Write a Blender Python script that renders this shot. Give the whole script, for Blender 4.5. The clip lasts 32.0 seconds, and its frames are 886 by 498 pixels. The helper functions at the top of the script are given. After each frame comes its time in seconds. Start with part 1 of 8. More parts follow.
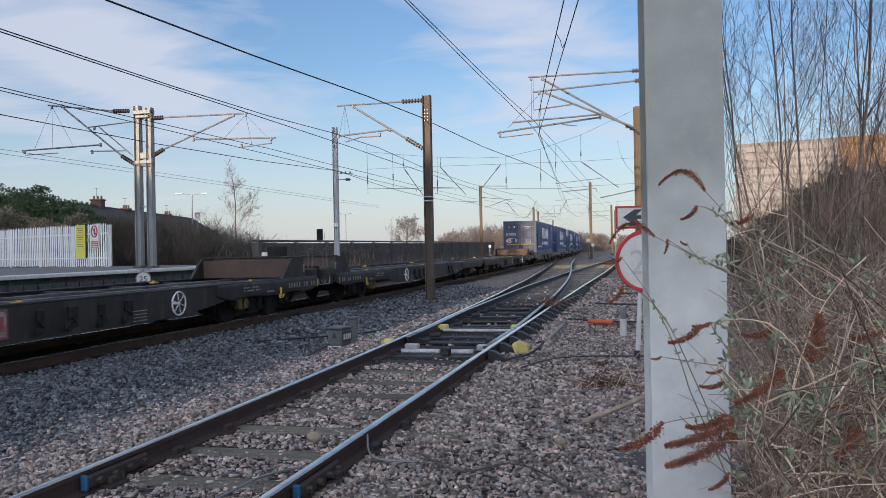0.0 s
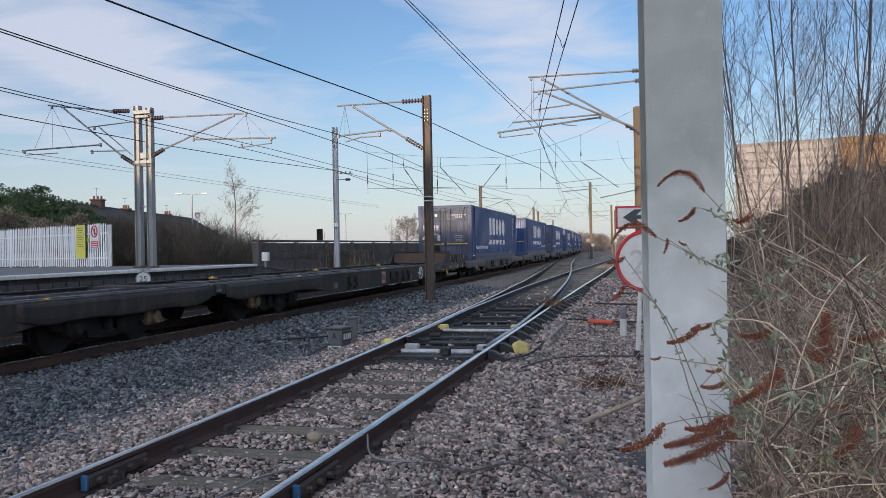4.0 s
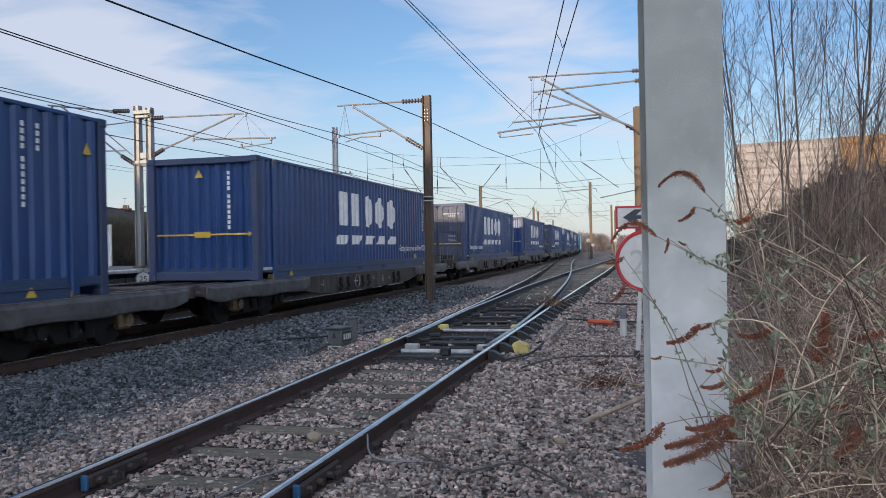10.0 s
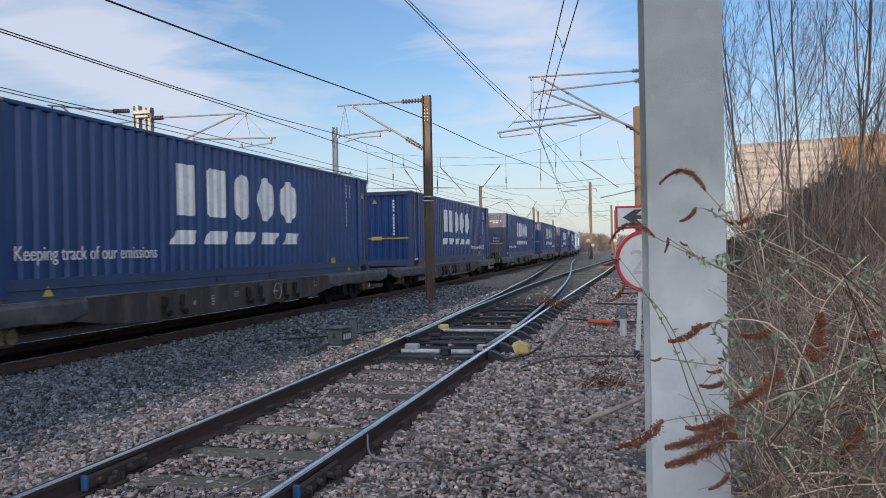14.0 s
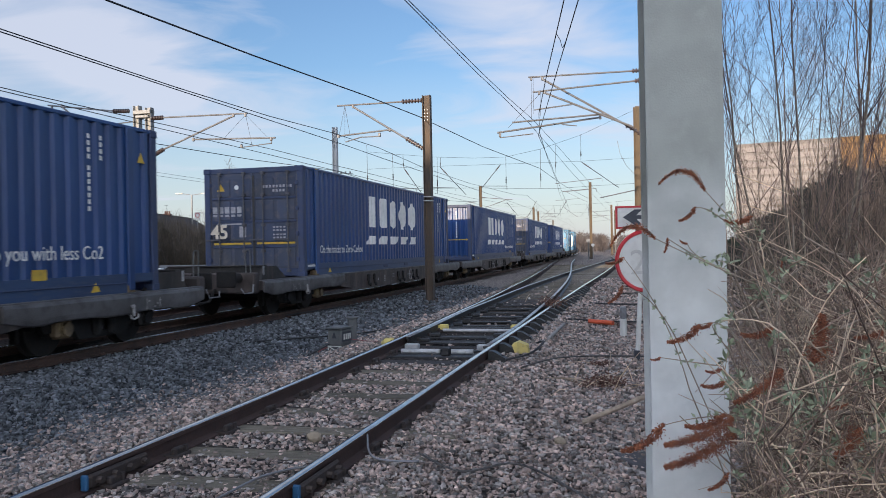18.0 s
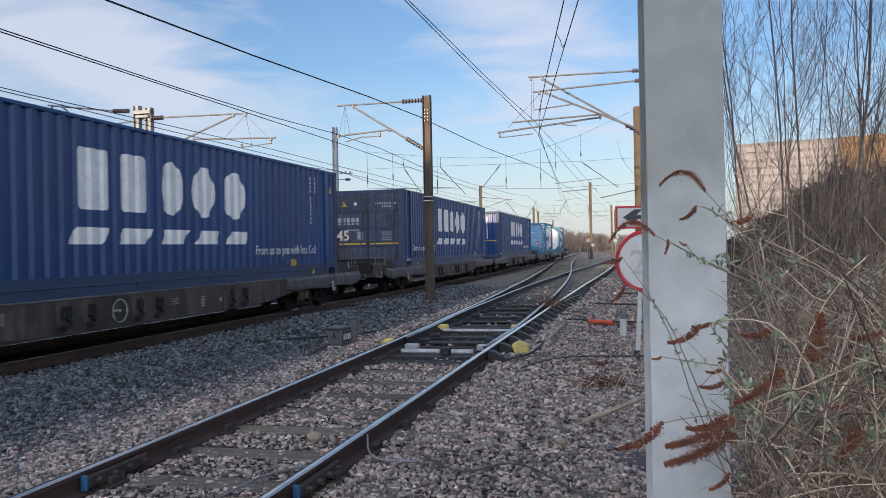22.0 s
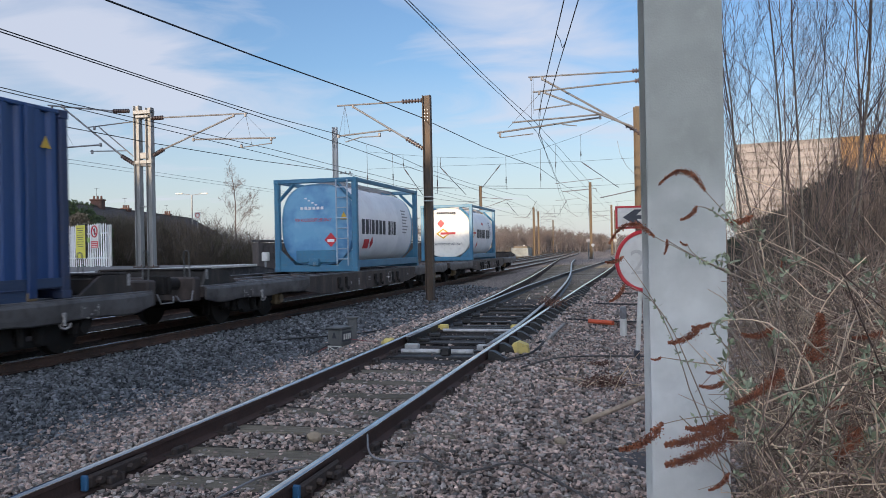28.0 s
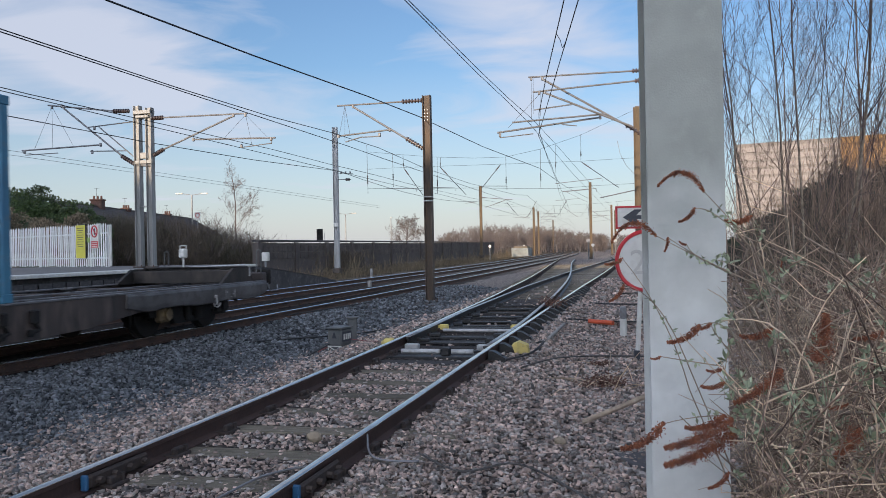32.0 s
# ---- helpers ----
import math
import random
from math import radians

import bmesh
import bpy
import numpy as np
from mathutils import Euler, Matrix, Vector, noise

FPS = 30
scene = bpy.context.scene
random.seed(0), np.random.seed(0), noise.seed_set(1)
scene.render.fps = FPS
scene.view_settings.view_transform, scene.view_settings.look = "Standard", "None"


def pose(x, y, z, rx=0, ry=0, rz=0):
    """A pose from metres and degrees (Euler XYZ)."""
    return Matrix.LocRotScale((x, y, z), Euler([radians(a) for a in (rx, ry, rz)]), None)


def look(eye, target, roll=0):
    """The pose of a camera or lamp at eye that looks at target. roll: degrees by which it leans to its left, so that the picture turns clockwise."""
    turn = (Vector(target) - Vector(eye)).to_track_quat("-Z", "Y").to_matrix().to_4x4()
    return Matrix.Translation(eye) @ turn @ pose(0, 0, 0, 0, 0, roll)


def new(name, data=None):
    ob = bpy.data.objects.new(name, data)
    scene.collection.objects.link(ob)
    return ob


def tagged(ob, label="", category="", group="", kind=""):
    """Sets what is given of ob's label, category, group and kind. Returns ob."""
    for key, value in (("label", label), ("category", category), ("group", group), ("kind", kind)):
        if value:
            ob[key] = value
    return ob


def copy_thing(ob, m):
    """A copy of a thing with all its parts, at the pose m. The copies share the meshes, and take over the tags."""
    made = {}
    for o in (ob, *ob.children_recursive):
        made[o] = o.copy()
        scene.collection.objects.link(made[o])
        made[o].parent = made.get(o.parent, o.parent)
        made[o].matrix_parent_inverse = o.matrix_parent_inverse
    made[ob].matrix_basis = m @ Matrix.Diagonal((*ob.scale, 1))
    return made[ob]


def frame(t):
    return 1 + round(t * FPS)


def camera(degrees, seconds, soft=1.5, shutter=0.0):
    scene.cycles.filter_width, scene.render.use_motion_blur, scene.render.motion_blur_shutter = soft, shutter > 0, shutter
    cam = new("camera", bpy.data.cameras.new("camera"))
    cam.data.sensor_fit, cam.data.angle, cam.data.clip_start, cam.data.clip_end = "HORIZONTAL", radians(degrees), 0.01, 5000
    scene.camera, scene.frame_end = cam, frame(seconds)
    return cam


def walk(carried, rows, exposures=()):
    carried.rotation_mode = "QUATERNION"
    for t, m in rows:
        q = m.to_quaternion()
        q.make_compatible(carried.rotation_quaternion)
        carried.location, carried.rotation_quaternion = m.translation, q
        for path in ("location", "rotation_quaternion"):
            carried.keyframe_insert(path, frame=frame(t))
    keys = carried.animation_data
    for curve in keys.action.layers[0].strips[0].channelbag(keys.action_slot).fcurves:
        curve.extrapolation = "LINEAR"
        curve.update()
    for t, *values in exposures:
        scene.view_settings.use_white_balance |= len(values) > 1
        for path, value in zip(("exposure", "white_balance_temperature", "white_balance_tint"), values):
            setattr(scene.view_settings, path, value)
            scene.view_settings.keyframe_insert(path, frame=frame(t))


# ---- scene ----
# ---- camera ----
EYE = (0.0, 0.0, 1.364)
SPAN = 32.0
cam = camera(57.55, SPAN, soft=0.5, shutter=0.2)
FWD = (0.0, math.cos(radians(-0.049)), math.sin(radians(-0.049)))
VIEW = look(EYE, (EYE[0] + FWD[0], EYE[1] + FWD[1], EYE[2] + FWD[2]), -1.101)
walk(cam, [(0.0, VIEW), (SPAN, VIEW)], exposures=[(0.0, 0.52, 6480, 15), (6.0, 0.53, 6480, 15), (9.0, 0.60, 6450, 15), (25.0, 0.60, 6450, 15), (29.0, 0.55, 6480, 15), (SPAN, 0.53, 6480, 15)])

# ---- light ----
SUN_AZ = radians(205)      # compass-like: the way to the sun, clockwise from +Y
SUN_EL = radians(8)
world = bpy.data.worlds.new("sky")
scene.world = world
world.use_nodes = True


def build_sky():
    nt = world.node_tree
    N, L = nt.nodes, nt.links
    N.clear()
    out = N.new("ShaderNodeOutputWorld")
    bg = N.new("ShaderNodeBackground")
    sky = N.new("ShaderNodeTexSky")
    sky.sky_type = "NISHITA"
    sky.sun_disc = False
    sky.sun_elevation = SUN_EL
    sky.sun_rotation = SUN_AZ
    sky.air_density = 1.0
    sky.dust_density = 0.6
    sky.ozone_density = 2.0
    tc = N.new("ShaderNodeTexCoord")
    sep = N.new("ShaderNodeSeparateXYZ")
    L.new(tc.outputs["Generated"], sep.inputs[0])
    # clouds lie on a flat layer: divide by height
    up = N.new("ShaderNodeMath"); up.operation = "MAXIMUM"; up.inputs[1].default_value = 0.0
    L.new(sep.outputs["Z"], up.inputs[0])
    add = N.new("ShaderNodeMath"); add.operation = "ADD"; add.inputs[1].default_value = 0.16
    L.new(up.outputs[0], add.inputs[0])
    div = N.new("ShaderNodeVectorMath"); div.operation = "DIVIDE"
    comb = N.new("ShaderNodeCombineXYZ")
    for i in range(3):
        L.new(add.outputs[0], comb.inputs[i])
    L.new(tc.outputs["Generated"], div.inputs[0]); L.new(comb.outputs[0], div.inputs[1])
    mp = N.new("ShaderNodeMapping")
    mp.inputs["Rotation"].default_value = (0, 0, radians(-35))
    mp.inputs["Scale"].default_value = (1.1, 1.7, 0.7)
    mp.inputs["Location"].default_value = (4.1, 2.2, 0.6)
    L.new(div.outputs[0], mp.inputs[0])
    n1 = N.new("ShaderNodeTexNoise"); n1.inputs["Scale"].default_value = 1.5; n1.inputs["Detail"].default_value = 12; n1.inputs["Roughness"].default_value = 0.55; n1.inputs["Distortion"].default_value = 0.8
    L.new(mp.outputs[0], n1.inputs["Vector"])
    # drifting banks of thin cloud and the clear lanes between them: way (x, z), half sizes, tilt, weight
    dens = n1.outputs["Fac"]
    for cx, cz, rx, rz, tilt, wt in ((-0.50, 0.27, 0.24, 0.12, 20, 0.16), (-0.30, 0.18, 0.26, 0.05, 28, 0.17), (0.13, 0.25, 0.13, 0.06, 30, 0.20), (0.10, 0.16, 0.26, 0.035, 5, 0.12),
                                     (-0.09, 0.23, 0.16, 0.07, 30, -0.22), (-0.30, 0.285, 0.14, 0.035, 22, -0.14), (0.42, 0.25, 0.18, 0.14, 0, -0.20), (0.21, 0.305, 0.10, 0.03, 0, -0.12), (-0.42, 0.17, 0.13, 0.03, 25, -0.12)):
        e = N.new("ShaderNodeMapping"); e.vector_type = "TEXTURE"
        e.inputs["Location"].default_value = (cx, 0.94, cz)
        e.inputs["Rotation"].default_value = (0, radians(tilt), 0)
        e.inputs["Scale"].default_value = (rx, 0.9, rz)
        L.new(tc.outputs["Generated"], e.inputs[0])
        ln = N.new("ShaderNodeVectorMath"); ln.operation = "LENGTH"
        L.new(e.outputs[0], ln.inputs[0])
        mr = N.new("ShaderNodeMapRange"); mr.interpolation_type = "SMOOTHERSTEP"
        mr.inputs["From Min"].default_value = 0.0; mr.inputs["From Max"].default_value = 1.5; mr.inputs["To Min"].default_value = wt; mr.inputs["To Max"].default_value = 0.0
        L.new(ln.outputs["Value"], mr.inputs[0])
        ad = N.new("ShaderNodeMath"); ad.operation = "ADD"
        L.new(dens, ad.inputs[0]); L.new(mr.outputs[0], ad.inputs[1])
        dens = ad.outputs[0]
    r1 = N.new("ShaderNodeValToRGB")
    r1.color_ramp.elements[0].position, r1.color_ramp.elements[1].position = 0.40, 0.76
    L.new(dens, r1.inputs[0])
    # milky near the horizon
    hz = N.new("ShaderNodeMapRange"); hz.inputs["From Min"].default_value = 0.0; hz.inputs["From Max"].default_value = 0.22; hz.inputs["To Min"].default_value = 0.85; hz.inputs["To Max"].default_value = 0.0
    L.new(sep.outputs["Z"], hz.inputs[0])
    mx = N.new("ShaderNodeMath"); mx.operation = "MAXIMUM"
    L.new(r1.outputs[0], mx.inputs[0]); L.new(hz.outputs[0], mx.inputs[1])
    fac = N.new("ShaderNodeMath"); fac.operation = "MULTIPLY"; fac.inputs[1].default_value = 0.80
    L.new(mx.outputs[0], fac.inputs[0])
    mix = N.new("ShaderNodeMix"); mix.data_type = "RGBA"
    sc = N.new("ShaderNodeVectorMath"); sc.operation = "MULTIPLY"; sc.inputs[1].default_value = (0.88, 1.0, 1.18)
    L.new(sky.outputs[0], sc.inputs[0])
    L.new(fac.outputs[0], mix.inputs[0]); L.new(sc.outputs[0], mix.inputs[6])
    # thin cloud is brighter towards the sun
    dt = N.new("ShaderNodeVectorMath"); dt.operation = "DOT_PRODUCT"
    dt.inputs[1].default_value = (math.sin(SUN_AZ) * math.cos(SUN_EL), math.cos(SUN_AZ) * math.cos(SUN_EL), math.sin(SUN_EL))
    L.new(tc.outputs["Generated"], dt.inputs[0])
    gl = N.new("ShaderNodeMapRange"); gl.interpolation_type = "SMOOTHSTEP"
    gl.inputs["From Min"].default_value = -0.25; gl.inputs["From Max"].default_value = 1.0; gl.inputs["To Min"].default_value = 1.0; gl.inputs["To Max"].default_value = 7.6
    L.new(dt.outputs["Value"], gl.inputs[0])
    cl = N.new("ShaderNodeVectorMath"); cl.operation = "SCALE"; cl.inputs[0].default_value = (4.08, 4.40, 4.98)
    L.new(gl.outputs[0], cl.inputs["Scale"])
    L.new(cl.outputs[0], mix.inputs[7])
    L.new(mix.outputs[2], bg.inputs[0])
    bg.inputs[1].default_value = 0.113
    L.new(bg.outputs[0], out.inputs[0])


build_sky()
sun_data = bpy.data.lights.new("sun", "SUN")
sun_data.energy, sun_data.angle, sun_data.color = 4.2, radians(0.5), (1.0, 0.80, 0.56)
sun = new("sun", sun_data)
sun_way = Vector((math.sin(SUN_AZ) * math.cos(SUN_EL), math.cos(SUN_AZ) * math.cos(SUN_EL), math.sin(SUN_EL)))
sun.matrix_world = look(sun_way * 60, (0, 0, 0))

# ---- materials ----


def mat(name, c1, c2=None, rough=0.7, metal=0.0, scale=3.0, c3=None, s3=30.0, f3=0.5, bump=0.0, bscale=60.0, rand=0.0, island=0.0, spec=0.5, stretch=(1, 1, 1), lo=0.35, hi=0.65, rvar=0.12):
    m = bpy.data.materials.new(name)
    m.use_nodes = True
    nt = m.node_tree
    N, L = nt.nodes, nt.links
    bsdf = N["Principled BSDF"]
    bsdf.inputs["Roughness"].default_value = rough
    bsdf.inputs["Metallic"].default_value = metal
    bsdf.inputs["Specular IOR Level"].default_value = spec
    tc = N.new("ShaderNodeTexCoord")
    mp = N.new("ShaderNodeMapping"); mp.inputs["Scale"].default_value = stretch
    L.new(tc.outputs["Object"], mp.inputs[0])
    vec = mp.outputs[0]
    n1 = N.new("ShaderNodeTexNoise"); n1.inputs["Scale"].default_value = scale; n1.inputs["Detail"].default_value = 6
    L.new(vec, n1.inputs["Vector"])
    r1 = N.new("ShaderNodeMapRange"); r1.inputs[1].default_value = lo; r1.inputs[2].default_value = hi
    L.new(n1.outputs["Fac"], r1.inputs[0])
    mix = N.new("ShaderNodeMix"); mix.data_type = "RGBA"
    mix.inputs[6].default_value = (*c1, 1)
    mix.inputs[7].default_value = (*(c2 or [v * 0.75 for v in c1]), 1)
    L.new(r1.outputs[0], mix.inputs[0])
    col = mix.outputs[2]
    n2 = N.new("ShaderNodeTexNoise"); n2.inputs["Scale"].default_value = s3; n2.inputs["Detail"].default_value = 4
    L.new(vec, n2.inputs["Vector"])
    if c3:
        r2 = N.new("ShaderNodeMapRange"); r2.inputs[1].default_value = 0.52; r2.inputs[2].default_value = 0.72; r2.inputs[4].default_value = f3
        L.new(n2.outputs["Fac"], r2.inputs[0])
        mix2 = N.new("ShaderNodeMix"); mix2.data_type = "RGBA"
        L.new(col, mix2.inputs[6]); mix2.inputs[7].default_value = (*c3, 1); L.new(r2.outputs[0], mix2.inputs[0])
        col = mix2.outputs[2]
    for amount, make, sock in ((rand, "ShaderNodeObjectInfo", "Random"), (island, "ShaderNodeNewGeometry", "Random Per Island")):
        if amount:
            inf = N.new(make)
            r3 = N.new("ShaderNodeMapRange"); r3.inputs[3].default_value = 1 - amount; r3.inputs[4].default_value = 1 + amount
            L.new(inf.outputs[sock], r3.inputs[0])
            sc = N.new("ShaderNodeVectorMath"); sc.operation = "SCALE"
            L.new(col, sc.inputs[0]); L.new(r3.outputs[0], sc.inputs["Scale"])
            col = sc.outputs[0]
    L.new(col, bsdf.inputs["Base Color"])
    if rvar:
        rr = N.new("ShaderNodeMapRange"); rr.inputs[3].default_value = max(0.02, rough - rvar); rr.inputs[4].default_value = min(1, rough + rvar)
        L.new(n2.outputs["Fac"], rr.inputs[0]); L.new(rr.outputs[0], bsdf.inputs["Roughness"])
    if bump:
        n3 = N.new("ShaderNodeTexNoise"); n3.inputs["Scale"].default_value = bscale; n3.inputs["Detail"].default_value = 5
        L.new(vec, n3.inputs["Vector"])
        b = N.new("ShaderNodeBump"); b.inputs["Strength"].default_value = min(1.0, bump); b.inputs["Distance"].default_value = 0.02
        L.new(n3.outputs["Fac"], b.inputs["Height"]); L.new(b.outputs[0], bsdf.inputs["Normal"])
    return m


m_rail_head = mat("rail_head", (0.76, 0.70, 0.62), (0.60, 0.54, 0.47), rough=0.15, metal=0.95, scale=2, stretch=(1, 1, 1), c3=(0.34, 0.28, 0.24), s3=8, f3=0.3, rvar=0.06)
m_rail_side = mat("rail_side", (0.048, 0.027, 0.023), (0.060, 0.035, 0.029), rough=0.8, scale=4, c3=(0.11, 0.062, 0.048), s3=40, bump=0.3)
m_rail_rust = mat("rail_rust", (0.085, 0.048, 0.034), (0.055, 0.035, 0.028), rough=0.85, scale=3, c3=(0.16, 0.085, 0.05), s3=30, bump=0.3)
m_chair = mat("chair_iron", (0.045, 0.032, 0.026), (0.028, 0.022, 0.020), rough=0.85, scale=6, c3=(0.09, 0.058, 0.042), s3=30, f3=0.5, bump=0.3)
m_switch = mat("switch_steel", (0.036, 0.036, 0.036), (0.020, 0.020, 0.021), rough=0.5, metal=0.2, scale=5, c3=(0.075, 0.065, 0.058), s3=30, bump=0.1)
m_bright = mat("bright_steel", (0.52, 0.53, 0.53), (0.36, 0.36, 0.36), rough=0.5, metal=0.2, scale=6, c3=(0.3, 0.27, 0.22), s3=30, bump=0.1)
m_wood = mat("sleeper_wood", (0.215, 0.185, 0.135), (0.105, 0.088, 0.062), rough=0.9, scale=3, stretch=(1.5, 12, 6), c3=(0.28, 0.25, 0.20), s3=14, f3=0.5, bump=0.8, bscale=14, rand=0.3)
m_concrete = mat("sleeper_concrete", (0.34, 0.33, 0.31), (0.24, 0.23, 0.21), rough=0.9, scale=4, c3=(0.14, 0.11, 0.09), s3=12, bump=0.3, rand=0.12)
m_stone_pink = mat("ballast_pink", (0.62, 0.475, 0.40), (0.27, 0.205, 0.172), rough=0.9, scale=9, c3=(0.13, 0.10, 0.088), s3=60, f3=0.45, bump=0.8, bscale=70, island=0.65)
m_stone_grey = mat("ballast_grey", (0.46, 0.41, 0.37), (0.19, 0.168, 0.152), rough=0.9, scale=9, c3=(0.11, 0.098, 0.09), s3=60, f3=0.45, bump=0.5, bscale=80, island=0.7)
m_stone_blue = mat("ballast_blue", (0.178, 0.192, 0.202), (0.070, 0.077, 0.083), rough=0.8, scale=9, c3=(0.045, 0.045, 0.05), s3=60, f3=0.5, bump=0.5, bscale=80, island=0.75)
m_galv = mat("galvanised", (0.77, 0.785, 0.755), (0.65, 0.665, 0.64), rough=0.5, metal=0.1, scale=6, c3=(0.80, 0.815, 0.79), s3=16, f3=0.6, bump=0.06, bscale=120)


def darken_upward(m, z0, z1, shade):
    """Multiplies the base colour by shade towards the top, with a ragged edge."""
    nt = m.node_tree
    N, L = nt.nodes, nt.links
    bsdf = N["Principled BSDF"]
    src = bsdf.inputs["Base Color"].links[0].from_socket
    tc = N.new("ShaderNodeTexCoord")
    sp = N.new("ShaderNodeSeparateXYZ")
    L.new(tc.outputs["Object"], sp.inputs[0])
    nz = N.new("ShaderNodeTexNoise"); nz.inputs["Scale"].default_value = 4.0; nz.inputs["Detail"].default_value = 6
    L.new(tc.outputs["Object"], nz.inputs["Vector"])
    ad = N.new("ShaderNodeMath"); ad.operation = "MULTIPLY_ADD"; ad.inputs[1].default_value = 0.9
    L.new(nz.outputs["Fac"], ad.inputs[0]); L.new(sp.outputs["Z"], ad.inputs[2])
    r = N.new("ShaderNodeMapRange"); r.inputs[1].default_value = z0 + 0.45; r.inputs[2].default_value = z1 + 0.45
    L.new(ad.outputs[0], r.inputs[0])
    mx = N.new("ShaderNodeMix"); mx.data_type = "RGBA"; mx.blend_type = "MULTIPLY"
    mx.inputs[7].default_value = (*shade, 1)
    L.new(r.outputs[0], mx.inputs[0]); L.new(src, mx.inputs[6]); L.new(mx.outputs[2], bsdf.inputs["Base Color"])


# the mast's fall in brightness with height is painted into its colour
darken_upward(m_galv, 1.15, 1.95, (0.42, 0.43, 0.40))
m_mast_grey = mat("mast_grey", (0.30, 0.305, 0.30), (0.22, 0.225, 0.22), rough=0.6, metal=0.2, scale=2, stretch=(4, 4, 0.5), c3=(0.24, 0.21, 0.18), s3=8, f3=0.5, bump=0.1)
m_mast_brown = mat("mast_brown", (0.085, 0.062, 0.045), (0.06, 0.048, 0.04), rough=0.75, scale=1.2, stretch=(4, 4, 0.5), c3=(0.16, 0.10, 0.05), s3=9, f3=0.6, bump=0.25, rand=0.1)
m_mast_rust = mat("mast_rust", (0.112, 0.080, 0.046), (0.074, 0.055, 0.035), rough=0.8, scale=1.2, stretch=(4, 4, 0.5), c3=(0.15, 0.10, 0.06), s3=9, f3=0.6, bump=0.25, rand=0.1)
m_tube = mat("arm_tube", (0.20, 0.205, 0.21), (0.15, 0.15, 0.155), rough=0.55, metal=0.4, scale=4, c3=(0.18, 0.15, 0.13), s3=20, f3=0.4)
m_wire = mat("wire", (0.022, 0.022, 0.026), (0.016, 0.016, 0.02), rough=0.6, metal=0.2, scale=2)
m_insul = mat("insulator", (0.075, 0.05, 0.045), (0.05, 0.04, 0.04), rough=0.3, scale=6)
m_box_blue = mat("container_blue", (0.014, 0.055, 0.178), (0.013, 0.043, 0.135), rough=0.36, scale=0.8, stretch=(1, 1, 0.4), c3=(0.034, 0.076, 0.168), s3=5, f3=0.5, bump=0.03, spec=0.35, rand=0.12)
m_sill = mat("dusty_blue_sill", (0.026, 0.060, 0.138), (0.020, 0.042, 0.098), rough=0.5, scale=1.2, stretch=(0.6, 1, 3), c3=(0.07, 0.088, 0.12), s3=7, f3=0.5, bump=0.05, rand=0.15)
m_box_door = mat("container_door_navy", (0.046, 0.062, 0.108), (0.060, 0.064, 0.080), rough=0.6, scale=1.2, c3=(0.13, 0.115, 0.11), s3=6, f3=0.55, bump=0.05, spec=0.3, rand=0.25)
m_box_edge = mat("container_frame", (0.024, 0.042, 0.105), (0.030, 0.045, 0.09), rough=0.6, scale=2, c3=(0.09, 0.075, 0.065), s3=9, f3=0.35)
m_white = mat("white_decal", (0.76, 0.76, 0.73), (0.66, 0.66, 0.64), rough=0.6, scale=2, c3=(0.42, 0.42, 0.42), s3=12, f3=0.4)
m_yellow = mat("yellow_paint", (0.62, 0.40, 0.04), (0.50, 0.32, 0.04), rough=0.6, scale=4, c3=(0.22, 0.16, 0.06), s3=14, f3=0.5)
m_cover = mat("cover_yellow", (0.66, 0.53, 0.16), (0.55, 0.43, 0.14), rough=0.7, scale=9, c3=(0.28, 0.23, 0.14), s3=22, f3=0.6)
m_galvrod = mat("lock_rod", (0.26, 0.27, 0.28), (0.20, 0.20, 0.21), rough=0.5, metal=0.4, scale=3, c3=(0.15, 0.12, 0.10), s3=14, f3=0.4)
m_wagon = mat("wagon_steel", (0.070, 0.052, 0.045), (0.024, 0.019, 0.0175), rough=0.65, scale=1.4, stretch=(1.6, 1, 0.5), c3=(0.13, 0.100, 0.084), s3=3.5, f3=0.7, bump=0.2)
m_wagon_dark = mat("wagon_sooty", (0.030, 0.024, 0.020), (0.011, 0.010, 0.009), rough=0.65, scale=1.4, stretch=(1.6, 1, 0.5), c3=(0.075, 0.058, 0.048), s3=3.5, f3=0.7, bump=0.2)
m_wagon_pale = mat("wagon_casting", (0.12, 0.114, 0.114), (0.050, 0.046, 0.045), rough=0.55, scale=1.5, c3=(0.040, 0.033, 0.030), s3=6, f3=0.6, bump=0.2)
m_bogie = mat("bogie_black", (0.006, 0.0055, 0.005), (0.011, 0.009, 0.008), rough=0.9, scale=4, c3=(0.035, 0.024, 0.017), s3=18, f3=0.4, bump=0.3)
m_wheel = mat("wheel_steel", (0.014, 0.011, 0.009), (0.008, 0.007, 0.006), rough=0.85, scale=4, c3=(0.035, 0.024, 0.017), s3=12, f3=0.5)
m_axle = mat("axlebox_ochre", (0.20, 0.14, 0.07), (0.12, 0.085, 0.05), rough=0.8, scale=6, c3=(0.05, 0.04, 0.03), s3=15, f3=0.6)
m_tank_white = mat("tank_white", (0.82, 0.83, 0.84), (0.74, 0.75, 0.77), rough=0.42, scale=1.0, c3=(0.60, 0.60, 0.60), s3=6, f3=0.35)
m_tank_cream = mat("tank_cream", (0.82, 0.79, 0.71), (0.74, 0.71, 0.63), rough=0.5, scale=1.2, c3=(0.48, 0.46, 0.42), s3=6, f3=0.3)
m_tank_blue = mat("tank_blue", (0.135, 0.335, 0.50), (0.070, 0.215, 0.40), rough=0.45, scale=1.3, c3=(0.22, 0.41, 0.55), s3=3.0, f3=0.6, lo=0.42, hi=0.58)
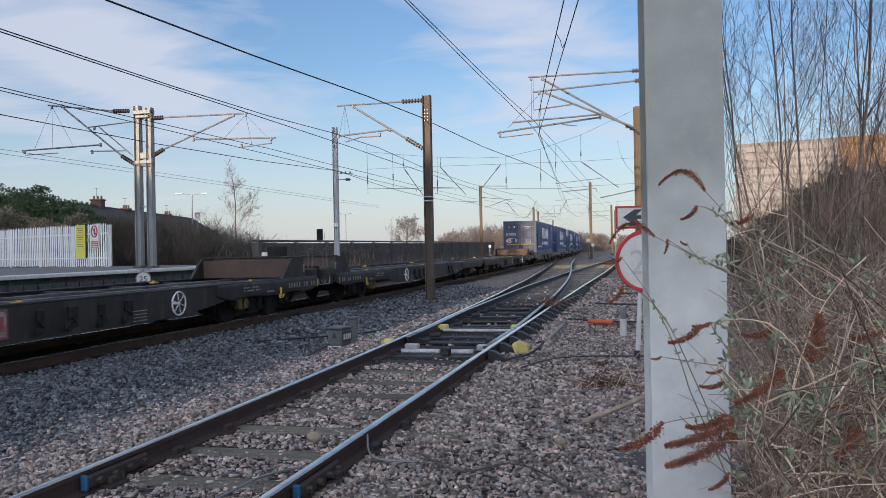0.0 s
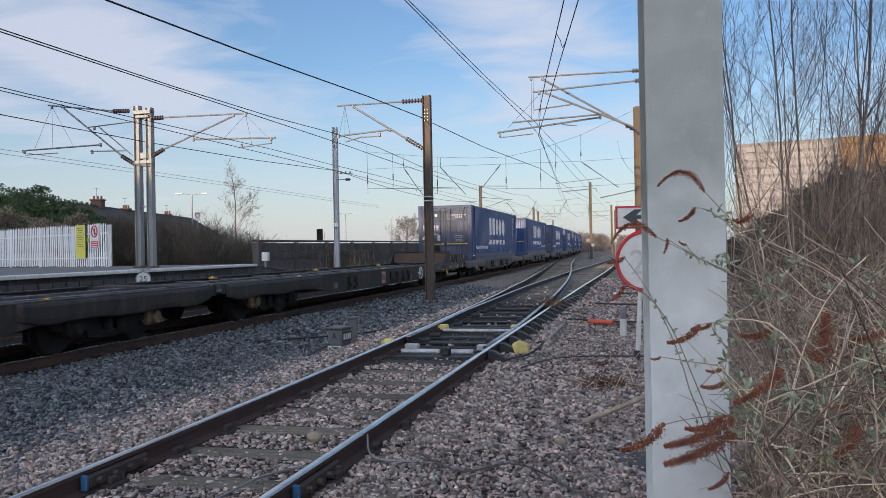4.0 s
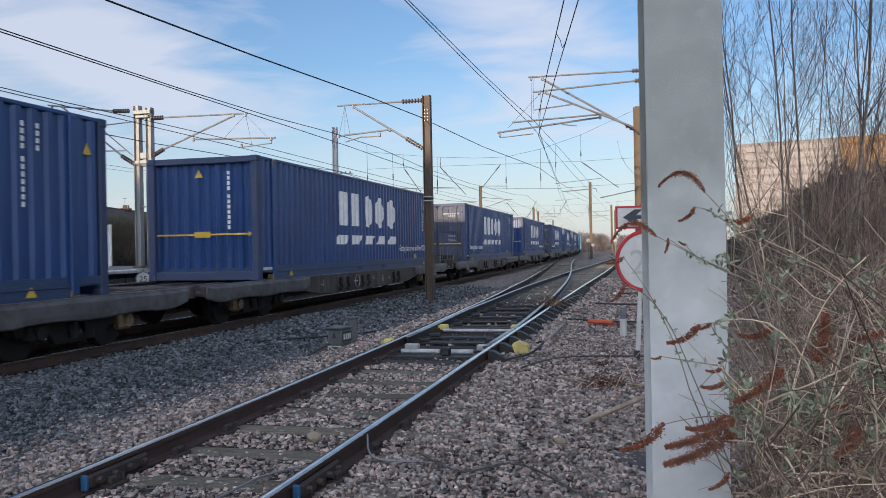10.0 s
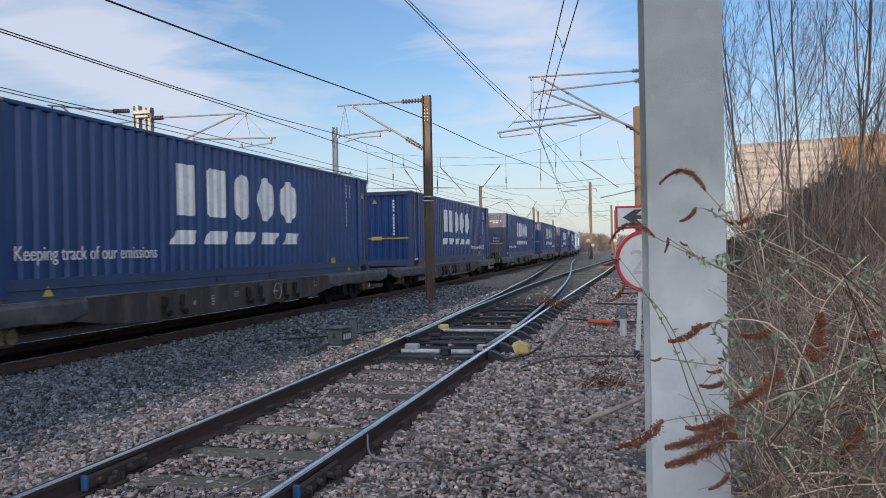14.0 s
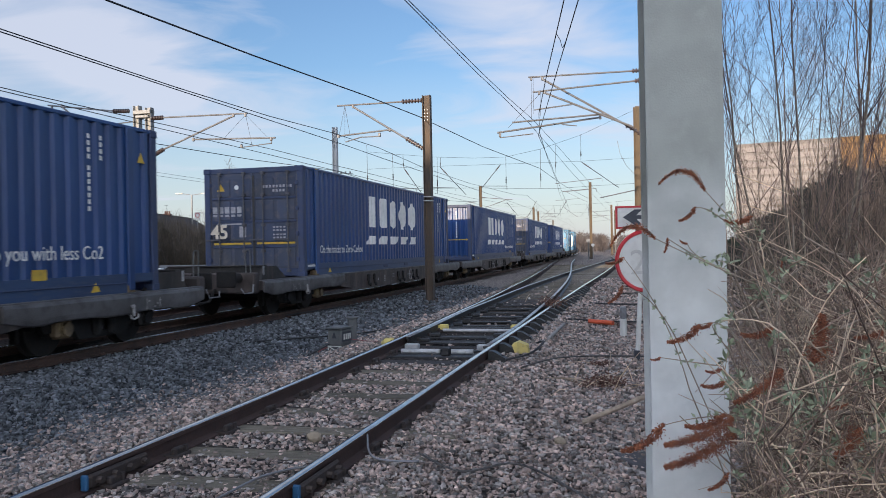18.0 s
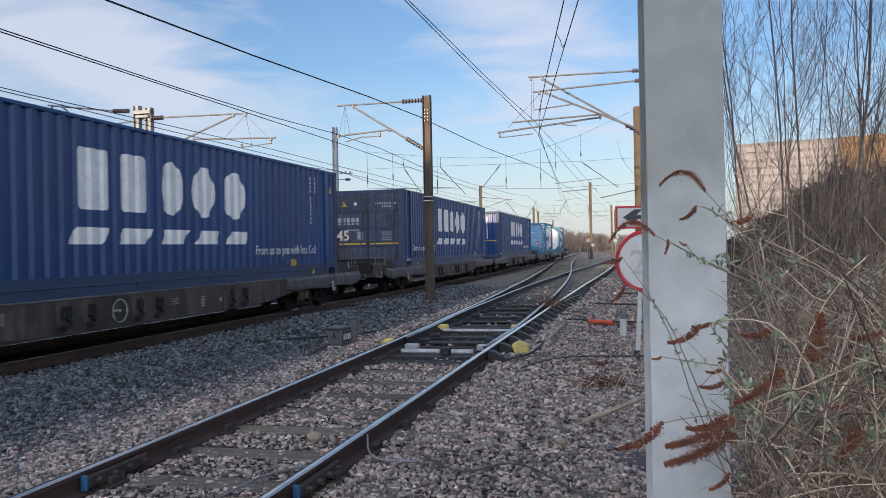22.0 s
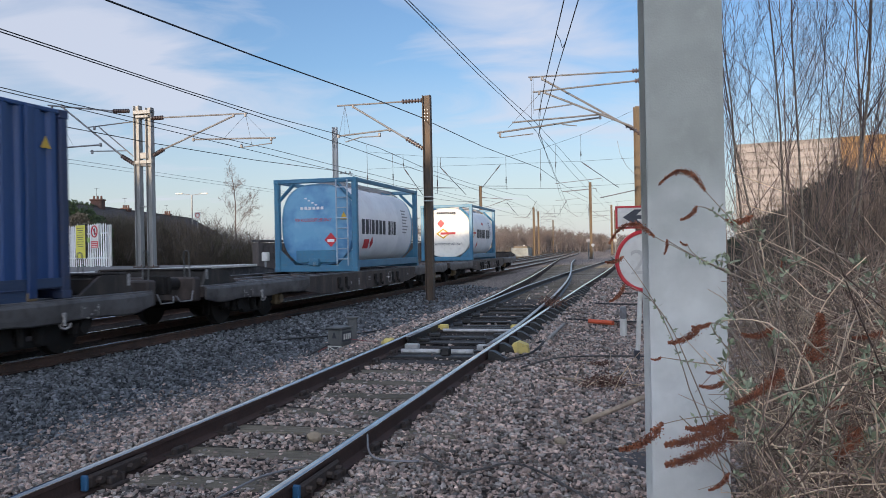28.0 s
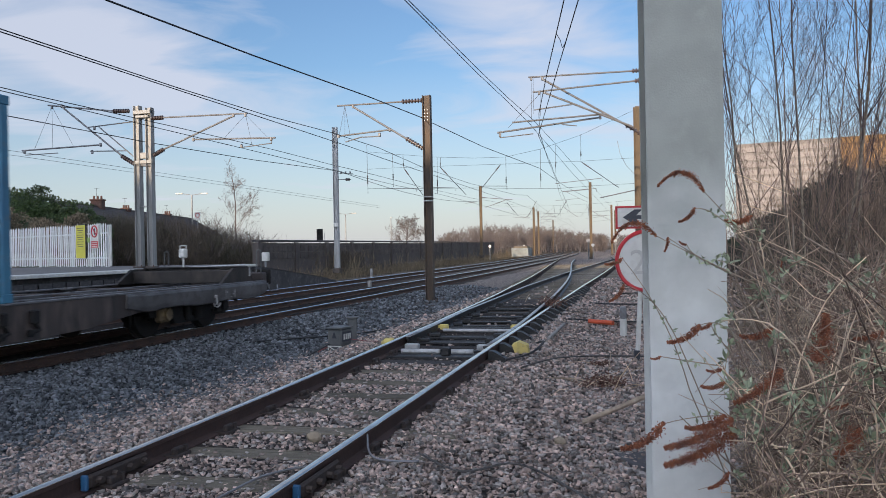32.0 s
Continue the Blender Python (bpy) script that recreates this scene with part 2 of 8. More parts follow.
m_frame_blue = mat("tank_frame_blue", (0.042, 0.175, 0.275), (0.032, 0.135, 0.23), rough=0.5, scale=2, c3=(0.10, 0.14, 0.17), s3=10, f3=0.4)
m_ladder = mat("ladder_pale", (0.36, 0.45, 0.52), (0.28, 0.36, 0.43), rough=0.5, scale=4, c3=(0.2, 0.2, 0.2), s3=12, f3=0.4)
m_red = mat("red_paint", (0.55, 0.03, 0.04), (0.45, 0.025, 0.03), rough=0.5, scale=4)
m_dark_letter = mat("dark_lettering", (0.03, 0.035, 0.045), (0.04, 0.045, 0.055), rough=0.6, scale=4)
m_orange = mat("orange_plastic", (0.62, 0.10, 0.03), (0.52, 0.08, 0.03), rough=0.5, scale=6)
m_black = mat("black_rubber", (0.02, 0.02, 0.02), (0.03, 0.03, 0.03), rough=0.6, scale=8)
m_sign = mat("sign_white", (0.66, 0.66, 0.62), (0.56, 0.55, 0.50), rough=0.5, scale=4, c3=(0.45, 0.42, 0.36), s3=14, f3=0.4)
m_fence = mat("fence_white", (0.78, 0.78, 0.77), (0.68, 0.68, 0.67), rough=0.6, scale=3, c3=(0.40, 0.38, 0.35), s3=14, f3=0.3, rand=0.08)
m_plat = mat("platform_surface", (0.16, 0.155, 0.15), (0.12, 0.115, 0.11), rough=0.9, scale=1.5, c3=(0.22, 0.21, 0.20), s3=20, bump=0.3)
m_brickdark = mat("platform_wall", (0.085, 0.08, 0.08), (0.05, 0.048, 0.05), rough=0.9, scale=2, c3=(0.20, 0.19, 0.18), s3=5, f3=0.45, bump=0.4)
m_wall = mat("parapet_stone", (0.10, 0.085, 0.078), (0.07, 0.06, 0.056), rough=0.9, scale=1.2, c3=(0.15, 0.12, 0.10), s3=7, bump=0.4, rand=0.2)
m_brick = mat("house_brick", (0.26, 0.11, 0.075), (0.19, 0.085, 0.06), rough=0.9, scale=1.5, c3=(0.30, 0.17, 0.12), s3=9)
m_slate = mat("roof_slate", (0.088, 0.072, 0.068), (0.06, 0.052, 0.05), rough=0.75, scale=1.2, c3=(0.12, 0.09, 0.08), s3=6)
m_bark = mat("bark_brown", (0.34, 0.235, 0.172), (0.17, 0.118, 0.088), rough=0.9, scale=6, c3=(0.30, 0.24, 0.185), s3=25, bump=0.3, island=0.45)
m_birch = mat("bark_birch", (0.36, 0.29, 0.205), (0.20, 0.16, 0.115), rough=0.8, scale=6, stretch=(1, 1, 3), c3=(0.10, 0.08, 0.07), s3=14, f3=0.6, island=0.2)
m_straw = mat("dry_stem", (0.76, 0.59, 0.42), (0.42, 0.30, 0.20), rough=0.9, scale=5, island=0.6)
m_mast_pale = mat("mast_pale", (0.46, 0.465, 0.46), (0.36, 0.365, 0.36), rough=0.6, metal=0.1, scale=2, stretch=(4, 4, 0.5), c3=(0.28, 0.26, 0.24), s3=8, f3=0.4)
m_twig = mat("far_twig", (0.165, 0.135, 0.122), (0.105, 0.086, 0.080), rough=0.9, scale=0.3, island=0.45)
m_rustflower = mat("dead_flower", (0.36, 0.125, 0.058), (0.19, 0.068, 0.04), rough=0.95, scale=30, island=0.5)
m_leaf = mat("leaf_grey_green", (0.37, 0.41, 0.27), (0.19, 0.225, 0.13), rough=0.7, scale=8, island=0.4)
m_evergreen = mat("evergreen", (0.060, 0.098, 0.028), (0.030, 0.052, 0.020), rough=0.6, scale=0.6, c3=(0.12, 0.135, 0.035), s3=1.2, f3=0.7, island=0.5)
m_tanleaf = mat("tan_leaf", (0.24, 0.19, 0.13), (0.13, 0.115, 0.075), rough=0.85, scale=0.9, island=0.5)
m_bankscrub = mat("bank_scrub", (0.15, 0.115, 0.08), (0.075, 0.062, 0.045), rough=0.9, scale=0.5, c3=(0.07, 0.085, 0.045), s3=0.4, f3=0.7, island=0.4)
m_crown = mat("crown_twig", (0.15, 0.105, 0.092), (0.085, 0.060, 0.056), rough=0.85, scale=3, island=0.35)
darken_upward(m_birch, 1.6, 4.4, (0.34, 0.28, 0.29))   # young bark turns dark red-brown higher up
m_stem = mat("ochre_stem", (0.34, 0.235, 0.165), (0.15, 0.102, 0.076), rough=0.85, scale=3, island=0.55)
m_tie = mat("dirty_sleeper", (0.085, 0.068, 0.056), (0.05, 0.041, 0.035), rough=0.9, scale=4, c3=(0.15, 0.125, 0.10), s3=12, bump=0.3, rand=0.12)
m_dustcable = mat("dusty_cable", (0.10, 0.095, 0.09), (0.05, 0.048, 0.046), rough=0.8, scale=6, c3=(0.17, 0.155, 0.14), s3=14, f3=0.5)
m_oiled = mat("oiled_timber", (0.042, 0.036, 0.032), (0.022, 0.020, 0.019), rough=0.75, scale=3, stretch=(1.5, 12, 6), c3=(0.09, 0.08, 0.072), s3=14, f3=0.5, bump=0.8, bscale=14, rand=0.25)
m_mainhead = mat("main_rail_head", (0.66, 0.67, 0.68), (0.56, 0.56, 0.57), rough=0.16, metal=1.0, scale=2, rvar=0.06)
m_ivy = mat("dark_hedge", (0.036, 0.052, 0.034), (0.034, 0.036, 0.026), rough=0.8, scale=0.6, island=0.5)
m_grass = mat("dry_grass", (0.24, 0.185, 0.115), (0.16, 0.125, 0.08), rough=0.95, scale=0.6, island=0.4)
m_clad = mat("pale_cladding", (0.20, 0.18, 0.17), (0.17, 0.155, 0.145), rough=0.7, scale=1, c3=(0.22, 0.20, 0.185), s3=5)
m_clad_band = mat("cladding_band", (0.26, 0.235, 0.22), (0.23, 0.205, 0.195), rough=0.7, scale=1)
m_doorrod = mat("door_rod", (0.085, 0.088, 0.10), (0.05, 0.052, 0.06), rough=0.5, metal=0.2, scale=3, c3=(0.14, 0.11, 0.09), s3=14, f3=0.5)
m_doormark = mat("door_mark", (0.36, 0.36, 0.38), (0.24, 0.24, 0.26), rough=0.7, scale=12)
m_clad_ochre = mat("ochre_cladding", (0.27, 0.15, 0.05), (0.22, 0.12, 0.045), rough=0.7, scale=1)
m_grey_cab = mat("cabinet_grey", (0.11, 0.115, 0.115), (0.075, 0.08, 0.08), rough=0.6, scale=4, c3=(0.16, 0.14, 0.12), s3=14, f3=0.5)
m_green_box = mat("pale_hopper", (0.25, 0.275, 0.275), (0.17, 0.195, 0.20), rough=0.6, scale=2, c3=(0.14, 0.11, 0.09), s3=7)

m_cream = mat("cream_figures", (0.66, 0.60, 0.48), (0.54, 0.47, 0.36), rough=0.7, scale=6, c3=(0.35, 0.28, 0.2), s3=12, f3=0.4)
m_stencil = mat("worn_stencil", (0.36, 0.35, 0.34), (0.20, 0.19, 0.185), rough=0.7, scale=9, c3=(0.07, 0.06, 0.055), s3=20, f3=0.7)
m_dullred = mat("dull_red", (0.30, 0.07, 0.07), (0.22, 0.06, 0.06), rough=0.7, scale=8, c3=(0.12, 0.09, 0.085), s3=16, f3=0.5)
m_bulk = mat("bulkhead_brown", (0.085, 0.052, 0.036), (0.05, 0.036, 0.028), rough=0.8, scale=2, c3=(0.12, 0.075, 0.05), s3=7, f3=0.5, bump=0.15)
m_branch = mat("shrub_branch", (0.40, 0.315, 0.235), (0.24, 0.185, 0.14), rough=0.9, scale=12, c3=(0.46, 0.40, 0.33), s3=30, f3=0.5, bump=0.3, island=0.25)
m_seed = mat("seed_brown", (0.17, 0.085, 0.06), (0.11, 0.06, 0.045), rough=0.95, scale=20, island=0.4)
m_litter = mat("leaf_litter", (0.33, 0.235, 0.165), (0.16, 0.118, 0.085), rough=0.95, scale=5, island=0.5)


def ground_material():
    m = bpy.data.materials.new("ballast_ground")
    m.use_nodes = True
    nt = m.node_tree
    N, L = nt.nodes, nt.links
    b = N["Principled BSDF"]
    b.inputs["Roughness"].default_value = 0.95
    b.inputs["Specular IOR Level"].default_value = 0.15
    tc = N.new("ShaderNodeTexCoord")

    def vor(scale):
        v = N.new("ShaderNodeTexVoronoi"); v.inputs["Scale"].default_value = scale
        L.new(tc.outputs["Object"], v.inputs["Vector"])
        return v
    v1 = vor(17.0)

    def ramp2(ca, cb):
        x = N.new("ShaderNodeMix"); x.data_type = "RGBA"
        x.inputs[6].default_value = (*ca, 1); x.inputs[7].default_value = (*cb, 1)
        sp = N.new("ShaderNodeSeparateColor")
        L.new(v1.outputs["Color"], sp.inputs[0]); L.new(sp.outputs[0], x.inputs[0])
        return x
    # near ground colours are darkened: shade in the gaps between stones is painted in
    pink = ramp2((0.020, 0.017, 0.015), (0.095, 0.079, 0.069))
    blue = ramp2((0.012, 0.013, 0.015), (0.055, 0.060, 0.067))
    # lateral place across the main line
    dot = N.new("ShaderNodeVectorMath"); dot.operation = "DOT_PRODUCT"
    dot.inputs[1].default_value = (-math.cos(A0), math.sin(A0), 0)
    L.new(tc.outputs["Object"], dot.inputs[0])
    nz = N.new("ShaderNodeTexNoise"); nz.inputs["Scale"].default_value = 0.5; nz.inputs["Detail"].default_value = 6
    L.new(tc.outputs["Object"], nz.inputs["Vector"])
    ad = N.new("ShaderNodeMath"); ad.operation = "MULTIPLY_ADD"; ad.inputs[1].default_value = 1.6
    L.new(nz.outputs["Fac"], ad.inputs[0]); L.new(dot.outputs["Value"], ad.inputs[2])
    mr = N.new("ShaderNodeMapRange"); mr.inputs[1].default_value = DC - 4.0 + 0.4; mr.inputs[2].default_value = DC - 3.2 + 0.9
    L.new(ad.outputs[0], mr.inputs[0])
    m1 = N.new("ShaderNodeMix"); m1.data_type = "RGBA"
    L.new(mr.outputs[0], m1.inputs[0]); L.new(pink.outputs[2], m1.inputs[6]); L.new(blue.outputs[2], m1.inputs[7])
    # rust-brown stones between and beside the running rails, under-train shade painted in
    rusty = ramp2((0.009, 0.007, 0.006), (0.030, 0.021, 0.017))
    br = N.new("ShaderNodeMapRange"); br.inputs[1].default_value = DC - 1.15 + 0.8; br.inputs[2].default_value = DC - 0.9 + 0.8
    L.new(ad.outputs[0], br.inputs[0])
    m1b = N.new("ShaderNodeMix"); m1b.data_type = "RGBA"
    # farther off the ground turns tan, without the painted gap shade
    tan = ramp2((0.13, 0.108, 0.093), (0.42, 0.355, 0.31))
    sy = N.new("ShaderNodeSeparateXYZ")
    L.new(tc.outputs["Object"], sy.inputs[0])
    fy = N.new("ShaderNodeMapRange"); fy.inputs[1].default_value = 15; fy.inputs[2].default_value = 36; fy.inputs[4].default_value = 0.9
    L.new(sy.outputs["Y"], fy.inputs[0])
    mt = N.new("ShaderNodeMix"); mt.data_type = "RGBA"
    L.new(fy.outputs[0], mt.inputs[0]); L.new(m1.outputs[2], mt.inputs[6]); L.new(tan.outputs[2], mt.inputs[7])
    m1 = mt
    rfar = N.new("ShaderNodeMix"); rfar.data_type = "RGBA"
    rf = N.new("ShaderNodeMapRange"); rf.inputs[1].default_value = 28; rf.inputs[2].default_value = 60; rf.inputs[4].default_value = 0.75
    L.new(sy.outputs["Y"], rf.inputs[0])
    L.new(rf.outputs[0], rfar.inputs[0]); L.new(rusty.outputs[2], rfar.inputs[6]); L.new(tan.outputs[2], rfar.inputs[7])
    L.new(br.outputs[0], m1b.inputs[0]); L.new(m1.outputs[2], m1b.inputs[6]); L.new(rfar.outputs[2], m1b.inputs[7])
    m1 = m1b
    # beyond the lines: rough grass and earth
    g1 = N.new("ShaderNodeMix"); g1.data_type = "RGBA"
    g1.inputs[6].default_value = (0.055, 0.042, 0.030, 1); g1.inputs[7].default_value = (0.13, 0.10, 0.068, 1)
    L.new(nz.outputs["Fac"], g1.inputs[0])
    far = N.new("ShaderNodeMapRange"); far.inputs[1].default_value = DC + 7.0; far.inputs[2].default_value = DC + 9.5
    L.new(ad.outputs[0], far.inputs[0])
    near = N.new("ShaderNodeMapRange"); near.inputs[1].default_value = DC - 9.3; near.inputs[2].default_value = DC - 10.8
    L.new(ad.outputs[0], near.inputs[0])
    mm = N.new("ShaderNodeMath"); mm.operation = "MAXIMUM"
    L.new(far.outputs[0], mm.inputs[0]); L.new(near.outputs[0], mm.inputs[1])
    m2 = N.new("ShaderNodeMix"); m2.data_type = "RGBA"
    L.new(mm.outputs[0], m2.inputs[0]); L.new(m1.outputs[2], m2.inputs[6]); L.new(g1.outputs[2], m2.inputs[7])
    L.new(m2.outputs[2], b.inputs["Base Color"])
    bp = N.new("ShaderNodeBump"); bp.inputs["Strength"].default_value = 1.0; bp.inputs["Distance"].default_value = 0.04
    L.new(v1.outputs["Distance"], bp.inputs["Height"]); bp.invert = True
    L.new(bp.outputs[0], b.inputs["Normal"])
    return m


# ---- mesh helpers ----


class M:
    """Collects vertices and faces of one mesh."""

    def __init__(self):
        self.v, self.f, self.weld = [], [], False

    def add(self, vs, fs, m=None):
        n = len(self.v)
        self.v += [tuple(m @ Vector(q)) if m else tuple(q) for q in vs]
        self.f += [tuple(i + n for i in q) for q in fs]
        return self

    def box(self, c, s, m=None, bev=0.0):
        x, y, z = (q / 2 for q in s)
        b = min(bev, 0.49 * min(s))
        if b <= 0:
            vs = [(c[0] + i * x, c[1] + j * y, c[2] + k * z) for i in (-1, 1) for j in (-1, 1) for k in (-1, 1)]
            return self.add(vs, [(0, 1, 3, 2), (4, 6, 7, 5), (0, 4, 5, 1), (2, 3, 7, 6), (0, 2, 6, 4), (1, 5, 7, 3)], m)
        vs, idx = [], {}
        for i in (-1, 1):
            for j in (-1, 1):
                for k in (-1, 1):
                    for a in range(3):
                        d = [x - b, y - b, z - b]
                        d[a] += b
                        idx[i, j, k, a] = len(vs)
                        vs.append((c[0] + i * d[0], c[1] + j * d[1], c[2] + k * d[2]))
        fs = []
        I = idx
        for q in (-1, 1):
            fs.append(tuple(I[q, j, k, 0] for j, k in ((-1, -1), (1, -1), (1, 1), (-1, 1))[::q]))
            fs.append(tuple(I[i, q, k, 1] for i, k in ((-1, -1), (-1, 1), (1, 1), (1, -1))[::q]))
            fs.append(tuple(I[i, j, q, 2] for i, j in ((-1, -1), (1, -1), (1, 1), (-1, 1))[::q]))
        for j in (-1, 1):
            for k in (-1, 1):
                fs.append((I[-1, j, k, 1], I[1, j, k, 1], I[1, j, k, 2], I[-1, j, k, 2])[::j * k])
                fs.append((I[j, -1, k, 0], I[j, -1, k, 2], I[j, 1, k, 2], I[j, 1, k, 0])[::j * k])
                fs.append((I[j, k, -1, 0], I[j, k, 1, 0], I[j, k, 1, 1], I[j, k, -1, 1])[::j * k])
        for i in (-1, 1):
            for j in (-1, 1):
                for k in (-1, 1):
                    fs.append((I[i, j, k, 0], I[i, j, k, 1], I[i, j, k, 2])[::i * j * k])
        return self.add(vs, fs, m)

    def tube(self, pts, r, n=8, caps=True, r2=None):
        pts = [Vector(q) for q in pts]
        vs, fs = [], []
        side = None
        for i, q in enumerate(pts):
            d = (pts[min(i + 1, len(pts) - 1)] - pts[max(i - 1, 0)]).normalized()
            if side is None:
                side = d.orthogonal().normalized()
            side = (side - d * side.dot(d)).normalized()
            up = d.cross(side)
            rr = r[i] if isinstance(r, (list, tuple)) else r if r2 is None else r + (r2 - r) * i / max(1, len(pts) - 1)
            vs += [q + (side * math.cos(2 * math.pi * k / n) + up * math.sin(2 * math.pi * k / n)) * rr for k in range(n)]
        for i in range(len(pts) - 1):
            for k in range(n):
                a, b = i * n + k, i * n + (k + 1) % n
                fs.append((a, b, b + n, a + n))
        if caps:
            fs.append(tuple(range(n))[::-1])
            fs.append(tuple(range((len(pts) - 1) * n, len(pts) * n)))
        return self.add(vs, fs)

    def prism(self, poly, axis, a, b, m=None):
        """A flat outline (2D) pulled along an axis (0 x, 1 y, 2 z) from a to b."""
        def put(q, t):
            return [(t, q[0], q[1]), (q[0], t, q[1]), (q[0], q[1], t)][axis]
        n = len(poly)
        vs = [put(q, a) for q in poly] + [put(q, b) for q in poly]
        fs = [(i, (i + 1) % n, (i + 1) % n + n, i + n) for i in range(n)]
        fs += [tuple(range(n))[::-1], tuple(range(n, 2 * n))]
        return self.add(vs, fs, m)

    def sweep(self, poly, frames):
        """A closed 2D outline carried along frames (origin, side, up)."""
        n = len(poly)
        vs, fs = [], []
        for o, s, u in frames:
            vs += [o + s * q[0] + u * q[1] for q in poly]
        for i in range(len(frames) - 1):
            for k in range(n):
                a, b = i * n + k, i * n + (k + 1) % n
                fs.append((a, b, b + n, a + n))
        fs.append(tuple(range(n))[::-1])
        fs.append(tuple(range((len(frames) - 1) * n, len(frames) * n)))
        return self.add(vs, fs)

    def mesh(self, name, material, smooth=False):
        me = bpy.data.meshes.new(name)
        me.from_pydata([tuple(q) for q in self.v], [], self.f)
        bm = bmesh.new(); bm.from_mesh(me)
        if self.weld:
            bmesh.ops.remove_doubles(bm, verts=bm.verts, dist=0.0005)
        bmesh.ops.recalc_face_normals(bm, faces=bm.faces)
        bm.to_mesh(me); bm.free()
        if smooth:
            me.polygons.foreach_set("use_smooth", [True] * len(me.polygons))
        me.materials.append(material)
        return me


def part(name, m, material, parent=None, label="", smooth=False):
    """Links a builder, or a finished mesh, as one mesh object under a thing or a part."""
    me = m if isinstance(m, bpy.types.Mesh) else m.mesh(name, material, smooth)
    ob = new(name, me)
    ob.parent = parent
    if label:
        ob["label"] = label
    return ob


def thing(name, m, label, category, group="", kind=""):
    ob = new(name)
    ob.matrix_basis = m
    return tagged(ob, label, category, group, kind)


def fast(name, verts, tris, material):
    """A large triangle mesh from arrays."""
    me = bpy.data.meshes.new(name)
    me.vertices.add(len(verts)); me.vertices.foreach_set("co", np.asarray(verts, dtype=np.float32).ravel())
    me.loops.add(len(tris) * 3); me.loops.foreach_set("vertex_index", np.asarray(tris, dtype=np.int32).ravel())
    me.polygons.add(len(tris)); me.polygons.foreach_set("loop_start", np.arange(0, len(tris) * 3, 3, dtype=np.int32))
    me.update(calc_edges=True)
    me.materials.append(material)
    return me


def letters(text, size, material, align="LEFT", depth=0.002, bold=0.0):
    """A mesh of words in the built-in font, lying in its xy plane."""
    cu = bpy.data.curves.new("letters", "FONT")
    cu.body, cu.size, cu.align_x, cu.extrude, cu.offset = text, size, align, depth, bold
    ob = bpy.data.objects.new("letters", cu)
    me = bpy.data.meshes.new_from_object(ob)
    bpy.data.objects.remove(ob); bpy.data.curves.remove(cu)
    me.materials.clear(); me.materials.append(material)
    return me


class Twigs:
    """Collects many thin tapered stems as one triangle mesh."""

    def __init__(self, sides=3):
        self.n, self.v, self.t, self.c = sides, [], [], 0

    def stem(self, pts, r0, r1):
        P = np.asarray(pts, dtype=float)
        k = len(P)
        d = np.gradient(P, axis=0)
        d /= np.linalg.norm(d, axis=1)[:, None] + 1e-9
        ref = np.array([0.31, 0.77, 0.55])
        a = np.cross(d, ref); a /= np.linalg.norm(a, axis=1)[:, None] + 1e-9
        b = np.cross(d, a)
        r = np.linspace(r0, r1, k)[:, None]
        n = self.n
        for j in range(n):
            w = 2 * math.pi * j / n
            self.v.append(P + (a * math.cos(w) + b * math.sin(w)) * r)
        base = self.c
        for i in range(k - 1):
            for j in range(n):
                q0, q1 = base + j * k + i, base + ((j + 1) % n) * k + i
                self.t += [(q0, q1, q1 + 1), (q0, q1 + 1, q0 + 1)]
        self.c += n * k

    def leaf(self, c, d, u, ln, w):
        c, d, u = np.asarray(c), np.asarray(d), np.asarray(u)
        self.v.append(np.array([c, c + d * ln * 0.5 + u * w, c + d * ln, c + d * ln * 0.5 - u * w]))
        b = self.c
        self.t += [(b, b + 1, b + 2), (b, b + 2, b + 3)]
        self.c += 4

    def mesh(self, name, material):
        return fast(name, np.concatenate(self.v), self.t, material)


def unit(v):
    return v / (np.linalg.norm(v) + 1e-9)


# ---- plan: the main line is an arc, s metres along it, e metres to its far side ----
A0, KAPPA, DC = radians(14.63), -0.000477, 8.861


def heading(s):
    return A0 + KAPPA * max(-200.0, min(s, 260.0))


def trk(s, e=0.0, z=0.0):
    a = heading(s)
    x = (math.cos(A0) - math.cos(a)) / KAPPA - DC * math.cos(A0)
    y = (math.sin(a) - math.sin(A0)) / KAPPA + DC * math.sin(A0)
    if s > 260:
        x += (s - 260) * math.sin(a); y += (s - 260) * math.cos(a)
    return Vector((x - e * math.cos(a), y + e * math.sin(a), z))


def on_line(s, e=0.0, z=0.0, turn=0.0):
    """A pose on the main line: x along it, y to its far side."""
    q = trk(s, e, z)
    return pose(q.x, q.y, q.z, 0, 0, 90 - math.degrees(heading(s)) + turn)


def siding_z(y):
    return float(np.interp(y, (0, 4, 9, 16, 24, 35, 55, 80), (-.06, -.04, .05, .15, .20, .18, .08, 0)))


def left_stock(y):
    return -2.035e-7 * y ** 4 + 5.051e-5 * y ** 3 - 0.004491 * y * y + 0.3321 * y - 3.986


def left_blade(y):
    return 0.00014 * y * y + 0.2422 * y - 3.44557


def right_blade(y):
    return -2.088e-7 * y ** 4 + 5.447e-5 * y ** 3 - 0.0049 * y * y + 0.3452 * y - 2.594


def right_stock(y):
    return -0.00053 * y * y + 0.28432 * y - 2.34657


def lateral(x, y):
    """Metres to the far side of the main line's centre."""
    t = x * math.sin(A0) + y * math.cos(A0)
    return -x * math.cos(A0) + y * math.sin(A0) - DC + 0.5 * KAPPA * t * abs(t) * (1 if t > 0 else 0)


def smooth(a, b, x):
    t = max(0.0, min(1.0, (x - a) / (b - a)))
    return t * t * (3 - 2 * t)


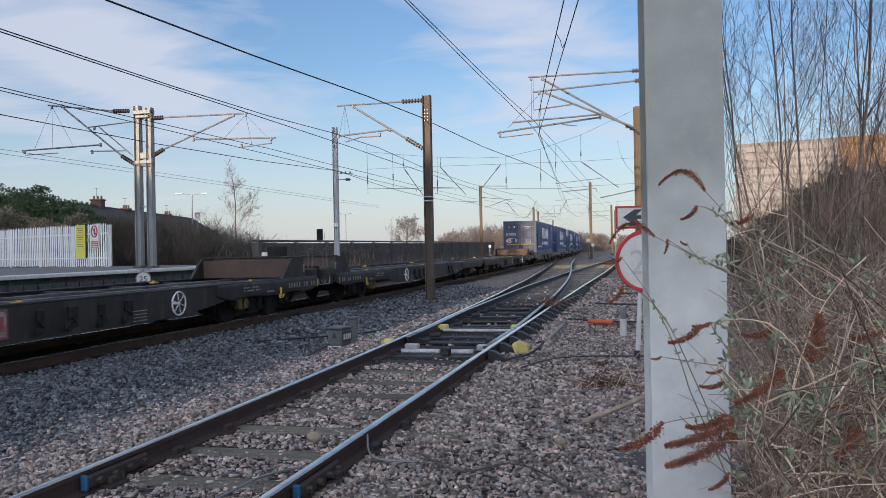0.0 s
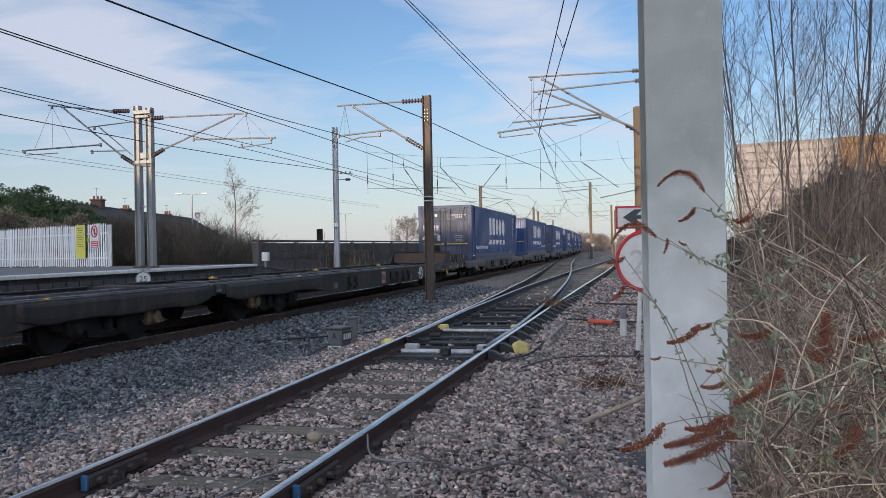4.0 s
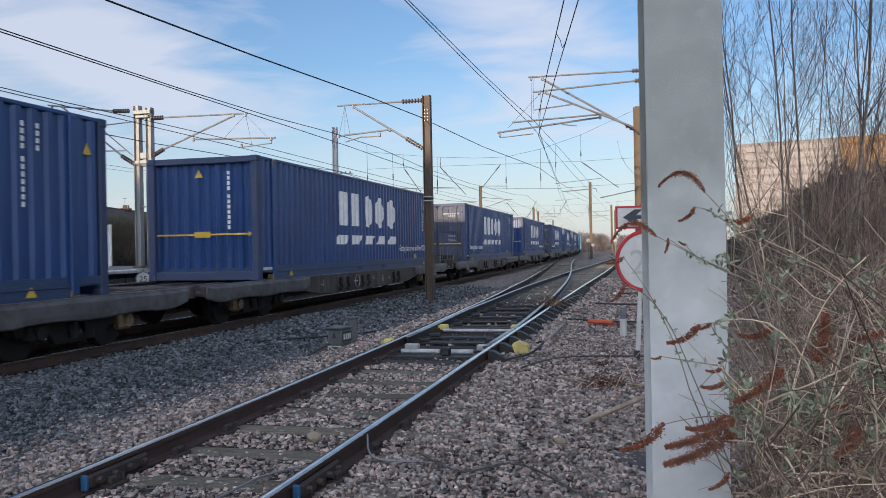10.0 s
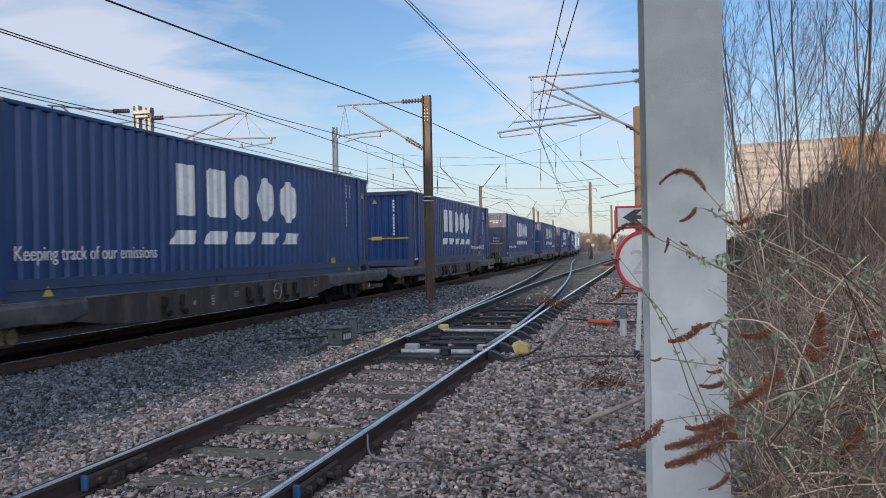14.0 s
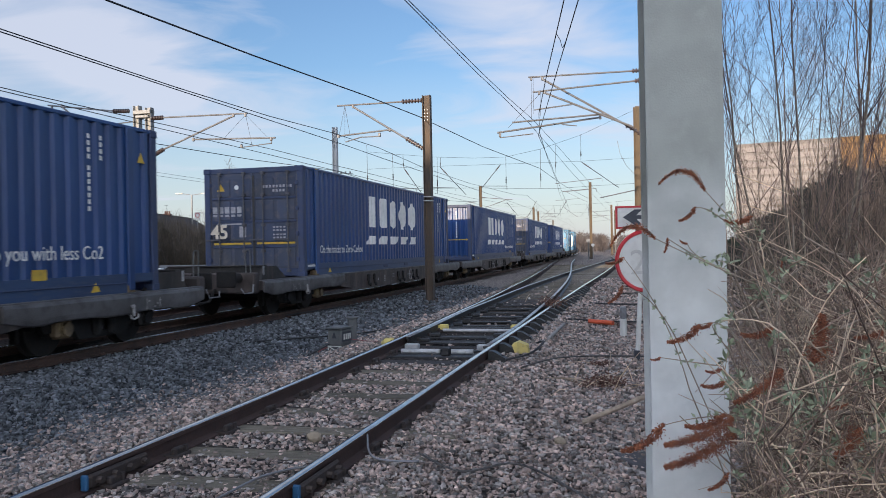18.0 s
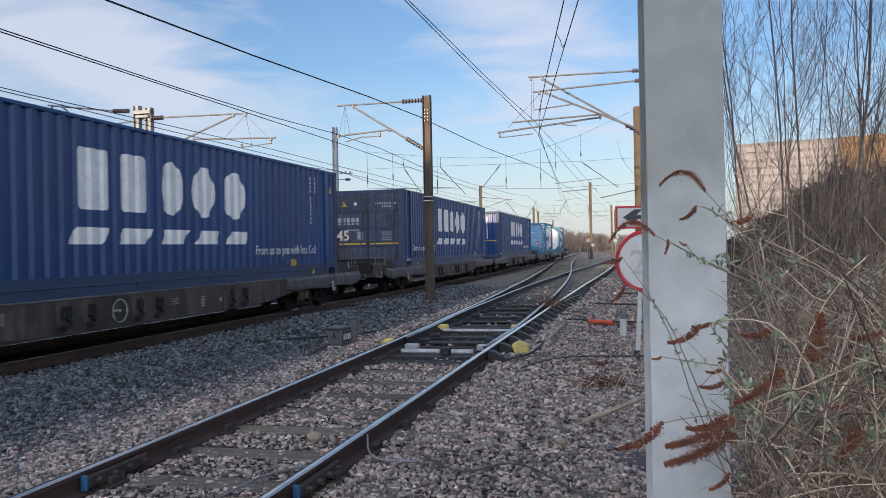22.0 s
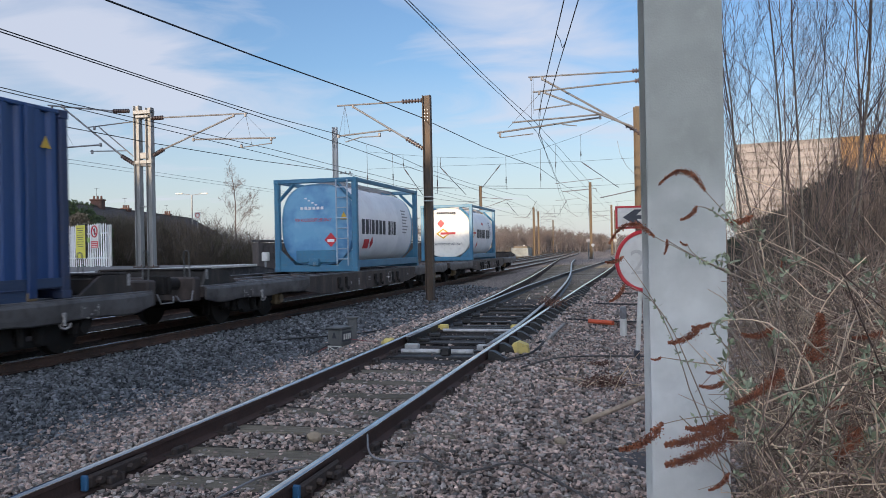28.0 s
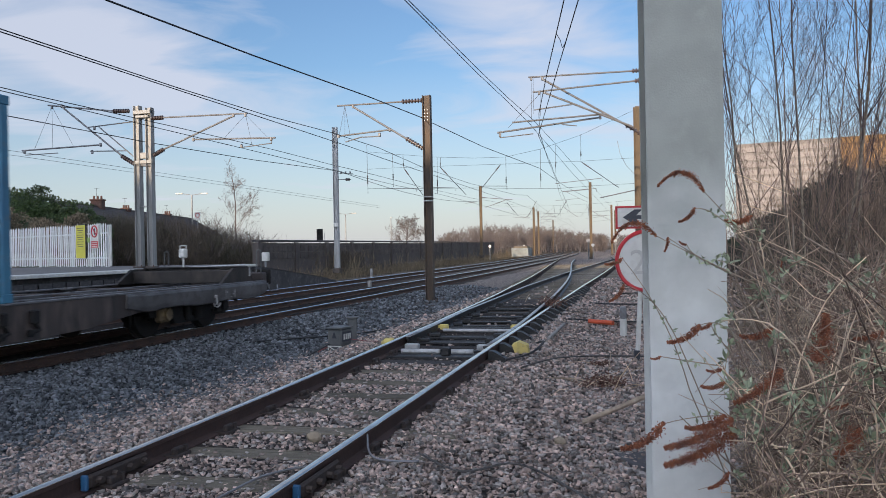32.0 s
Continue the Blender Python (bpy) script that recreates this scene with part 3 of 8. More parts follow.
def ground_z(x, y):
    e = lateral(x, y)
    z_main = -0.15 - 0.14 * smooth(-2.0, -3.2, e)
    c = 0.5 * (left_stock(min(max(y, 0), 70)) + right_stock(min(max(y, 0), 70)))
    z_sid = siding_z(y) - 0.165
    w = smooth(-2.6, -1.3, x - c) if y < 60 else 0.0
    z = z_main + (z_sid - z_main) * w
    if y < 70:
        u = x - right_stock(min(max(y, 0), 70))
        z += -0.06 * smooth(0.5, 1.2, u) + 0.5 * smooth(2.6, 8.0, u) + 1.2 * smooth(8.0, 25.0, u)
    z -= 0.25 * smooth(6.0, 9.0, e)
    return z

# ---- ground ----


def graded(breaks):
    out = [breaks[0][0]]
    for (a, st), (b, _) in zip(breaks, breaks[1:]):
        n = max(1, round((b - a) / st))
        out += [a + (b - a) * (i + 1) / n for i in range(n)]
    return out


def build_ground():
    xs = graded([(-3000, 400), (-600, 60), (-120, 8), (-24, 0.5), (16, 2), (40, 10), (120, 60), (600, 400), (3000, 1)])
    ys = graded([(-600, 60), (-60, 6), (0, 0.35), (36, 0.7), (70, 4), (200, 20), (600, 100), (4000, 1)])
    nx = len(xs)
    vs = [(x, y, ground_z(x, y)) for y in ys for x in xs]
    tris = []
    for j in range(len(ys) - 1):
        for i in range(nx - 1):
            a = j * nx + i
            tris += [(a, a + 1, a + nx + 1), (a, a + nx + 1, a + nx)]
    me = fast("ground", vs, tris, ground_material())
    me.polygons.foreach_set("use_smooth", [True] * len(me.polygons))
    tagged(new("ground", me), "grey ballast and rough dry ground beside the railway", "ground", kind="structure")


build_ground()

# ---- tracks ----
HEAD = [(-0.0335, -0.012), (-0.031, -0.0065), (-0.025, -0.003), (-0.012, 0.0012), (0.0, 0.002), (0.012, 0.0012), (0.025, -0.003), (0.031, -0.0065), (0.0335, -0.012)]
BODY = [(-0.034, -0.014), (-0.022, -0.006), (0.022, -0.006), (0.034, -0.014), (0.034, -0.036), (0.010, -0.048), (0.009, -0.128), (0.030, -0.138), (0.070, -0.148), (0.070, -0.158),
        (-0.070, -0.158), (-0.070, -0.148), (-0.030, -0.138), (-0.009, -0.128), (-0.010, -0.048), (-0.034, -0.036)]


def rail(parent, points, name="rail", side=None, head=None, cant=0.0):
    fr = []
    for i, q in enumerate(points):
        d = (points[min(i + 1, len(points) - 1)] - points[max(i - 1, 0)]).normalized()
        s = Vector((d.y, -d.x, 0)).normalized()
        fr.append((q, s * math.cos(cant) + Vector((0, 0, math.sin(cant))), Vector((0, 0, math.cos(cant))) - s * math.sin(cant)))
    ob = part(name, M().sweep(BODY, fr), side or m_rail_side, parent)
    part("railhead", M().sweep(HEAD, fr), head or m_rail_head, ob, "worn bright running surface", smooth=True)
    return ob


def main_track(name, e, label):
    t = thing(name, Matrix(), label, "railway track", kind="structure")
    for d in (-0.7525, 0.7525):
        rail(t, [trk(s, e + d) for s in [-45 + 5 * i for i in range(62)] + [300, 360, 430, 520]], side=m_rail_rust, head=m_mainhead, cant=0.05 * (1 if d < 0 else -1))
    sl = M()
    sl.prism([(-0.13, -0.33), (0.13, -0.33), (0.11, -0.152), (-0.11, -0.152)], 1, -1.25, 1.25)
    me = sl.mesh("sleeper", m_tie)
    clip = M().box((0, -0.70 - 0.09, -0.135), (0.10, 0.07, 0.035), bev=0.01).box((0, -0.70 + 0.04, -0.135), (0.10, 0.07, 0.035), bev=0.01)
    clip.box((0, 0.70 + 0.09, -0.135), (0.10, 0.07, 0.035), bev=0.01).box((0, 0.70 - 0.04, -0.135), (0.10, 0.07, 0.035), bev=0.01)
    clip_me = clip.mesh("rail_clip", m_rail_rust)
    for i in range(100):
        s = 4 + i * 0.65
        ob = part("sleeper", me, None, t)
        ob.matrix_basis = on_line(s, e)
        c = part("rail_clip", clip_me, None, ob)
    return t


main_track("railway_track_1", 0.0, "rusty-sided main line track on concrete sleepers in dark ballast")
main_track("railway_track_2", 3.45, "second main line track with polished railheads beyond the first")


m_switchhead = mat("switch_head", (0.42, 0.41, 0.40), (0.28, 0.27, 0.26), rough=0.3, metal=0.8, scale=2, c3=(0.12, 0.09, 0.07), s3=8, f3=0.3)


def siding():
    t = thing("railway_track_3", Matrix(), "siding with a turnout on weathered timber sleepers", "railway track", kind="structure")
    ys = [-13 + 2.0 * i for i in range(7)] + [1.0 + 0.6 * i for i in range(20)] + [13 + 1.0 * i for i in range(20)] + [33 + 3 * i for i in range(24)]

    def line(f, a, b):
        return [Vector((f(y), y, siding_z(y))) for y in ys if a <= y <= b]
    rail(t, line(left_stock, -14, 86))
    rail(t, line(right_stock, -14, 104))
    # the blades stand a little off the stock rails at the toe
    rail(t, [Vector((max(left_blade(y), left_stock(y) + 0.075 + 0.0 * y), y, siding_z(y))) for y in ys if 11.3 <= y <= 104], "switch_rail", m_switch, m_switchhead)
    rail(t, [Vector((min(right_blade(y), right_stock(y) - 0.075), y, siding_z(y) + 0.002)) for y in ys if 10.3 <= y <= 86], "switch_rail", m_switch, m_switchhead)
    # check rails by the crossing
    for f, d, a, b in ((left_stock, 0.10, 34, 40), (right_stock, -0.10, 34, 40)):
        rail(t, [Vector((f(y) + d, y, siding_z(y))) for y in ys if a <= y <= b], "check_rail", m_rail_side, m_rail_rust)
    rng = random.Random(5)
    woods = []
    for k in range(3):
        m = M().box((0, 0, -0.235), (2.6, 0.25, 0.16), bev=0.012)
        woods.append(m.mesh("sleeper", m_oiled if k == 1 else m_wood))
    y = 2.6 - 0.70 * 21
    while y < 62:
        c = 0.5 * (left_stock(y) + right_stock(y))
        w = right_stock(y) - left_stock(y)
        ob = part("sleeper", woods[1 if 10.2 < y < 21 else 0], None, t)
        ob.matrix_basis = pose(c, y, siding_z(y) + rng.uniform(-.006, .004), rng.uniform(-1, 1), 0, -14.0 + rng.uniform(-1.5, 1.5)) @ Matrix.Diagonal((max(1.0, (w + 1.05) / 2.6), 1, 1, 1))
        for f in (left_stock, right_stock):
            ch = M().box((0, 0, -0.150), (0.30, 0.20, 0.03), bev=0.008)
            for q in (-0.095, 0.095):
                ch.box((q, 0, -0.118), (0.05, 0.13, 0.06), bev=0.012)
                ch.tube([(q * 1.25, 0.06, -0.14), (q * 1.25, 0.06, -0.085)], 0.018, 6)
            if "chair" not in bpy.data.meshes:
                ch.mesh("chair", m_chair)
            o2 = part("rail_chair", bpy.data.meshes["chair"], None, t)
            o2.matrix_basis = pose(f(y), y, siding_z(y), 0, 0, -14.0)
        if 10.2 < y < 24:
            for f, o in ((left_stock, -1), (right_stock, 1)):
                if "brace" not in bpy.data.meshes:
                    M().prism([(0.04, -0.15), (0.26, -0.15), (0.26, -0.11), (0.10, -0.02), (0.04, -0.02)], 1, -0.075, 0.075).tube([(0.2, 0.0, -0.14), (0.2, 0.0, -0.07)], 0.026, 6).mesh("brace", m_switch)
                o3 = part("rail_brace", bpy.data.meshes["brace"], None, t)
                o3.matrix_basis = pose(f(y), y, siding_z(y), 0, 0, -14.0 + (180 if o < 0 else 0))
        y += 0.70 if y < 11 else 0.62
    return t


siding()

# ---- train ----
ZB = 0.786
BOX_L, BOX_W, BOX_H = 13.94, 2.50, 2.53


def wheelset(parent, x, label=""):
    ax = part("wheelset", M().tube([(0, -0.98, 0), (0, 0.98, 0)], 0.075, 10), m_wheel, parent)
    ax.matrix_basis = pose(x, 0, 0.365)
    zc = 0.0
    for y in (-0.745, 0.745):
        w = M()
        o = 1 if y > 0 else -1
        w.tube([(0, y - 0.065 * o, 0), (0, y - 0.04 * o, 0), (0, y - 0.039 * o, 0), (0, y + 0.07 * o, 0)], 0.365, 28)
        w.tube([(0, y - 0.075 * o, 0), (0, y - 0.045 * o, 0)], 0.392, 28)
        w.tube([(0, y + 0.05 * o, 0), (0, y + 0.11 * o, 0)], 0.12, 14)
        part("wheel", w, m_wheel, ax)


def bogie(parent, xc):
    b = M()
    for y in (-1.02, 1.02):
        b.prism([(xc - 1.25, 0.44), (xc - 1.15, 0.54), (xc - 0.35, 0.50), (xc - 0.3, 0.44), (xc - 0.25, 0.26), (xc + 0.25, 0.26), (xc + 0.3, 0.44), (xc + 0.35, 0.50), (xc + 1.15, 0.54), (xc + 1.25, 0.44), (xc + 1.2, 0.33), (xc + 0.62, 0.33), (xc + 0.5, 0.18), (xc - 0.5, 0.18), (xc - 0.62, 0.33), (xc - 1.2, 0.33)], 1, y - 0.05, y + 0.05)
        for q in (-0.16, 0.16):
            b.tube([(xc + q, y * 1.06, 0.22), (xc + q, y * 1.06, 0.46)], 0.075, 10)
    b.box((xc, 0, 0.42), (0.5, 2.0, 0.2), bev=0.03)
    for q in (-1.2, 1.2):
        b.box((xc + q, 0, 0.42), (0.12, 1.9, 0.12), bev=0.02)
        for y in (-0.75, 0.75):
            b.box((xc + q * 1.13, y, 0.36), (0.07, 0.12, 0.32), bev=0.015)
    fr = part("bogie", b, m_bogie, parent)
    for q in (-0.9, 0.9):
        wheelset(fr, xc + q)
    for q in (-0.9, 0.9):
        for y in (-1.02, 1.02):
            a = M().box((xc + q, y * 1.07, 0.37), (0.30, 0.16, 0.26), bev=0.04)
            o = 1 if y > 0 else -1
            a.tube([(xc + q, y + 0.12 * o, 0.37), (xc + q, y + 0.20 * o, 0.37)], 0.095, 14)
            part("axlebox", a, m_axle if (q > 0) else m_bogie, fr, "ochre axlebox cover" if q > 0 else "")
    return fr


WL, WE = 18.2, 19.28      # length of half a loaded and half an empty twin wagon


def bars(w, places, o, y, name="number_bar", label="pale stencilled marks"):
    """Small unreadable marks: (x, z, width, height)."""
    nb = M()
    for x, z, sx, sz in places:
        nb.box((x, o * y, z), (sx, 0.004, sz))
    part(name, nb, m_stencil, w, label)["kind"] = "stuff"


def flat_wagon(m, WL, empty):
    """Half of a twin container flat: its outer end at x = 0, rails at z = 0."""
    w = thing("flat_wagon", m, "dark weathered low container flat wagon on two bogies", "wagon", "wagons of the freight train")
    xi = WL - 2.6
    steel = m_wagon_dark if empty else m_wagon
    zb = 1.22 if empty else 1.06
    for o in (-1, 1):
        half = [(3.0, 0.56), (3.6, 0.53), (4.2, 0.50), (4.9, 0.42), (5.6, 0.345), (6.4, 0.315)]
        poly = [(0.25, 0.775), (0.25, 0.60), (2.2, 0.58)] + half + [(WL - x, z) for x, z in half[::-1]] + [(WL - 2.2, 0.58), (WL - 0.25, 0.60), (WL - 0.25, 0.775)]
        part("side_sill", M().prism(poly, 1, o * 1.22, o * 1.30), steel, w)
        # the deep rounded sill over each bogie, its lower edge arched for the wheels
        for a, b, xc in ((0.28, 4.75, 2.6), (WL - 4.75, WL - 0.28, xi)):
            n = 26
            fr = []
            for i in range(n + 1):
                x = a + (b - a) * i / n
                arch = 0.0
                for q in (-0.9, 0.9):
                    arch = max(arch, max(0.0, 1 - ((x - xc - q) / 0.55) ** 2) ** 0.5 * 0.09)
                k = min(1.0, 0.72 + 3.0 * min(i, n - i) / n)
                fr.append((Vector((x, o * 1.295, 0.775)), Vector((0, o * k, 0)), Vector((0, 0, k - arch))))
            c = M().sweep([(0, -0.30), (0.02, -0.31), (0.045, -0.29), (0.055, -0.22), (0.06, -0.06), (0.045, -0.02), (0.0, 0.004)], fr)
            part("bogie_sill", c, m_wagon_dark if empty else m_wagon_pale, w, "" if empty else "grey weathered sill over the bogie")
        tr = M().box((WL / 2, o * 1.245, 0.776), (WL - 0.5, 0.13, 0.03), bev=0.008)
        part("top_rail", tr, steel if empty else m_wagon_pale, w)
        # hand brake wheel, rigging and marks on the deep middle
        x = 6.1 if empty else 10.5
        r = 0.19 if empty else 0.165
        ring = M()
        ring.tube([(x + r * math.cos(q * math.pi / 14), o * 1.40, 0.55 + r * math.sin(q * math.pi / 14)) for q in range(29)], 0.011 if empty else 0.008, 6, caps=False)
        for q in (0.3, 1.35, 2.4) if empty else ():
            ring.tube([(x + r * math.cos(q), o * 1.40, 0.55 + r * math.sin(q)), (x - r * math.cos(q), o * 1.40, 0.55 - r * math.sin(q))], 0.006, 5)
        ring.tube([(x, o * 1.29, 0.55), (x, o * 1.41, 0.55)], 0.02, 8)
        part("brake_wheel", ring, m_white if empty else m_stencil, w, "white-rimmed hand brake wheel")
        gear = ((7.3, 0.34), (7.9, 0.22), (8.5, 0.34), (9.1, 0.22), (12.2, 0.3), (12.7, 0.22)) if empty else ((6.6, 0.3), (7.1, 0.2), (9.4, 0.3), (9.9, 0.22), (11.0, 0.24), (11.5, 0.3))
        for bx, sx_ in gear:
            g = M().box((bx, o * 1.325, 0.60), (sx_ * 0.55, 0.05, 0.18), bev=0.02)
            g.tube([(bx, o * 1.33, 0.52), (bx - 0.05, o * 1.345, 0.43), (bx + sx_ / 3, o * 1.35, 0.40)], 0.028, 8)
            g.tube([(bx + sx_ / 3, o * 1.33, 0.40), (bx + sx_ / 3, o * 1.37, 0.40)], 0.05, 10)
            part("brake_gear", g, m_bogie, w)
        hk = M().tube([(2.3, o * 1.37, 0.60), (2.3, o * 1.38, 0.44)], 0.024, 7).tube([(2.20, o * 1.39, 0.47), (2.22, o * 1.39, 0.42), (2.3, o * 1.39, 0.40), (2.38, o * 1.39, 0.42), (2.40, o * 1.39, 0.47)], 0.015, 6)
        hk.box((2.3, o * 1.37, 0.58), (0.09, 0.04, 0.07), bev=0.02)
        part("tow_hook", hk, m_yellow if empty else m_stencil, w, "yellow lashing hook" if empty else "pale lashing hook")
        if empty:
            bars(w, [(0.55 + i * 0.13, 0.63, 0.05, 0.10) for i in range(11) if i not in (2, 5)], o, 1.358)
            bars(w, [(3.2 + i * 0.07, 0.68 - 0.06 * k, 0.045, 0.03) for i in range(10) for k in (0, 1) if (i * 3 + k) % 5] + [(2.6 + i * 0.07, 0.56, 0.045, 0.035) for i in range(5)], o, 1.358)
            bars(w, [(7.0, 0.5 - 0.05 * i, 0.34, 0.012) for i in range(4)] + [(13.6, 0.55, 0.22, 0.02), (13.6, 0.50, 0.22, 0.02), (13.6, 0.45, 0.22, 0.02)], o, 1.304)
            pl = part("brand_plate", M().box((9.8, o * 1.302, 0.55), (0.36, 0.006, 0.36)), m_stencil, w, "pale square plate with a red border and red block")
            part("red_border", M().box((9.8, o * 1.306, 0.715), (0.36, 0.004, 0.025)).box((9.8, o * 1.306, 0.385), (0.36, 0.004, 0.025)).box((9.635, o * 1.306, 0.55), (0.025, 0.004, 0.31)).box((9.965, o * 1.306, 0.55), (0.025, 0.004, 0.31)), m_dullred, pl)
            part("red_block", M().box((9.8, o * 1.306, 0.55), (0.24, 0.004, 0.18)), m_dullred, pl)
            part("end_marking", M().box((0.34, o * 1.357, 0.62), (0.05, 0.004, 0.16)), m_yellow, w, "worn yellow and white end marking")
        else:
            bars(w, [(1.6 + i * 0.07, 0.64 - 0.045 * (i % 4), 0.05, 0.022) for i in range(5)] + [(1.6, 0.60, 0.012, 0.16), (1.94, 0.60, 0.012, 0.16)], o, 1.358)
            bars(w, [(8.1, 0.60 - 0.05 * i, 0.10, 0.03) for i in range(4)] + [(8.95, 0.62, 0.20, 0.015), (8.95, 0.58, 0.20, 0.015), (8.95, 0.54, 0.20, 0.015), (12.6, 0.60, 0.03, 0.16), (12.7, 0.56, 0.12, 0.03), (7.5, 0.52, 0.08, 0.07)], o, 1.304)
    fl = M()
    fl.box((WL / 2, 0, 0.62), (WL - 0.6, 2.44, 0.05))
    fl.box((WL / 2, 0, 0.48), (WL - 5.6, 0.9, 0.30), bev=0.02)
    part("floor_plate", fl, steel, w)
    for y in (-0.42, 0.42):
        part("spine_beam", M().box((WL / 2, y, 0.70), (WL - 0.6, 0.12, 0.12), bev=0.01), m_wagon_pale, w)
    me = M().box((0, 0, 0.69), (0.16, 2.4, 0.13), bev=0.01).mesh("cross_bearer", steel)
    for i in range(9):
        part("cross_bearer", me, None, w).matrix_basis = pose(2.6 + i * (WL - 5.2) / 8, 0, 0)
    spm = M().box((0, 0, 0.80), (0.16, 0.14, 0.03), bev=0.005).tube([(0, 0, 0.80), (0, 0, 0.84)], 0.035, 8).mesh("spigot", m_yellow if empty else m_wagon_pale)
    for x in (3.1, 9.2, 15.3):
        for y in (-1.1, 1.1):
            part("spigot", spm, None, w).matrix_basis = pose(x, y, -0.03)
    # outer end: cross bulkhead with gussets, headstock, buffers, handrails
    for o in (-1, 1):
        part("gusset", M().prism([(0.50, 0.78), (0.66, zb), (1.24, zb), (1.72, 0.78)], 1, o * 1.08, o * 1.14), m_wagon_dark, w)
        part("lashing_plate", M().box((0.62, o * 1.143, 0.98), (0.07, 0.006, 0.18)), m_stencil, w)
    part("bulkhead", M().box((0.74, 0, zb / 2 + 0.39), (0.07, 2.14, zb - 0.78), bev=0.01).box((1.2, 0, zb / 2 + 0.37), (0.06, 2.14, zb - 0.82), bev=0.01), m_bulk if empty else m_wagon_dark, w, "rust-brown cross bulkhead" if empty else "")
    part("bulkhead_lip", M().box((0.74, 0, zb + 0.015), (0.16, 2.26, 0.03), bev=0.008), m_wagon_dark, w)
    if empty:
        part("end_box", M().box((0.60, 0.55, 1.36), (0.22, 0.26, 0.26), bev=0.02), m_bogie, w)
    hs = M().box((0.16, 0, 0.74), (0.22, 2.46, 0.42), bev=0.03)
    part("headstock", hs, steel, w)
    part("headstock", M().box((WL - 0.12, 0, 0.68), (0.2, 2.3, 0.22), bev=0.02), steel, w)
    for y in (-0.87, 0.87):
        bf = M().tube([(0.06, y, 0.84), (-0.22, y, 0.84)], 0.105, 14).tube([(-0.2, y, 0.84), (-0.40, y, 0.84)], 0.07, 12).box((-0.42, y, 0.84), (0.05, 0.42, 0.32), bev=0.02)
        part("buffer", bf, m_bogie, w)
    cp = M().tube([(0.05, 0, 0.80), (-0.25, 0, 0.78), (-0.42, 0, 0.70), (-0.47, 0, 0.55)], 0.05, 8)
    cp.tube([(0.05, 0.3, 0.62), (-0.2, 0.3, 0.4), (-0.45, 0.25, 0.35)], 0.03, 7).tube([(0.05, -0.35, 0.62), (-0.18, -0.35, 0.38), (-0.45, -0.25, 0.36)], 0.03, 7)
    part("coupling", cp, m_bogie, w)
    for o in (-1, 1):
        pts = [(0.10, o * 1.02, 0.95), (0.08, o * 1.02, 1.36)] + [(0.08, o * (1.02 + 0.05 - 0.05 * math.cos(q * math.pi / 6)), 1.36 + 0.05 * math.sin(q * math.pi / 6)) for q in range(7)] + [(0.10, o * 1.12, 0.95)]
        part("handrail", M().tube(pts, 0.011, 7), m_grey_cab, w, "grey looped handrail")
        st = M().tube([(0.02, o * 1.22, 0.72), (-0.06, o * 1.24, 0.56), (-0.40, o * 1.24, 0.56), (-0.46, o * 1.2, 0.66)], 0.012, 6)
        part("step", st, m_galvrod, w, "bent rod footstep")
    for xc in (2.6, xi):
        bogie(w, xc)
    return w


def corr_y(x, pitch=0.278, depth=0.048):
    """Depth of the corrugation below the outer crest at x."""
    u = (x / pitch) % 1.0
    if u < 0.32:
        return 0.0
    if u < 0.46:
        return depth * (u - 0.32) / 0.14
    if u < 0.86:
        return depth
    return depth * (1 - (u - 0.86) / 0.14)


def corr_stops(a, b, pitch=0.278):
    out = [a]
    k = math.floor(a / pitch)
    while k * pitch < b:
        for u in (0.0, 0.32, 0.46, 0.86):
            x = (k + u) * pitch
            if a + 1e-5 < x < b - 1e-5:
                out.append(x)
        k += 1
    return out + [b]


def corrugated(a, b, z0, z1):
    """A corrugated sheet along x, its crests at y = 0, hollows at positive y."""
    m = M()
    xs = corr_stops(a, b)
    vs = []
    for x in xs:
        d = corr_y(x)
        vs += [(x, d, z0), (x, d, z1)]
    m.add(vs, [(2 * i, 2 * i + 2, 2 * i + 3, 2 * i + 1) for i in range(len(xs) - 1)])
    return m


def clip_x(poly, a, b):
    for lim, keep in ((a, 1), (b, -1)):
        out = []
        for (x0, z0), (x1, z1) in zip(poly, poly[1:] + poly[:1]):
            i0, i1 = (x0 - lim) * keep >= 0, (x1 - lim) * keep >= 0
            if i0:
                out.append((x0, z0))
            if i0 != i1:
                t = (lim - x0) / (x1 - x0)
                out.append((lim, z0 + t * (z1 - z0)))
        poly = out
        if len(poly) < 3:
            return []
    return poly


def decal(polys, lift=0.004):
    """Painted shapes that follow the corrugation."""
    m = M()
    for poly in polys:
        lo, hi = min(q[0] for q in poly), max(q[0] for q in poly)
        xs = corr_stops(lo, hi)
        for a, b in zip(xs, xs[1:]):
            c = clip_x(list(poly), a, b)
            if len(c) >= 3:
                e = 1e-6
                da, db = corr_y(a + e), corr_y(b - e)
                vs = [(x, da + (db - da) * (x - a) / (b - a) - lift, z) for x, z in c]
                m.add(vs, [tuple(range(len(vs)))])
    m.weld = True
    return m


def oval(x0, x1, z0, z1, n=40):
    return [((x0 + x1) / 2 + (x1 - x0) / 2 * math.cos(2 * math.pi * i / n), (z0 + z1) / 2 + (z1 - z0) / 2 * math.sin(2 * math.pi * i / n)) for i in range(n)]


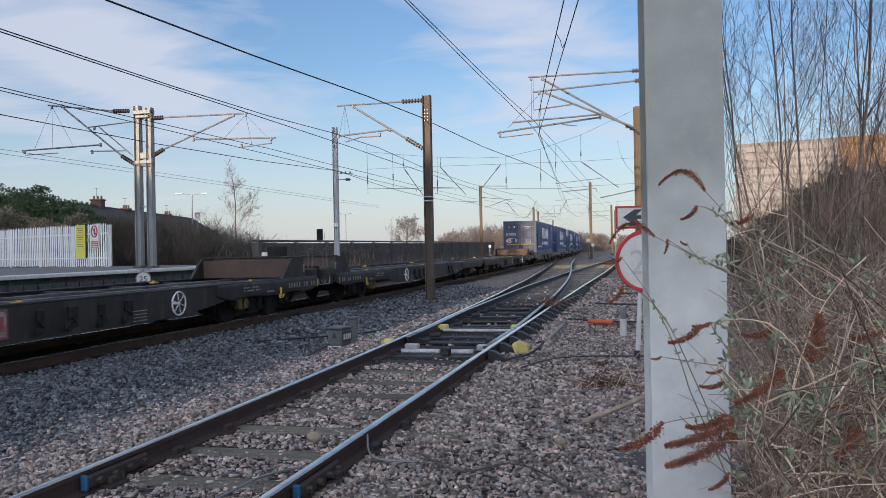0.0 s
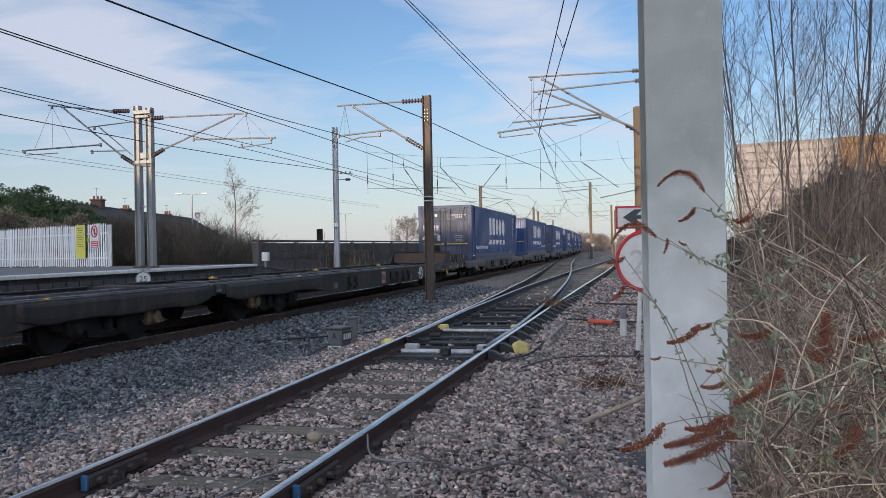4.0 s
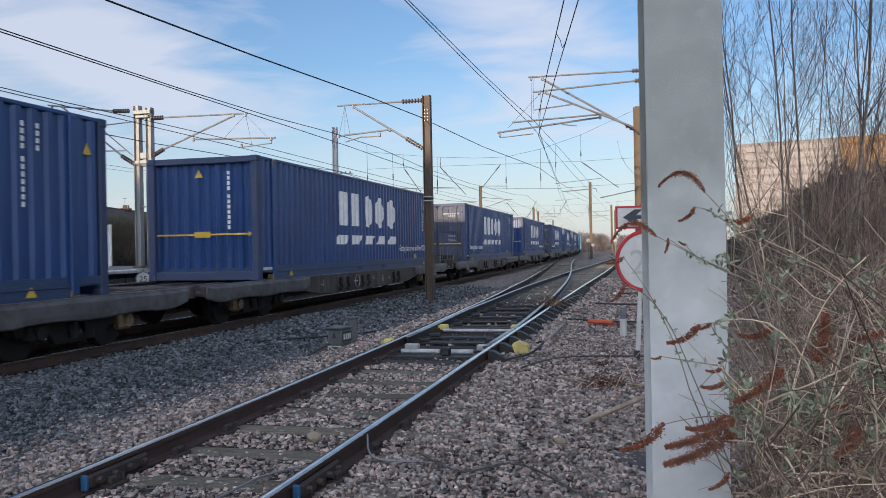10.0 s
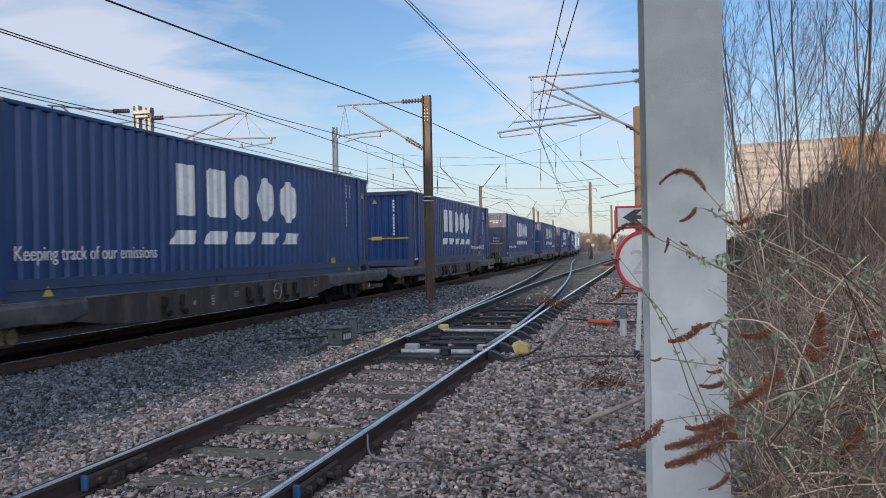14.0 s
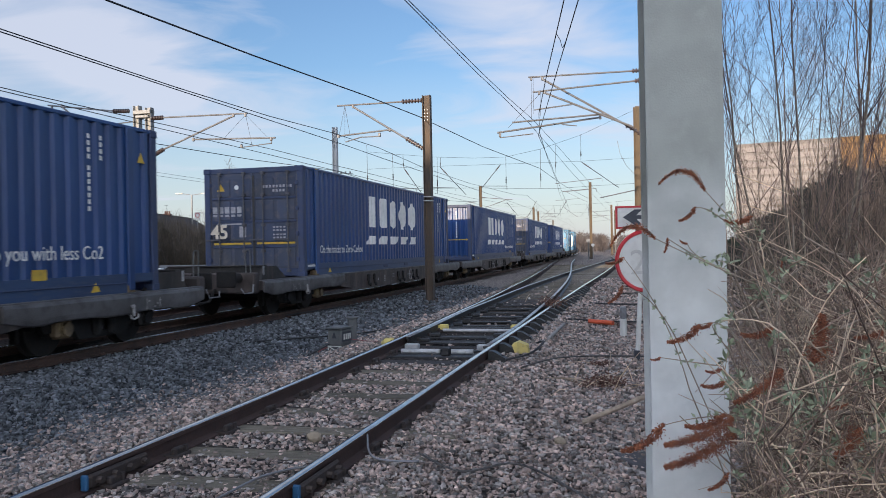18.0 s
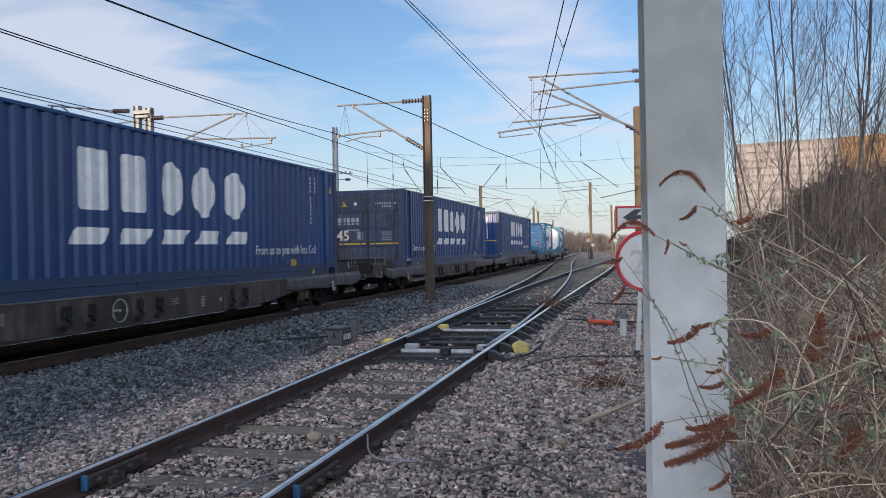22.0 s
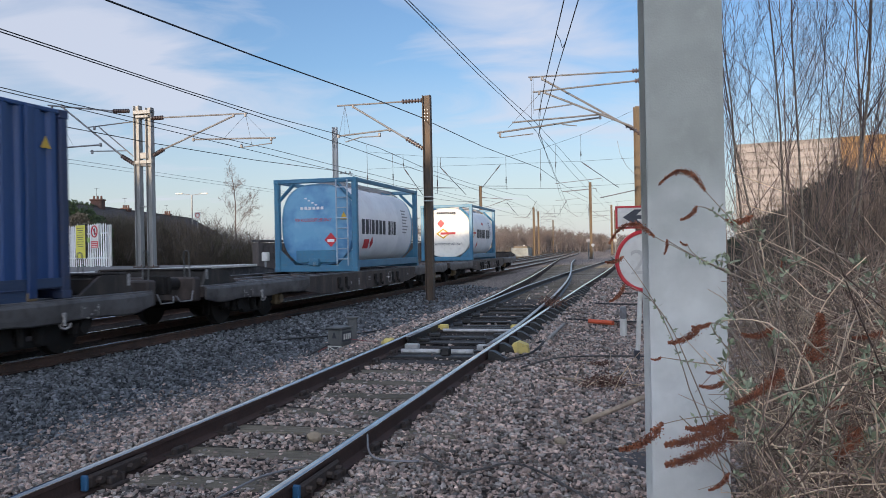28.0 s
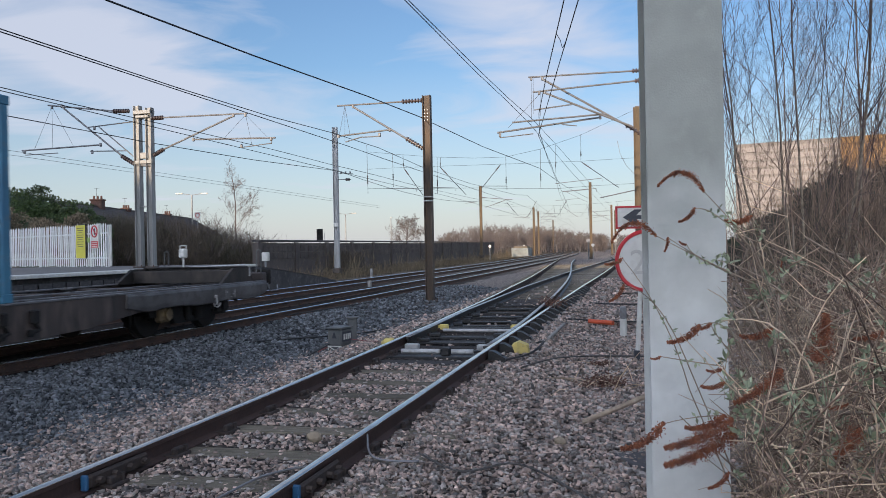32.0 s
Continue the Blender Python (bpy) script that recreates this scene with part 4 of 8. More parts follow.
def brand_shapes(x0, x1, z0, z1):
    """Five plain upright blocks in place of a word mark, over five slanted dashes."""
    w = x1 - x0
    out = []
    for i, (a, b) in enumerate(((0.03, 0.155), (0.225, 0.345), (0.415, 0.535), (0.60, 0.735), (0.80, 0.955))):
        xa, xb = x0 + a * w, x0 + b * w
        zb = z0 + (z1 - z0) * 0.36
        if i < 2:
            out.append([(xa + 0.04, zb), (xb - 0.04, zb), (xb, zb + 0.05), (xb, z1 - 0.05), (xb - 0.04, z1), (xa + 0.04, z1), (xa, z1 - 0.05), (xa, zb + 0.05)])
        else:
            out.append(oval(xa, xb, zb - 0.02, z1 + 0.0))
    for i in range(5):
        xa = x0 - 0.02 + i * w * 0.205
        dw = w * 0.135
        out.append([(xa, z0), (xa + dw, z0), (xa + dw + 0.16, z0 + 0.24), (xa + 0.16, z0 + 0.24)])
    return out


SHEETS = {}


def shared(key, make):
    if key not in SHEETS:
        SHEETS[key] = make()
    return SHEETS[key]


def box_container(m, doors_lead, slogan, slogan_at, label):
    """A 45 ft box: x from its leading end, y = -1.25 the side by the camera."""
    c = thing("shipping_container", m, label, "container", "containers of the freight train")
    hw = BOX_W / 2
    L, H = BOX_L, BOX_H
    side = shared("side", lambda: corrugated(0.16, L - 0.16, 0.27, H - 0.055).mesh("side_panel", m_box_blue))
    part("side_panel", side, None, c).matrix_basis = pose(0, -hw + 0.012, 0)
    part("side_panel", side, None, c).matrix_basis = pose(L, hw - 0.012, 0, 0, 0, 180)
    part("roof_panel", shared("roof", lambda: M().box((L / 2, 0, H - 0.035), (L - 0.1, BOX_W - 0.1, 0.03)).mesh("roof_panel", m_box_blue)), None, c)
    part("floor", shared("floor", lambda: M().box((L / 2, 0, 0.20), (L - 0.2, BOX_W - 0.12, 0.12)).mesh("floor", m_box_edge)), None, c)
    for o in (-1, 1):
        part("top_side_rail", shared("tsr%d" % o, lambda: M().box((L / 2, o * (hw - 0.03), H - 0.035), (L - 0.3, 0.05, 0.06), bev=0.012).mesh("top_side_rail", m_box_blue)), None, c)

        def bottom():
            b = M().prism([(0.78, 0.0), (L - 0.78, 0.0), (L - 0.78, 0.16), (L - 0.16, 0.17), (L - 0.16, 0.285), (0.16, 0.285), (0.16, 0.17), (0.78, 0.16)], 1, o * (hw - 0.055), o * (hw - 0.002))
            return b.mesh("bottom_side_rail", m_sill)
        part("bottom_side_rail", shared("bsr%d" % o, bottom), None, c)
        part("rub_strip", shared("rub%d" % o, lambda: M().box((L / 2, o * (hw + 0.004), 0.15), (L - 1.7, 0.02, 0.02), bev=0.005).mesh("rub_strip", m_box_edge)), None, c)

        def pocket():
            p = M()
            for x in (L / 2 - 1.05, L / 2 + 1.05):
                p.box((x, o * (hw + 0.003), 0.10), (0.36, 0.016, 0.09), bev=0.006)
            return p.mesh("fork_pocket", m_box_edge)
        part("fork_pocket", shared("fork%d" % o, pocket), None, c)
        for x in (0.72, L - 0.72):
            part("intermediate_post", M().box((x, o * (hw + 0.006), H / 2), (0.16, 0.05, H - 0.06), bev=0.02), m_box_blue, c)
            part("corner_casting", M().box((x, o * (hw - 0.06), 0.06), (0.18, 0.16, 0.12), bev=0.015), m_axle, c, "worn ochre lifting casting")
    for x in (0.08, L - 0.08):
        for o in (-1, 1):
            part("corner_post", M().box((x, o * (hw - 0.08), H / 2), (0.16, 0.16, H - 0.2), bev=0.02), m_box_edge, c)
            for z in (0.06, H - 0.06):
                part("corner_casting", M().box((x, o * (hw - 0.08), z), (0.18, 0.17, 0.12), bev=0.012), m_box_edge, c)
        part("end_header", M().box((x, 0, H - 0.07), (0.12, BOX_W - 0.3, 0.13), bev=0.015), m_box_edge, c)
        part("end_sill", M().box((x, 0, 0.10), (0.14, BOX_W - 0.3, 0.18), bev=0.015), m_box_edge, c)
    # the end that leads, and its opposite
    xd, xf = (0.05, L - 0.09) if doors_lead else (L - 0.05, 0.09)
    o = -1 if doors_lead else 1
    for k, (ya, yb) in enumerate(((-1.09, -0.01), (0.01, 1.09))):
        d = M().box((xd, (ya + yb) / 2, 1.285), (0.045, yb - ya, 2.23), bev=0.008)
        door = part("door", d, m_box_door, c, "dull navy container door")
        for z0, z1 in ((0.24, 0.66), (0.80, 1.22), (1.32, 1.76), (1.86, 2.28)):
            for q0, q1 in ((ya + 0.06, ya + 0.50), (yb - 0.50, yb - 0.06)):
                part("door_panel", M().box((xd + o * 0.026, (q0 + q1) / 2, (z0 + z1) / 2), (0.024, q1 - q0, z1 - z0), bev=0.008), m_box_door, door)
        for z in (0.70, 1.28, 1.82):
            part("door_band", M().box((xd + o * 0.030, (ya + yb) / 2, z), (0.03, yb - ya - 0.06, 0.05), bev=0.008), m_box_edge, door)
        for y in (ya + 0.22, yb - 0.24):
            rod = M().tube([(xd + o * 0.075, y, 0.10), (xd + o * 0.075, y, H - 0.10)], 0.018, 8)
            for z in (0.14, 0.6, 1.2, 1.9, H - 0.14):
                rod.box((xd + o * 0.06, y, z), (0.05, 0.10, 0.07), bev=0.01)
            part("lock_rod", rod, m_doorrod, door, "grey steel locking bar")
            part("handle", M().box((xd + o * 0.09, y + 0.16, 0.86), (0.02, 0.36, 0.035), bev=0.006), m_doorrod, door)
        part("gasket", M().box((xd + o * 0.028, yb if ya < 0 else ya, 1.27), (0.02, 0.03, 2.14)), m_black, door)
        part("gasket", M().box((xd + o * 0.028, ya if ya < 0 else yb, 1.27), (0.02, 0.025, 2.14)), m_doorrod, door, "pale seal edge")
        for h in range(4):
            part("hinge", M().box((xd + o * 0.06, 1.10 if ya > 0 else -1.10, 0.4 + 0.58 * h), (0.05, 0.07, 0.10), bev=0.01), m_box_edge, door)
        if doors_lead:
            part("yellow_stripe", M().box((xd + o * 0.037, (ya + yb) / 2, 0.775), (0.006, 0.95, 0.045)), m_yellow, door, "worn yellow height stripe")
            mk = M()
            rng = random.Random(4)
            if ya < 0:   # the half by the camera: unreadable plates
                for z, n in ((2.08, 9), (1.98, 4), (1.14, 4), (1.07, 4), (0.97, 4), (0.90, 4)):
                    for i in range(n):
                        mk.box((xd + o * 0.038, yb - 0.25 - i * 0.085 - (0.25 if n == 4 else 0), z), (0.004, 0.055, 0.06 if z > 1.5 else 0.035))
            else:
                for i in range(5):   # small brand blocks and dashes
                    mk.box((xd + o * 0.038, 0.98 - i * 0.155, 1.56), (0.004, 0.115, 0.15))
                    mk.box((xd + o * 0.038, 0.98 - i * 0.155, 1.43), (0.004, 0.10, 0.05))
                mk.box((xd + o * 0.038, 0.62, 1.23), (0.004, 0.62, 0.035))
                mk.box((xd + o * 0.038, 0.28, 1.05), (0.004, 0.17, 0.26))
                num = part("size_number", letters("45", 0.44, m_cream, bold=0.011), None, door, "white figures forty-five")
                num.matrix_basis = Matrix.Translation((xd + o * 0.105, 1.06, 0.90)) @ Matrix(((0, 0, -1, 0), (-1, 0, 0, 0), (0, 1, 0, 0), (0, 0, 0, 1)))
                part("warning_triangle", M().prism([(0.72, 2.0), (0.92, 2.0), (0.82, 2.17)], 0, xd - 0.036, xd - 0.041), m_yellow, door, "yellow hazard triangle")
                part("round_label", M().tube([(xd - 0.036, 0.42, 2.08), (xd - 0.041, 0.42, 2.08)], 0.055, 14), m_white, door)
            part("stencil", mk, m_doormark, door, "pale stencilled marks")["kind"] = "stuff"
    fr = M()
    n = 9
    ys = []
    stepw = (BOX_W - 0.32) / n
    vs = []
    for i in range(n):
        y = -hw + 0.16 + i * stepw
        for u, d in ((0.0, 0.0), (0.35, 0.0), (0.5, 0.045), (0.85, 0.045)):
            vs += [(xf - o * d * -1, y + u * stepw, 0.18), (xf - o * d * -1, y + u * stepw, H - 0.10)]
    vs += [(xf, hw - 0.16, 0.18), (xf, hw - 0.16, H - 0.10)]
    fr.add(vs, [(2 * i, 2 * i + 2, 2 * i + 3, 2 * i + 1) for i in range(len(vs) // 2 - 1)])
    front = part("front_wall", fr, m_box_blue, c)
    if not doors_lead:
        ar = M().box((xf - 0.012, 0.05, 0.95), (0.006, 2.2, 0.035)).box((xf - 0.012, 0.04, 0.95), (0.007, 0.36, 0.12))
        ar.prism([(-1.0, 0.90), (-1.0, 1.0), (-1.12, 0.95)], 0, xf - 0.016, xf - 0.009)
        part("yellow_arrow", ar, m_yellow, front, "yellow arrow line and plate")
        mk = M()
        for i in range(11):
            mk.box((xf - 0.012, -0.57, 2.2 - i * 0.105 - (0.06 if i > 3 else 0)), (0.005, 0.06, 0.075))
        part("stencil", mk, m_white, front, "white upright stencilled marks")["kind"] = "stuff"
        part("warning_triangle", M().prism([(0.01, 2.12), (0.19, 2.12), (0.10, 2.29)], 0, xf - 0.010, xf - 0.015), m_yellow, front, "yellow hazard triangle")
    # paint on the near side
    lo = 4.38 if doors_lead else 4.30
    dk = "logoA" if doors_lead else "logoB"
    for i, poly in enumerate(brand_shapes(lo, lo + 5.15, 0.73, 2.09)):
        nm = "brand_block" if i < 5 else "slanted_dash"
        logo = part(nm, shared(dk + str(i), lambda: decal([poly]).mesh(nm, m_white)), None, c, "plain white painted block" if i < 5 else "white slanted dash")
        logo.matrix_basis = pose(0, -hw + 0.012, 0)
    if slogan:
        tx = part("slogan", letters(slogan, 0.27, m_white), None, c, "white slogan")
        wd = max(v.co.x for v in tx.data.vertices)
        tx.matrix_basis = Matrix.Translation((slogan_at, -hw + 0.006, 0.52)) @ Matrix.Rotation(radians(90), 4, "X") @ Matrix.Diagonal((min(1.0, 3.0 / wd), 1, 1, 1))
    for x in (1.52, L - 1.52):
        part("warning_triangle", M().prism([(x - 0.1, 0.05), (x + 0.1, 0.05), (x, 0.19)], 1, -hw - 0.004, -hw - 0.001), m_yellow, c, "small yellow triangle")
    part("yellow_plate", M().box((L - 2.6, -hw - 0.003, 0.33), (0.26, 0.006, 0.14)), m_yellow, c, "small yellow plate")
    part("yellow_plate", M().box((0.72, -hw - 0.022, H - 0.10), (0.14, 0.006, 0.16)), m_yellow, c, "small yellow plate")
    sm = M()
    for i in range(11):
        sm.box((L - 1.62, -hw - 0.001, 2.25 - i * 0.095 - (0.07 if i > 3 else 0)), (0.05, 0.006, 0.065))
        if i < 4:
            sm.box((L - 1.36, -hw - 0.001, 2.25 - i * 0.095), (0.05, 0.006, 0.065))
    part("stencil", sm, m_white, c, "white upright stencilled marks")["kind"] = "stuff"
    part("warning_triangle", M().prism([(L - 0.52, 1.98), (L - 0.34, 1.98), (L - 0.43, 2.14)], 1, -hw - 0.002, -hw - 0.006), m_yellow, c, "yellow hazard triangle")
    un = M()
    for i in range(7):
        un.box((0.22 + i * 0.06, -hw - 0.002, 0.235), (0.04, 0.004, 0.05))
    part("stencil", un, m_white, c)["kind"] = "stuff"
    return c


def tank_container(m, white_end, label):
    """A 20 ft tank in a blue frame: x from its leading end."""
    c = thing("tank_container", m, label, "tank container", "containers of the freight train")
    L, W, H = 6.058, 2.438, 2.56
    hw = W / 2
    for x in (0.08, L - 0.08):
        for o in (-1, 1):
            part("corner_post", M().box((x, o * (hw - 0.08), H / 2), (0.15, 0.15, H - 0.2), bev=0.02), m_frame_blue, c)
            for z in (0.06, H - 0.06):
                part("corner_casting", M().box((x, o * (hw - 0.085), z), (0.178, 0.17, 0.12), bev=0.012), m_frame_blue, c)
            for z0, z1, y0, y1 in ((H - 0.12, H - 0.62, 0.62, hw - 0.1), (0.12, 0.66, 0.56, hw - 0.1)):
                g = M().add([(x - 0.03, o * y0, z0), (x - 0.03, o * y1, z1), (x - 0.03, o * y1, z0), (x + 0.03, o * y0, z0), (x + 0.03, o * y1, z1), (x + 0.03, o * y1, z0)],
                            [(0, 1, 2), (3, 5, 4), (0, 3, 4, 1), (1, 4, 5, 2), (2, 5, 3, 0)])
                if z0 > 1:
                    g = M().tube([(x, o * y0, z0), (x, o * y1, z1)], 0.05, 6)
                part("corner_brace", g, m_frame_blue, c)
        part("end_rail", M().box((x, 0, H - 0.06), (0.12, W - 0.3, 0.12), bev=0.015), m_frame_blue, c)
        part("end_rail", M().box((x, 0, 0.09), (0.12, W - 0.3, 0.18), bev=0.015), m_frame_blue, c)
    for o in (-1, 1):
        part("side_rail", M().box((L / 2, o * (hw - 0.06), H - 0.06), (L - 0.3, 0.09, 0.11), bev=0.015), m_frame_blue, c)
        part("side_rail", M().box((L / 2, o * (hw - 0.07), 0.20), (L - 0.3, 0.10, 0.20), bev=0.015), m_frame_blue, c)
    RY, RZ, zc, sq = (1.095 if white_end else 1.06), 1.135, 1.285, 2.6
    n = 56
    sh = M()

    def ring(x, k):
        out = []
        for i in range(n):
            a = 2 * math.pi * i / n
            c, q = math.cos(a), math.sin(a)
            f = (abs(c) ** sq + abs(q) ** sq) ** (-1 / sq)
            out.append((x, RY * k * f * c, zc + RZ * k * f * q))
        return out
    body = []
    for x, r in ((0.30, 1.0), (L * 0.33, 1.0), (L * 0.333, 1.005), (L * 0.34, 1.0), (L * 0.70, 1.0), (L * 0.703, 1.005), (L * 0.71, 1.0), (L - 0.30, 1.0)):
        body.append((x, r))
    vs, fs = [], []
    for x, r in body:
        vs += ring(x, r)
    for i in range(len(body) - 1):
        fs += [(i * n + k, i * n + (k + 1) % n, (i + 1) * n + (k + 1) % n, (i + 1) * n + k) for k in range(n)]
    sh.add(vs, fs)
    shell = part("tank_shell", sh, m_tank_white, c, "white insulated tank shell", smooth=True)
    for xe, o in ((0.30, -1), (L - 0.30, 1)):
        d = M()
        vs, fs = [], []
        rr = [(1.0, 0.0), (1.0, 0.13), (0.985, 0.158), (0.95, 0.166), (0.6, 0.188), (0.3, 0.198), (0.01, 0.203)]
        for r, dx in rr:
            vs += ring(xe + o * dx, r)
        for i in range(len(rr) - 1):
            fs += [(i * n + k, i * n + (k + 1) % n, (i + 1) * n + (k + 1) % n, (i + 1) * n + k) for k in range(n)]
        fs.append(tuple(range((len(rr) - 1) * n, len(rr) * n)))
        d.add(vs, fs)
        part("tank_end", d, m_tank_cream if white_end else m_tank_blue, c, "cream dished end" if white_end else "blue dished end", smooth=True)
    if not white_end:
        ld = M()
        for y in (-0.62, -0.94):
            ld.tube([(0.02, y, 0.16), (0.02, y, H - 0.05)], 0.022, 7)
        for i in range(8):
            ld.tube([(0.02, -0.62, 0.34 + i * 0.28), (0.02, -0.94, 0.34 + i * 0.28)], 0.016, 6)
        part("ladder", ld, m_ladder, c, "pale blue-grey ladder")
        vb = M().box((0.03, 0.05, 0.26), (0.16, 0.30, 0.22), bev=0.03).tube([(-0.02, -0.12, 0.22), (-0.02, 0.2, 0.30)], 0.03, 8)
        part("valve_box", vb, m_frame_blue, c)
        tx = part("notice", letters("FOR FOODSTUFF USE ONLY", 0.13, m_red, "CENTER"), None, c, "red printed notice")
        tx.matrix_basis = Matrix.Translation((0.30 - 0.205, 0.1, 1.38)) @ Matrix(((0, 0, -1, 0), (-1, 0, 0, 0), (0, 1, 0, 0), (0, 0, 0, 1))) @ Matrix.Diagonal((0.66, 1, 1, 1))
        part("valve", M().tube([(-0.05, 0.02, 0.22), (0.1, 0.02, 0.22)], 0.055, 10), m_bright, c)
        part("side_panel", M().box((0.06, 0.0, 0.42), (0.03, 1.2, 0.34), bev=0.02), m_frame_blue, c)
    wk = M()
    for y in (-0.35, 0.35):
        wk.box((L / 2, y, H - 0.03), (L - 0.3, 0.04, 0.03))
    for i in range(26):
        wk.box((0.3 + i * (L - 0.6) / 25, 0, H - 0.03), (0.03, 0.7, 0.025))
    part("walkway", wk, m_galvrod, c, "grey top walkway grating")
    part("manhole", M().tube([(L / 2, 0, zc + RZ - 0.05), (L / 2, 0, H - 0.06)], 0.28, 16), m_bright, c)
    ho = M()
    for x in (1.5, 2.6, 4.2):
        ho.tube([(x, -0.35, zc + RZ + 0.02), (x + 0.25, -0.72, zc + RZ * 0.98), (x + 0.4, -0.95, zc + RZ * 0.86)], 0.02, 6)
    part("drain_hose", ho, m_galvrod, c)
    # marks that follow the round shell

    def on_shell(x, z):
        q = min(1.0, abs(z - zc) / RZ)
        return (x, -(RY * (1 - q ** sq) ** (1 / sq) + 0.012), z)

    def patch(polys, material, label, name):
        mm = M()
        for poly in polys:
            zs = [q[1] for q in poly]
            k = 6
            lo_, hi_ = min(zs), max(zs)
            for i in range(k):
                a, b = lo_ + (hi_ - lo_) * i / k, lo_ + (hi_ - lo_) * (i + 1) / k
                cc = [(z, x) for x, z in poly]
                cc = clip_x(cc, a, b)
                if len(cc) >= 3:
                    mm.add([on_shell(x, z) for z, x in cc], [tuple(range(len(cc)))])
        part(name, mm, material, shell, label)

    def rect(x0, x1, z0, z1):
        return [(x0, z0), (x1, z0), (x1, z1), (x0, z1)]
    x0 = 0.80 if not white_end else 1.60
    name = []
    for a, b in ((0, .26), (.36, .62), (.70, .80), (.90, 1.16), (1.26, 1.52), (1.62, 1.88), (1.98, 2.24), (2.54, 2.78), (2.88, 3.0), (3.1, 3.34)):
        name.append(rect(x0 + a * 0.95, x0 + b * 0.95, 1.03, 1.45))
    for q in name:
        patch([q], m_dark_letter, "dark upright block", "name_block")
    if not white_end:
        patch([rect(1.05, 1.50, 0.62, 0.88)], m_red, "red plate", "placard")
        patch([[(1.58, 0.77), (1.72, 0.60), (1.86, 0.79), (1.72, 0.96)]], m_red, "red diamond placard", "placard")
    else:
        patch([[(1.62, 0.70), (1.78, 0.53), (1.94, 0.72), (1.78, 0.90)]], m_red, "red diamond placard", "placard")
        patch([rect(2.9, 3.3, 1.67, 1.80)], m_red, "small red notice", "placard")
        for a, b in ((1, 1), (1, -1), (-1, 1), (-1, -1)):
            patch([[(0.80 + a * 0.30, 1.27), (0.80, 1.27 + b * 0.25), (0.80, 1.27 + b * 0.185), (0.80 + a * 0.22, 1.27)]], m_yellow, "yellow diamond outline", "chevron")
        patch([rect(0.72, 1.40, 1.23, 1.31)], m_red, "red bar", "placard")
    fine = [rect(L - 1.35, L - 0.95 + 0.1 * (i % 3), 1.10 + 0.1 * i, 1.15 + 0.1 * i) for i in range(8)]
    patch(fine, m_doormark, "grey fine print", "data_stencil")
    # marks on the leading end
    pl = M()
    xe = 0.30 - 0.215
    if not white_end:
        pl.add([(xe, -0.42, 0.67), (xe, -0.61, 0.87), (xe, -0.42, 1.07), (xe, -0.23, 0.87)], [(0, 1, 2, 3)])
        part("placard", pl, m_red, c, "red diamond placard")
        mk = M()
        for i in range(6):
            mk.box((xe - 0.004, 0.42 - 0.12 * i, 1.75 + 0.0 * i), (0.004, 0.08, 0.08))
            mk.box((xe - 0.004, 0.30 - 0.1 * (i % 4), 2.02 - 0.06 * i), (0.004, 0.07, 0.035))
        mk.box((xe - 0.006, -0.42, 0.85), (0.003, 0.2, 0.08))
        part("stencil", mk, m_white, c, "white stencilled marks")["kind"] = "stuff"
        wt = M().prism([(0.72, 1.42), (0.92, 1.42), (0.82, 1.62)], 0, xe + 0.05, xe + 0.045).prism([(-0.92, 1.42), (-0.70, 1.42), (-0.81, 1.64)], 0, xe - 0.0, xe - 0.005)
        part("warning_triangle", wt, m_yellow, c, "yellow hazard triangle")
    else:
        pl.add([(xe, 0.28, 1.52), (xe, 0.10, 1.72), (xe, 0.28, 1.92), (xe, 0.46, 1.72)], [(0, 1, 2, 3)])
        part("placard", pl, m_red, c, "red diamond placard")
        ch = M()
        for zb in (1.01, 1.49):
            for yb in (-0.15, 0.51):
                dy = 0.10 if yb < 0 else -0.10
                ch.add([(xe, yb, 1.25), (xe, 0.18, zb), (xe, 0.18, zb + (0.07 if zb < 1.2 else -0.07)), (xe, yb + dy, 1.25)], [(0, 1, 2, 3)])
        part("chevron", ch, m_yellow, c, "yellow diamond outline")
        part("placard", M().box((xe - 0.006, -0.05, 1.26), (0.004, 0.70, 0.10)), m_red, c, "red bar")
        tx = part("notice", letters("FOR FOODSTUFF USE ONLY", 0.15, m_dark_letter, "CENTER"), None, c, "dark printed notice")
        tx.matrix_basis = Matrix.Translation((xe - 0.0, 0.0, 0.72)) @ Matrix(((0, 0, -1, 0), (-1, 0, 0, 0), (0, 1, 0, 0), (0, 0, 0, 1))) @ Matrix.Diagonal((0.72, 1, 1, 1))
        mk = M()
        for i in range(9):
            mk.box((xe - 0.004, 0.42 - i * 0.1, 2.2), (0.004, 0.07, 0.1))
        part("stencil", mk, m_dark_letter, c, "dark stencilled marks")["kind"] = "stuff"
    return c


# places in the train, in metres behind the first box's leading end
PITCH_STARTS = (-81.10, -41.81, -2.05, 35.39, 73.53, 111.77, 149.18)
RUN = ((0, 60.25), (1, 54.13), (2, 47.99), (3, 41.79), (4, 35.52), (5, 29.18), (6, 22.72), (7, 16.15), (8, 9.46), (9, 2.84), (10, -3.87), (11, -10.52), (12, -16.88), (13, -23.73), (14, -30.64), (15, -37.55), (16, -44.47), (17, -51.63), (18, -59.05), (19, -66.49), (20, -73.98), (21, -81.68), (22, -89.33), (23, -97.11), (24, -104.99), (25, -112.95), (26, -120.88), (27, -128.81), (28, -136.90), (29, -145.30), (30, -153.77), (31, -162.34), (32, -170.47))
MOVING = []


